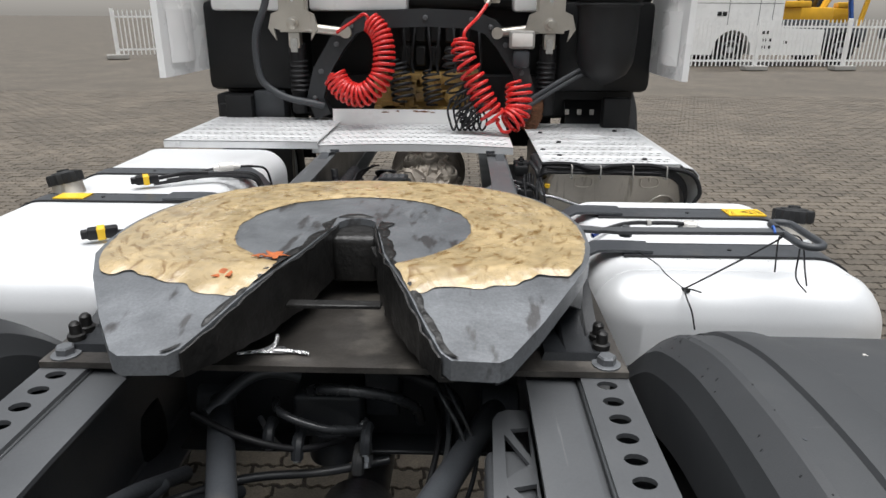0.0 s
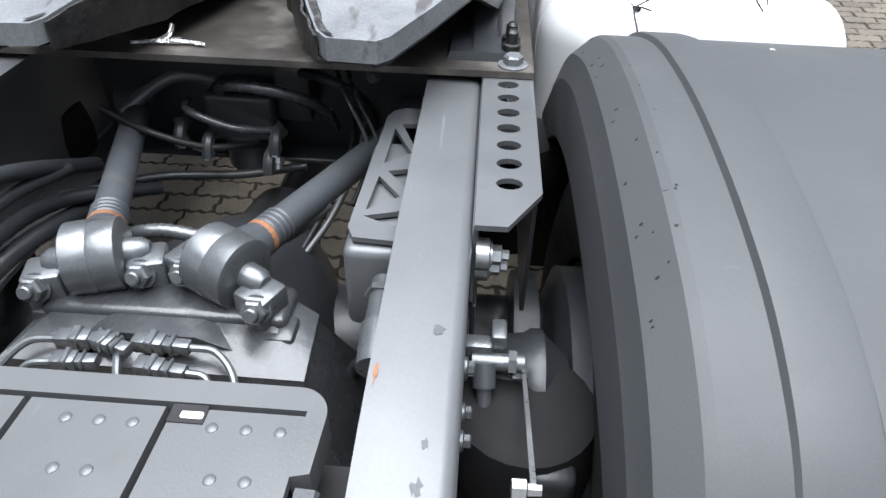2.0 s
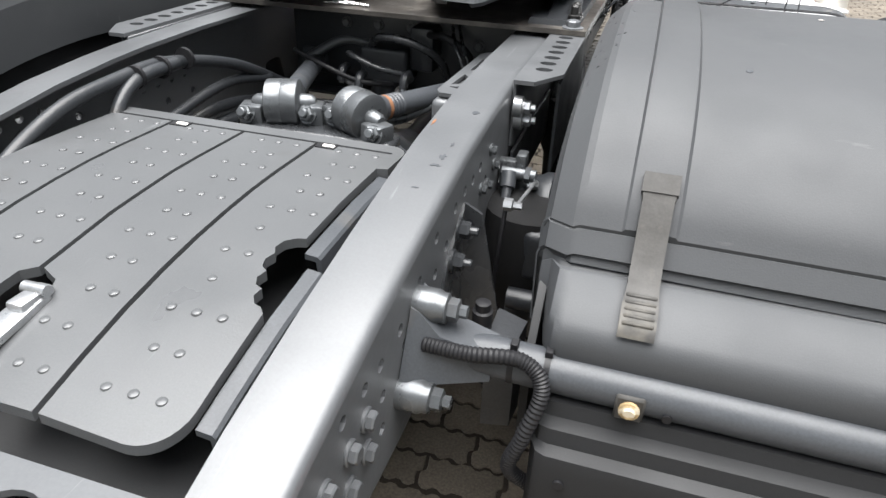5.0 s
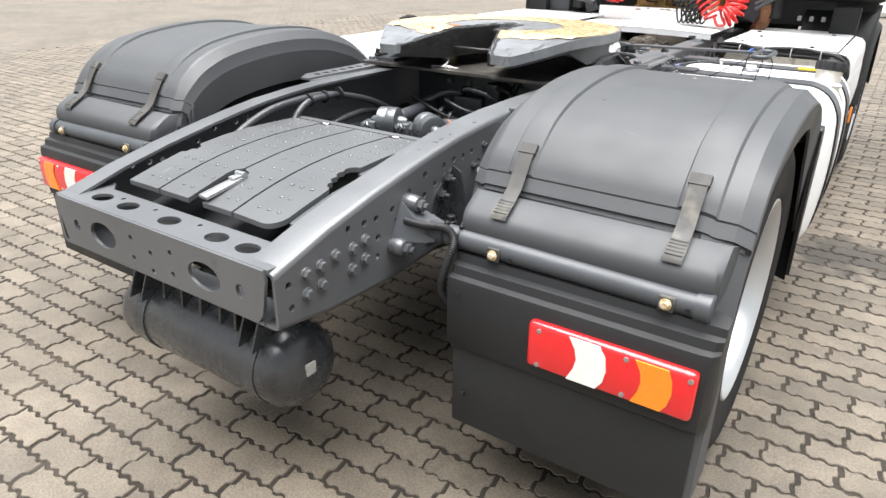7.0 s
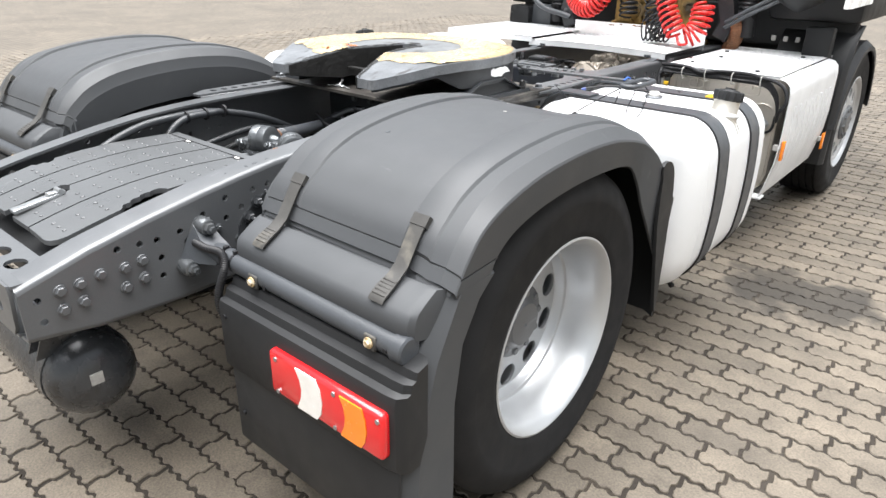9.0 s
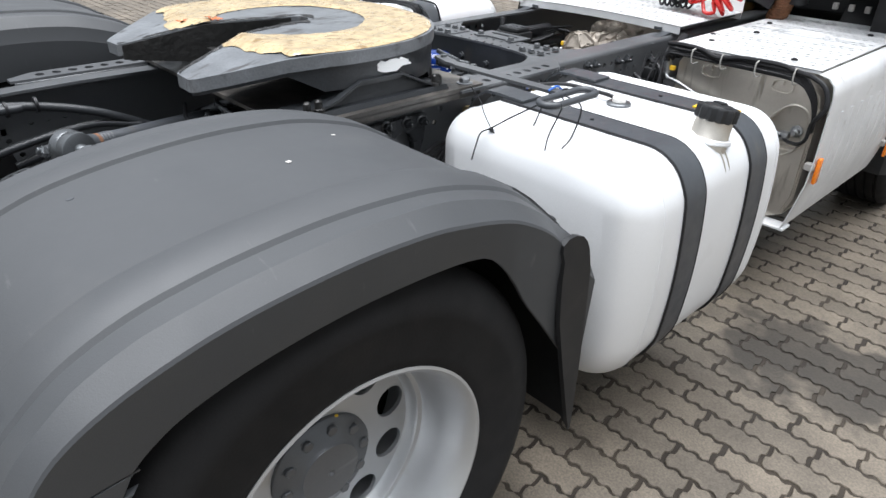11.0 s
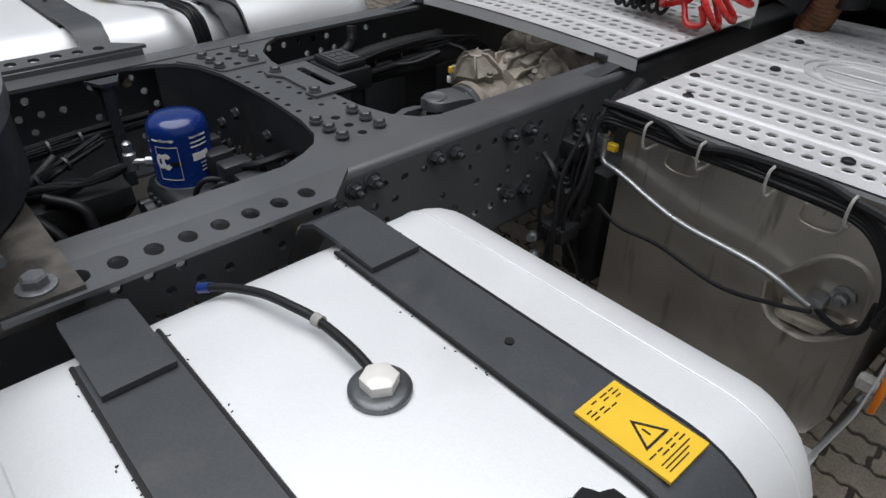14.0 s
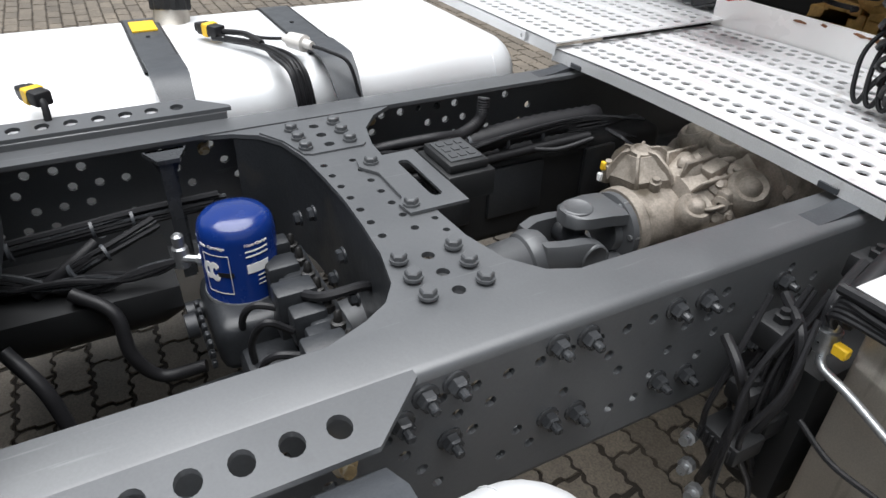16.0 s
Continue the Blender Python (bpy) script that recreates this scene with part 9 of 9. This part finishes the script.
# ---- fence panels along the yard ----
def fence_panel(a, b, n, tall=1.0):
    (ax, ay), (bx, by) = a, b
    f = thing("fence_panel", "white steel picket fence panel on concrete feet", "fence", "white yard fence", at=(ax, ay, ground_z(ay)))
    d = Vector((bx - ax, by - ay, 0))
    L = d.length
    turn = Matrix.Rotation(math.atan2(d.y, d.x), 4, "Z")
    pk = bmesh.new()
    box(pk, -0.02, 0.02, -0.008, 0.008, 0.12, 1.42, 0.0)
    loft(pk, [[(-0.02, -0.008, 1.42), (0.02, -0.008, 1.42), (0.02, 0.008, 1.42), (-0.02, 0.008, 1.42)], [(-0.004, -0.006, 1.47), (0.004, -0.006, 1.47), (0.004, 0.006, 1.47), (-0.004, 0.006, 1.47)]])
    turn = turn @ Matrix.Diagonal((1.0, 1.0, tall, 1.0))
    bmesh.ops.transform(pk, matrix=turn, verts=pk.verts[:])
    PK = mesh_from(pk, "picket", WHITE)
    for k in range(n):
        again("picket", PK, Matrix.Translation(d.normalized() * (L * (k + 0.5) / n)), f)
    for z in (0.28, 1.26):
        bm = bmesh.new()
        box(bm, 0, L, 0.008, 0.04, z - 0.03, z + 0.03, 0.0, 1, turn)
        part("cross_rail", bm, WHITE, f)
    bm = bmesh.new()
    box(bm, -0.05, 0.05, -0.05, 0.05, 0.1, 1.5, 0.005, 1, turn)
    part("post", bm, WHITE, f)
    bm = bmesh.new()
    box(bm, -0.35, 0.35, -0.18, 0.18, 0.0, 0.14, 0.02, 1, turn)
    part("foot", bm, CEMENT, f, "grey concrete foot")
    return f


for k in range(-3, 7):
    a = Vector((9.1, 20.5)) + Vector((2.8, 0.3)) * k
    b = a + Vector((2.8, 0.3))
    fence_panel(tuple(a), tuple(b), 22)
for k in range(3):
    a = Vector((-12.0, 23.5)) + Vector((2.7, 1.7)) * k
    b = a + Vector((2.7, 1.7))
    fence_panel(tuple(a), tuple(b), 22, 1.13)


# ---- white truck behind the fence ----
def parked_truck(m):
    t = thing("white_truck", "white tractor truck parked behind the fence", "truck")
    bm = bmesh.new()
    arch = lambda cx: [(cx + 0.62 * math.cos(a), 0.5 + 0.62 * math.sin(a)) for a in np.linspace(math.pi, 0, 12)]
    lower = [(-1.5, 0.35), (-0.65, 0.35)] + arch(0.0) + [(0.65, 0.35), (3.0, 0.35), (3.0, 1.15), (1.55, 1.2), (1.5, 3.7), (-1.45, 3.7), (-1.55, 1.2)]
    sheet(bm, lower, [], lambda u, v, w: Vector((u, w, v)), 2.4)
    cabin = part("cabin", bm, WHITE, t, "white cabin")
    for x in (-0.55, -0.38):
        bm = bmesh.new()
        box(bm, x - 0.07, x + 0.07, -0.012, 0.0, 1.55, 1.68)
        part("vent", bm, PLASTIC, cabin)
    for x, z in ((0.85, 1.05), (1.0, 1.05), (1.15, 1.05), (1.05, 0.82), (1.22, 0.82), (1.05, 0.6), (1.22, 0.6), (1.75, 0.75)):
        bm = bmesh.new()
        box(bm, x - 0.055, x + 0.055, -0.012, 0.0, z - 0.045, z + 0.045)
        part("vent", bm, PLASTIC, cabin)
    for x, z0, z1 in ((-0.25, 1.2, 3.6), (0.75, 1.2, 3.6), (1.2, 1.2, 3.6)):
        bm = bmesh.new()
        box(bm, x - 0.008, x + 0.008, -0.006, 0.0, z0, z1)
        part("panel_gap", bm, STRAPMAT, cabin)
    bm = bmesh.new()
    box(bm, -1.5, 1.5, -0.006, 0.0, 1.93, 1.945)
    part("panel_gap", bm, STRAPMAT, cabin)
    bm = bmesh.new()
    box(bm, 1.5, 4.6, 0.3, 2.1, 0.75, 1.1, 0.02)
    box(bm, 1.6, 3.2, 0.2, 0.9, 1.1, 1.45, 0.04)
    box(bm, 3.2, 4.3, 0.7, 1.7, 1.1, 1.3, 0.04)
    part("chassis", bm, STRAPMAT, t)
    for cx in (0.0, 3.7):
        for side in (0.1, 2.05):
            bm = bmesh.new()
            lathe(bm, (cx, side, 0.5), (0, 1, 0), [(0, 0.3), (0.0, 0.48), (0.03, 0.5), (0.22, 0.5), (0.25, 0.48), (0.25, 0.3)], 28)
            wh = part("wheel", bm, RUBBER, t)
            bm = bmesh.new()
            lathe(bm, (cx, side - 0.005, 0.5), (0, -1, 0), [(0, 0.30), (0.01, 0.28), (-0.05, 0.24), (-0.05, 0.12), (0.03, 0.1), (0.03, 0.0)], 24, False)
            part("rim", bm, RIMMAT, wh)
    bm = bmesh.new()
    loft(bm, [[(3.7 + r * math.cos(a), y, 0.5 + r * math.sin(a)) for y, r in ((0.0, 0.58), (0.5, 0.58), (0.5, 0.6), (0.0, 0.6))] for a in np.linspace(0.15, math.pi - 0.15, 12)])
    part("mudguard", bm, PLASTIC, t)
    t.matrix_basis = m
    return t


parked_truck(pose(9.0, 22.2, ground_z(22.2), 0, 0, 4))


# ---- dark car parked across the yard ----
def parked_car(m):
    t = thing("parked_car", "dark grey hatchback car parked across the yard", "car")
    bm = bmesh.new()
    spine = [(-2.1, 0.42, 0.62, 0.70), (-2.05, 0.30, 0.78, 0.80), (-1.6, 0.24, 0.92, 0.86), (-0.9, 0.22, 0.98, 0.88), (0.0, 0.22, 0.98, 0.89), (1.2, 0.22, 0.99, 0.88), (1.8, 0.26, 0.98, 0.86), (2.08, 0.34, 0.92, 0.78), (2.14, 0.46, 0.74, 0.70)]
    loft(bm, [[(x, -w, z0 + 0.12), (x, -w + 0.04, z0), (x, w - 0.04, z0), (x, w, z0 + 0.12), (x, w + 0.01, (z0 + z1) / 2), (x, w - 0.06, z1), (x, 0.0, z1 + 0.03), (x, -w + 0.06, z1), (x, -w - 0.01, (z0 + z1) / 2)] for x, z0, z1, w in spine])
    body = part("body", bm, GLASSY, t, "dark grey painted body")
    bm = bmesh.new()
    loft(bm, [[(x, -w, 0.95), (x, w, 0.95), (x, w * k, z), (x, -w * k, z)] for x, z, w, k in ((-1.05, 0.99, 0.80, 0.95), (-0.35, 1.40, 0.80, 0.78), (0.5, 1.46, 0.81, 0.76), (1.4, 1.38, 0.80, 0.78), (1.95, 1.02, 0.78, 0.94))])
    part("cabin", bm, GLASSY, t, "dark glazed cabin")
    for x in (-1.35, 1.3):
        for side in (-0.86, 0.66):
            bm = bmesh.new()
            lathe(bm, (x, side, 0.31), (0, 1, 0), [(0.0, 0.20), (0.0, 0.29), (0.02, 0.31), (0.18, 0.31), (0.20, 0.29), (0.20, 0.20)], 24)
            wh = part("wheel", bm, RUBBER, t)
            bm = bmesh.new()
            lathe(bm, (x, side + 0.1, 0.31), (0, 1, 0), [(-0.105, 0.0), (-0.11, 0.06), (-0.09, 0.12), (-0.10, 0.20), (0.10, 0.20), (0.09, 0.12), (0.11, 0.06), (0.105, 0.0)], 20)
            part("rim", bm, RIMMAT, wh)
    for y in (-0.62, 0.62):
        bm = bmesh.new()
        box(bm, 2.06, 2.13, y - 0.14, y + 0.14, 0.70, 0.82, 0.03, 2)
        part("headlight", bm, CLEARLENS, body)
    t.matrix_basis = m
    return t


parked_car(pose(-45.3, 27.2, ground_z(27.2), 0, 0, 16))


# ---- machines and containers farther off ----
def excavator(x, y, mat, turn, k):
    t = thing("excavator", "yellow tracked machine in the far yard" if mat is MACHINE else "blue tracked machine in the far yard", "machine", "machines in the far yard")
    bm = bmesh.new()
    box(bm, -1.4, 1.4, -1.2, 1.2, 1.1, 2.1, 0.1, 2)
    box(bm, -1.6, -0.6, -1.2, 1.2, 2.1, 2.5, 0.1, 2)
    body = part("body", bm, mat, t)
    for s in (-1, 1):
        bm = bmesh.new()
        box(bm, -1.9, 1.9, s * 1.1 - 0.3, s * 1.1 + 0.3, 0.0, 0.9, 0.35, 4)
        part("track", bm, STRAPMAT, t)
    bm = bmesh.new()
    box(bm, 0.3, 1.4, 0.1, 1.1, 2.1, 3.1, 0.08, 2)
    part("cabin", bm, GLASSY, t)
    bm = bmesh.new()
    tube(bm, [(1.2, -0.3, 1.9), (2.6, -0.3, 4.0 + 0.2 * k), (4.2, -0.3, 4.3), (5.4, -0.3, 3.2)], 0.22, 6, 4)
    tube(bm, [(5.4, -0.3, 3.3), (5.0, -0.3, 1.6), (4.8, -0.3, 0.8)], 0.17, 6, 4)
    part("boom", bm, mat, t)
    bm = bmesh.new()
    box(bm, 4.3, 5.2, -0.8, 0.2, 0.1, 0.9, 0.15, 2)
    part("bucket", bm, STRAPMAT, t)
    t.matrix_basis = pose(x, y, ground_z(y), 0, 0, turn)
    return t


for k, (x, y, mt, turn) in enumerate(((23.5, 48, MACHINE, 20), (27.0, 52, MACHINE, 160), (32.5, 50, MACHINE_BLUE, 190), (26, 58, MACHINE, 70))):
    excavator(x, y, mt, turn, k)


# ---- paving stones ----
def stone_outline():
    """A saw-edged interlocking stone: both long sides follow one wave, both ends another."""
    h, l, a = 0.0466, 0.0982, 0.0048
    f = lambda x: a * (1 if ((x + 0.013) % 0.0525) < 0.026 else -1)
    xs = [-0.0985 + 0.0985 * 2 * k / 16 for k in range(17)]
    low = [(x, -h + f(x)) for x in xs]
    high = [(x, h + f(x)) for x in xs[::-1]]
    right = [(l - 0.0055, -0.02), (l - 0.0055, -0.004), (l + 0.0055, 0.004), (l + 0.0055, 0.02)]
    left = [(-l + 0.0055, 0.02), (-l + 0.0055, 0.004), (-l - 0.0055, -0.004), (-l - 0.0055, -0.02)]
    return low + right + high + left


STONE = stone_outline()


def stone_geometry():
    vs = [(x, y, -0.02) for x, y in STONE] + [(x, y, -0.003) for x, y in STONE] + [(x * 0.980, y * 0.955, 0.0) for x, y in STONE]
    n = len(STONE)
    fs = []
    for a in (0, n):
        fs += [(a + k, a + (k + 1) % n, a + n + (k + 1) % n, a + n + k) for k in range(n)]
    fs.append(tuple(range(2 * n, 3 * n)))
    return vs, fs


sv, sf = stone_geometry()
STONE_ME = bpy.data.meshes.new("paving_stone")
STONE_ME.from_pydata(sv, [], sf)
STONE_ME.materials.append(PAVER_ONE)
verts, faces = [], []
rng = random.Random(17)
nv = np.array(sv)
singles = []
for row in range(-34, 130):
    y = row * 0.105
    wide = 9.5
    for col in range(int(-wide / 0.21), int(wide / 0.21)):
        x = col * 0.21 + (0.105 if row % 2 else 0.0) + rng.uniform(-0.003, 0.003)
        yy = y + rng.uniform(-0.002, 0.002)
        turn = rng.uniform(-0.014, 0.014)
        z = ground_z(yy) + rng.uniform(-0.002, 0.002)
        near = 1.0 < x < 2.35 and 0.75 < y < 4.5 or 0.55 < x < 1.0 and -2.0 < y < -0.6
        if near and len(singles) < 300:
            singles.append((x, yy, z, turn))
            continue
        c, s = math.cos(turn), math.sin(turn)
        if rng.random() < 0.05:
            z -= 0.002
        base = len(verts)
        tx, ty = rng.uniform(-0.01, 0.01), rng.uniform(-0.015, 0.015)
        verts.extend(zip((x + c * nv[:, 0] - s * nv[:, 1]).tolist(), (yy + s * nv[:, 0] + c * nv[:, 1]).tolist(), (z + nv[:, 2] + tx * nv[:, 0] + ty * nv[:, 1]).tolist()))
        faces.extend(tuple(base + k for k in f) for f in sf)
rest = bpy.data.meshes.new("paving_stones")
rest.from_pydata(verts, [], faces)
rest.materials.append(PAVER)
ob = new("paving_stones", rest)
ob.parent = ground
ob["kind"] = "stuff"
bm = bmesh.new()
sheet(bm, [(-9.45, -3.7), (9.45, -3.7), (9.45, 13.6), (-9.45, 13.6)], [], lambda u, v, w: Vector((u, v, ground_z(v) - 0.012 + w)), 0.007)
part("joint_sand", bm, JOINT, ground, "dark earth between the stones")
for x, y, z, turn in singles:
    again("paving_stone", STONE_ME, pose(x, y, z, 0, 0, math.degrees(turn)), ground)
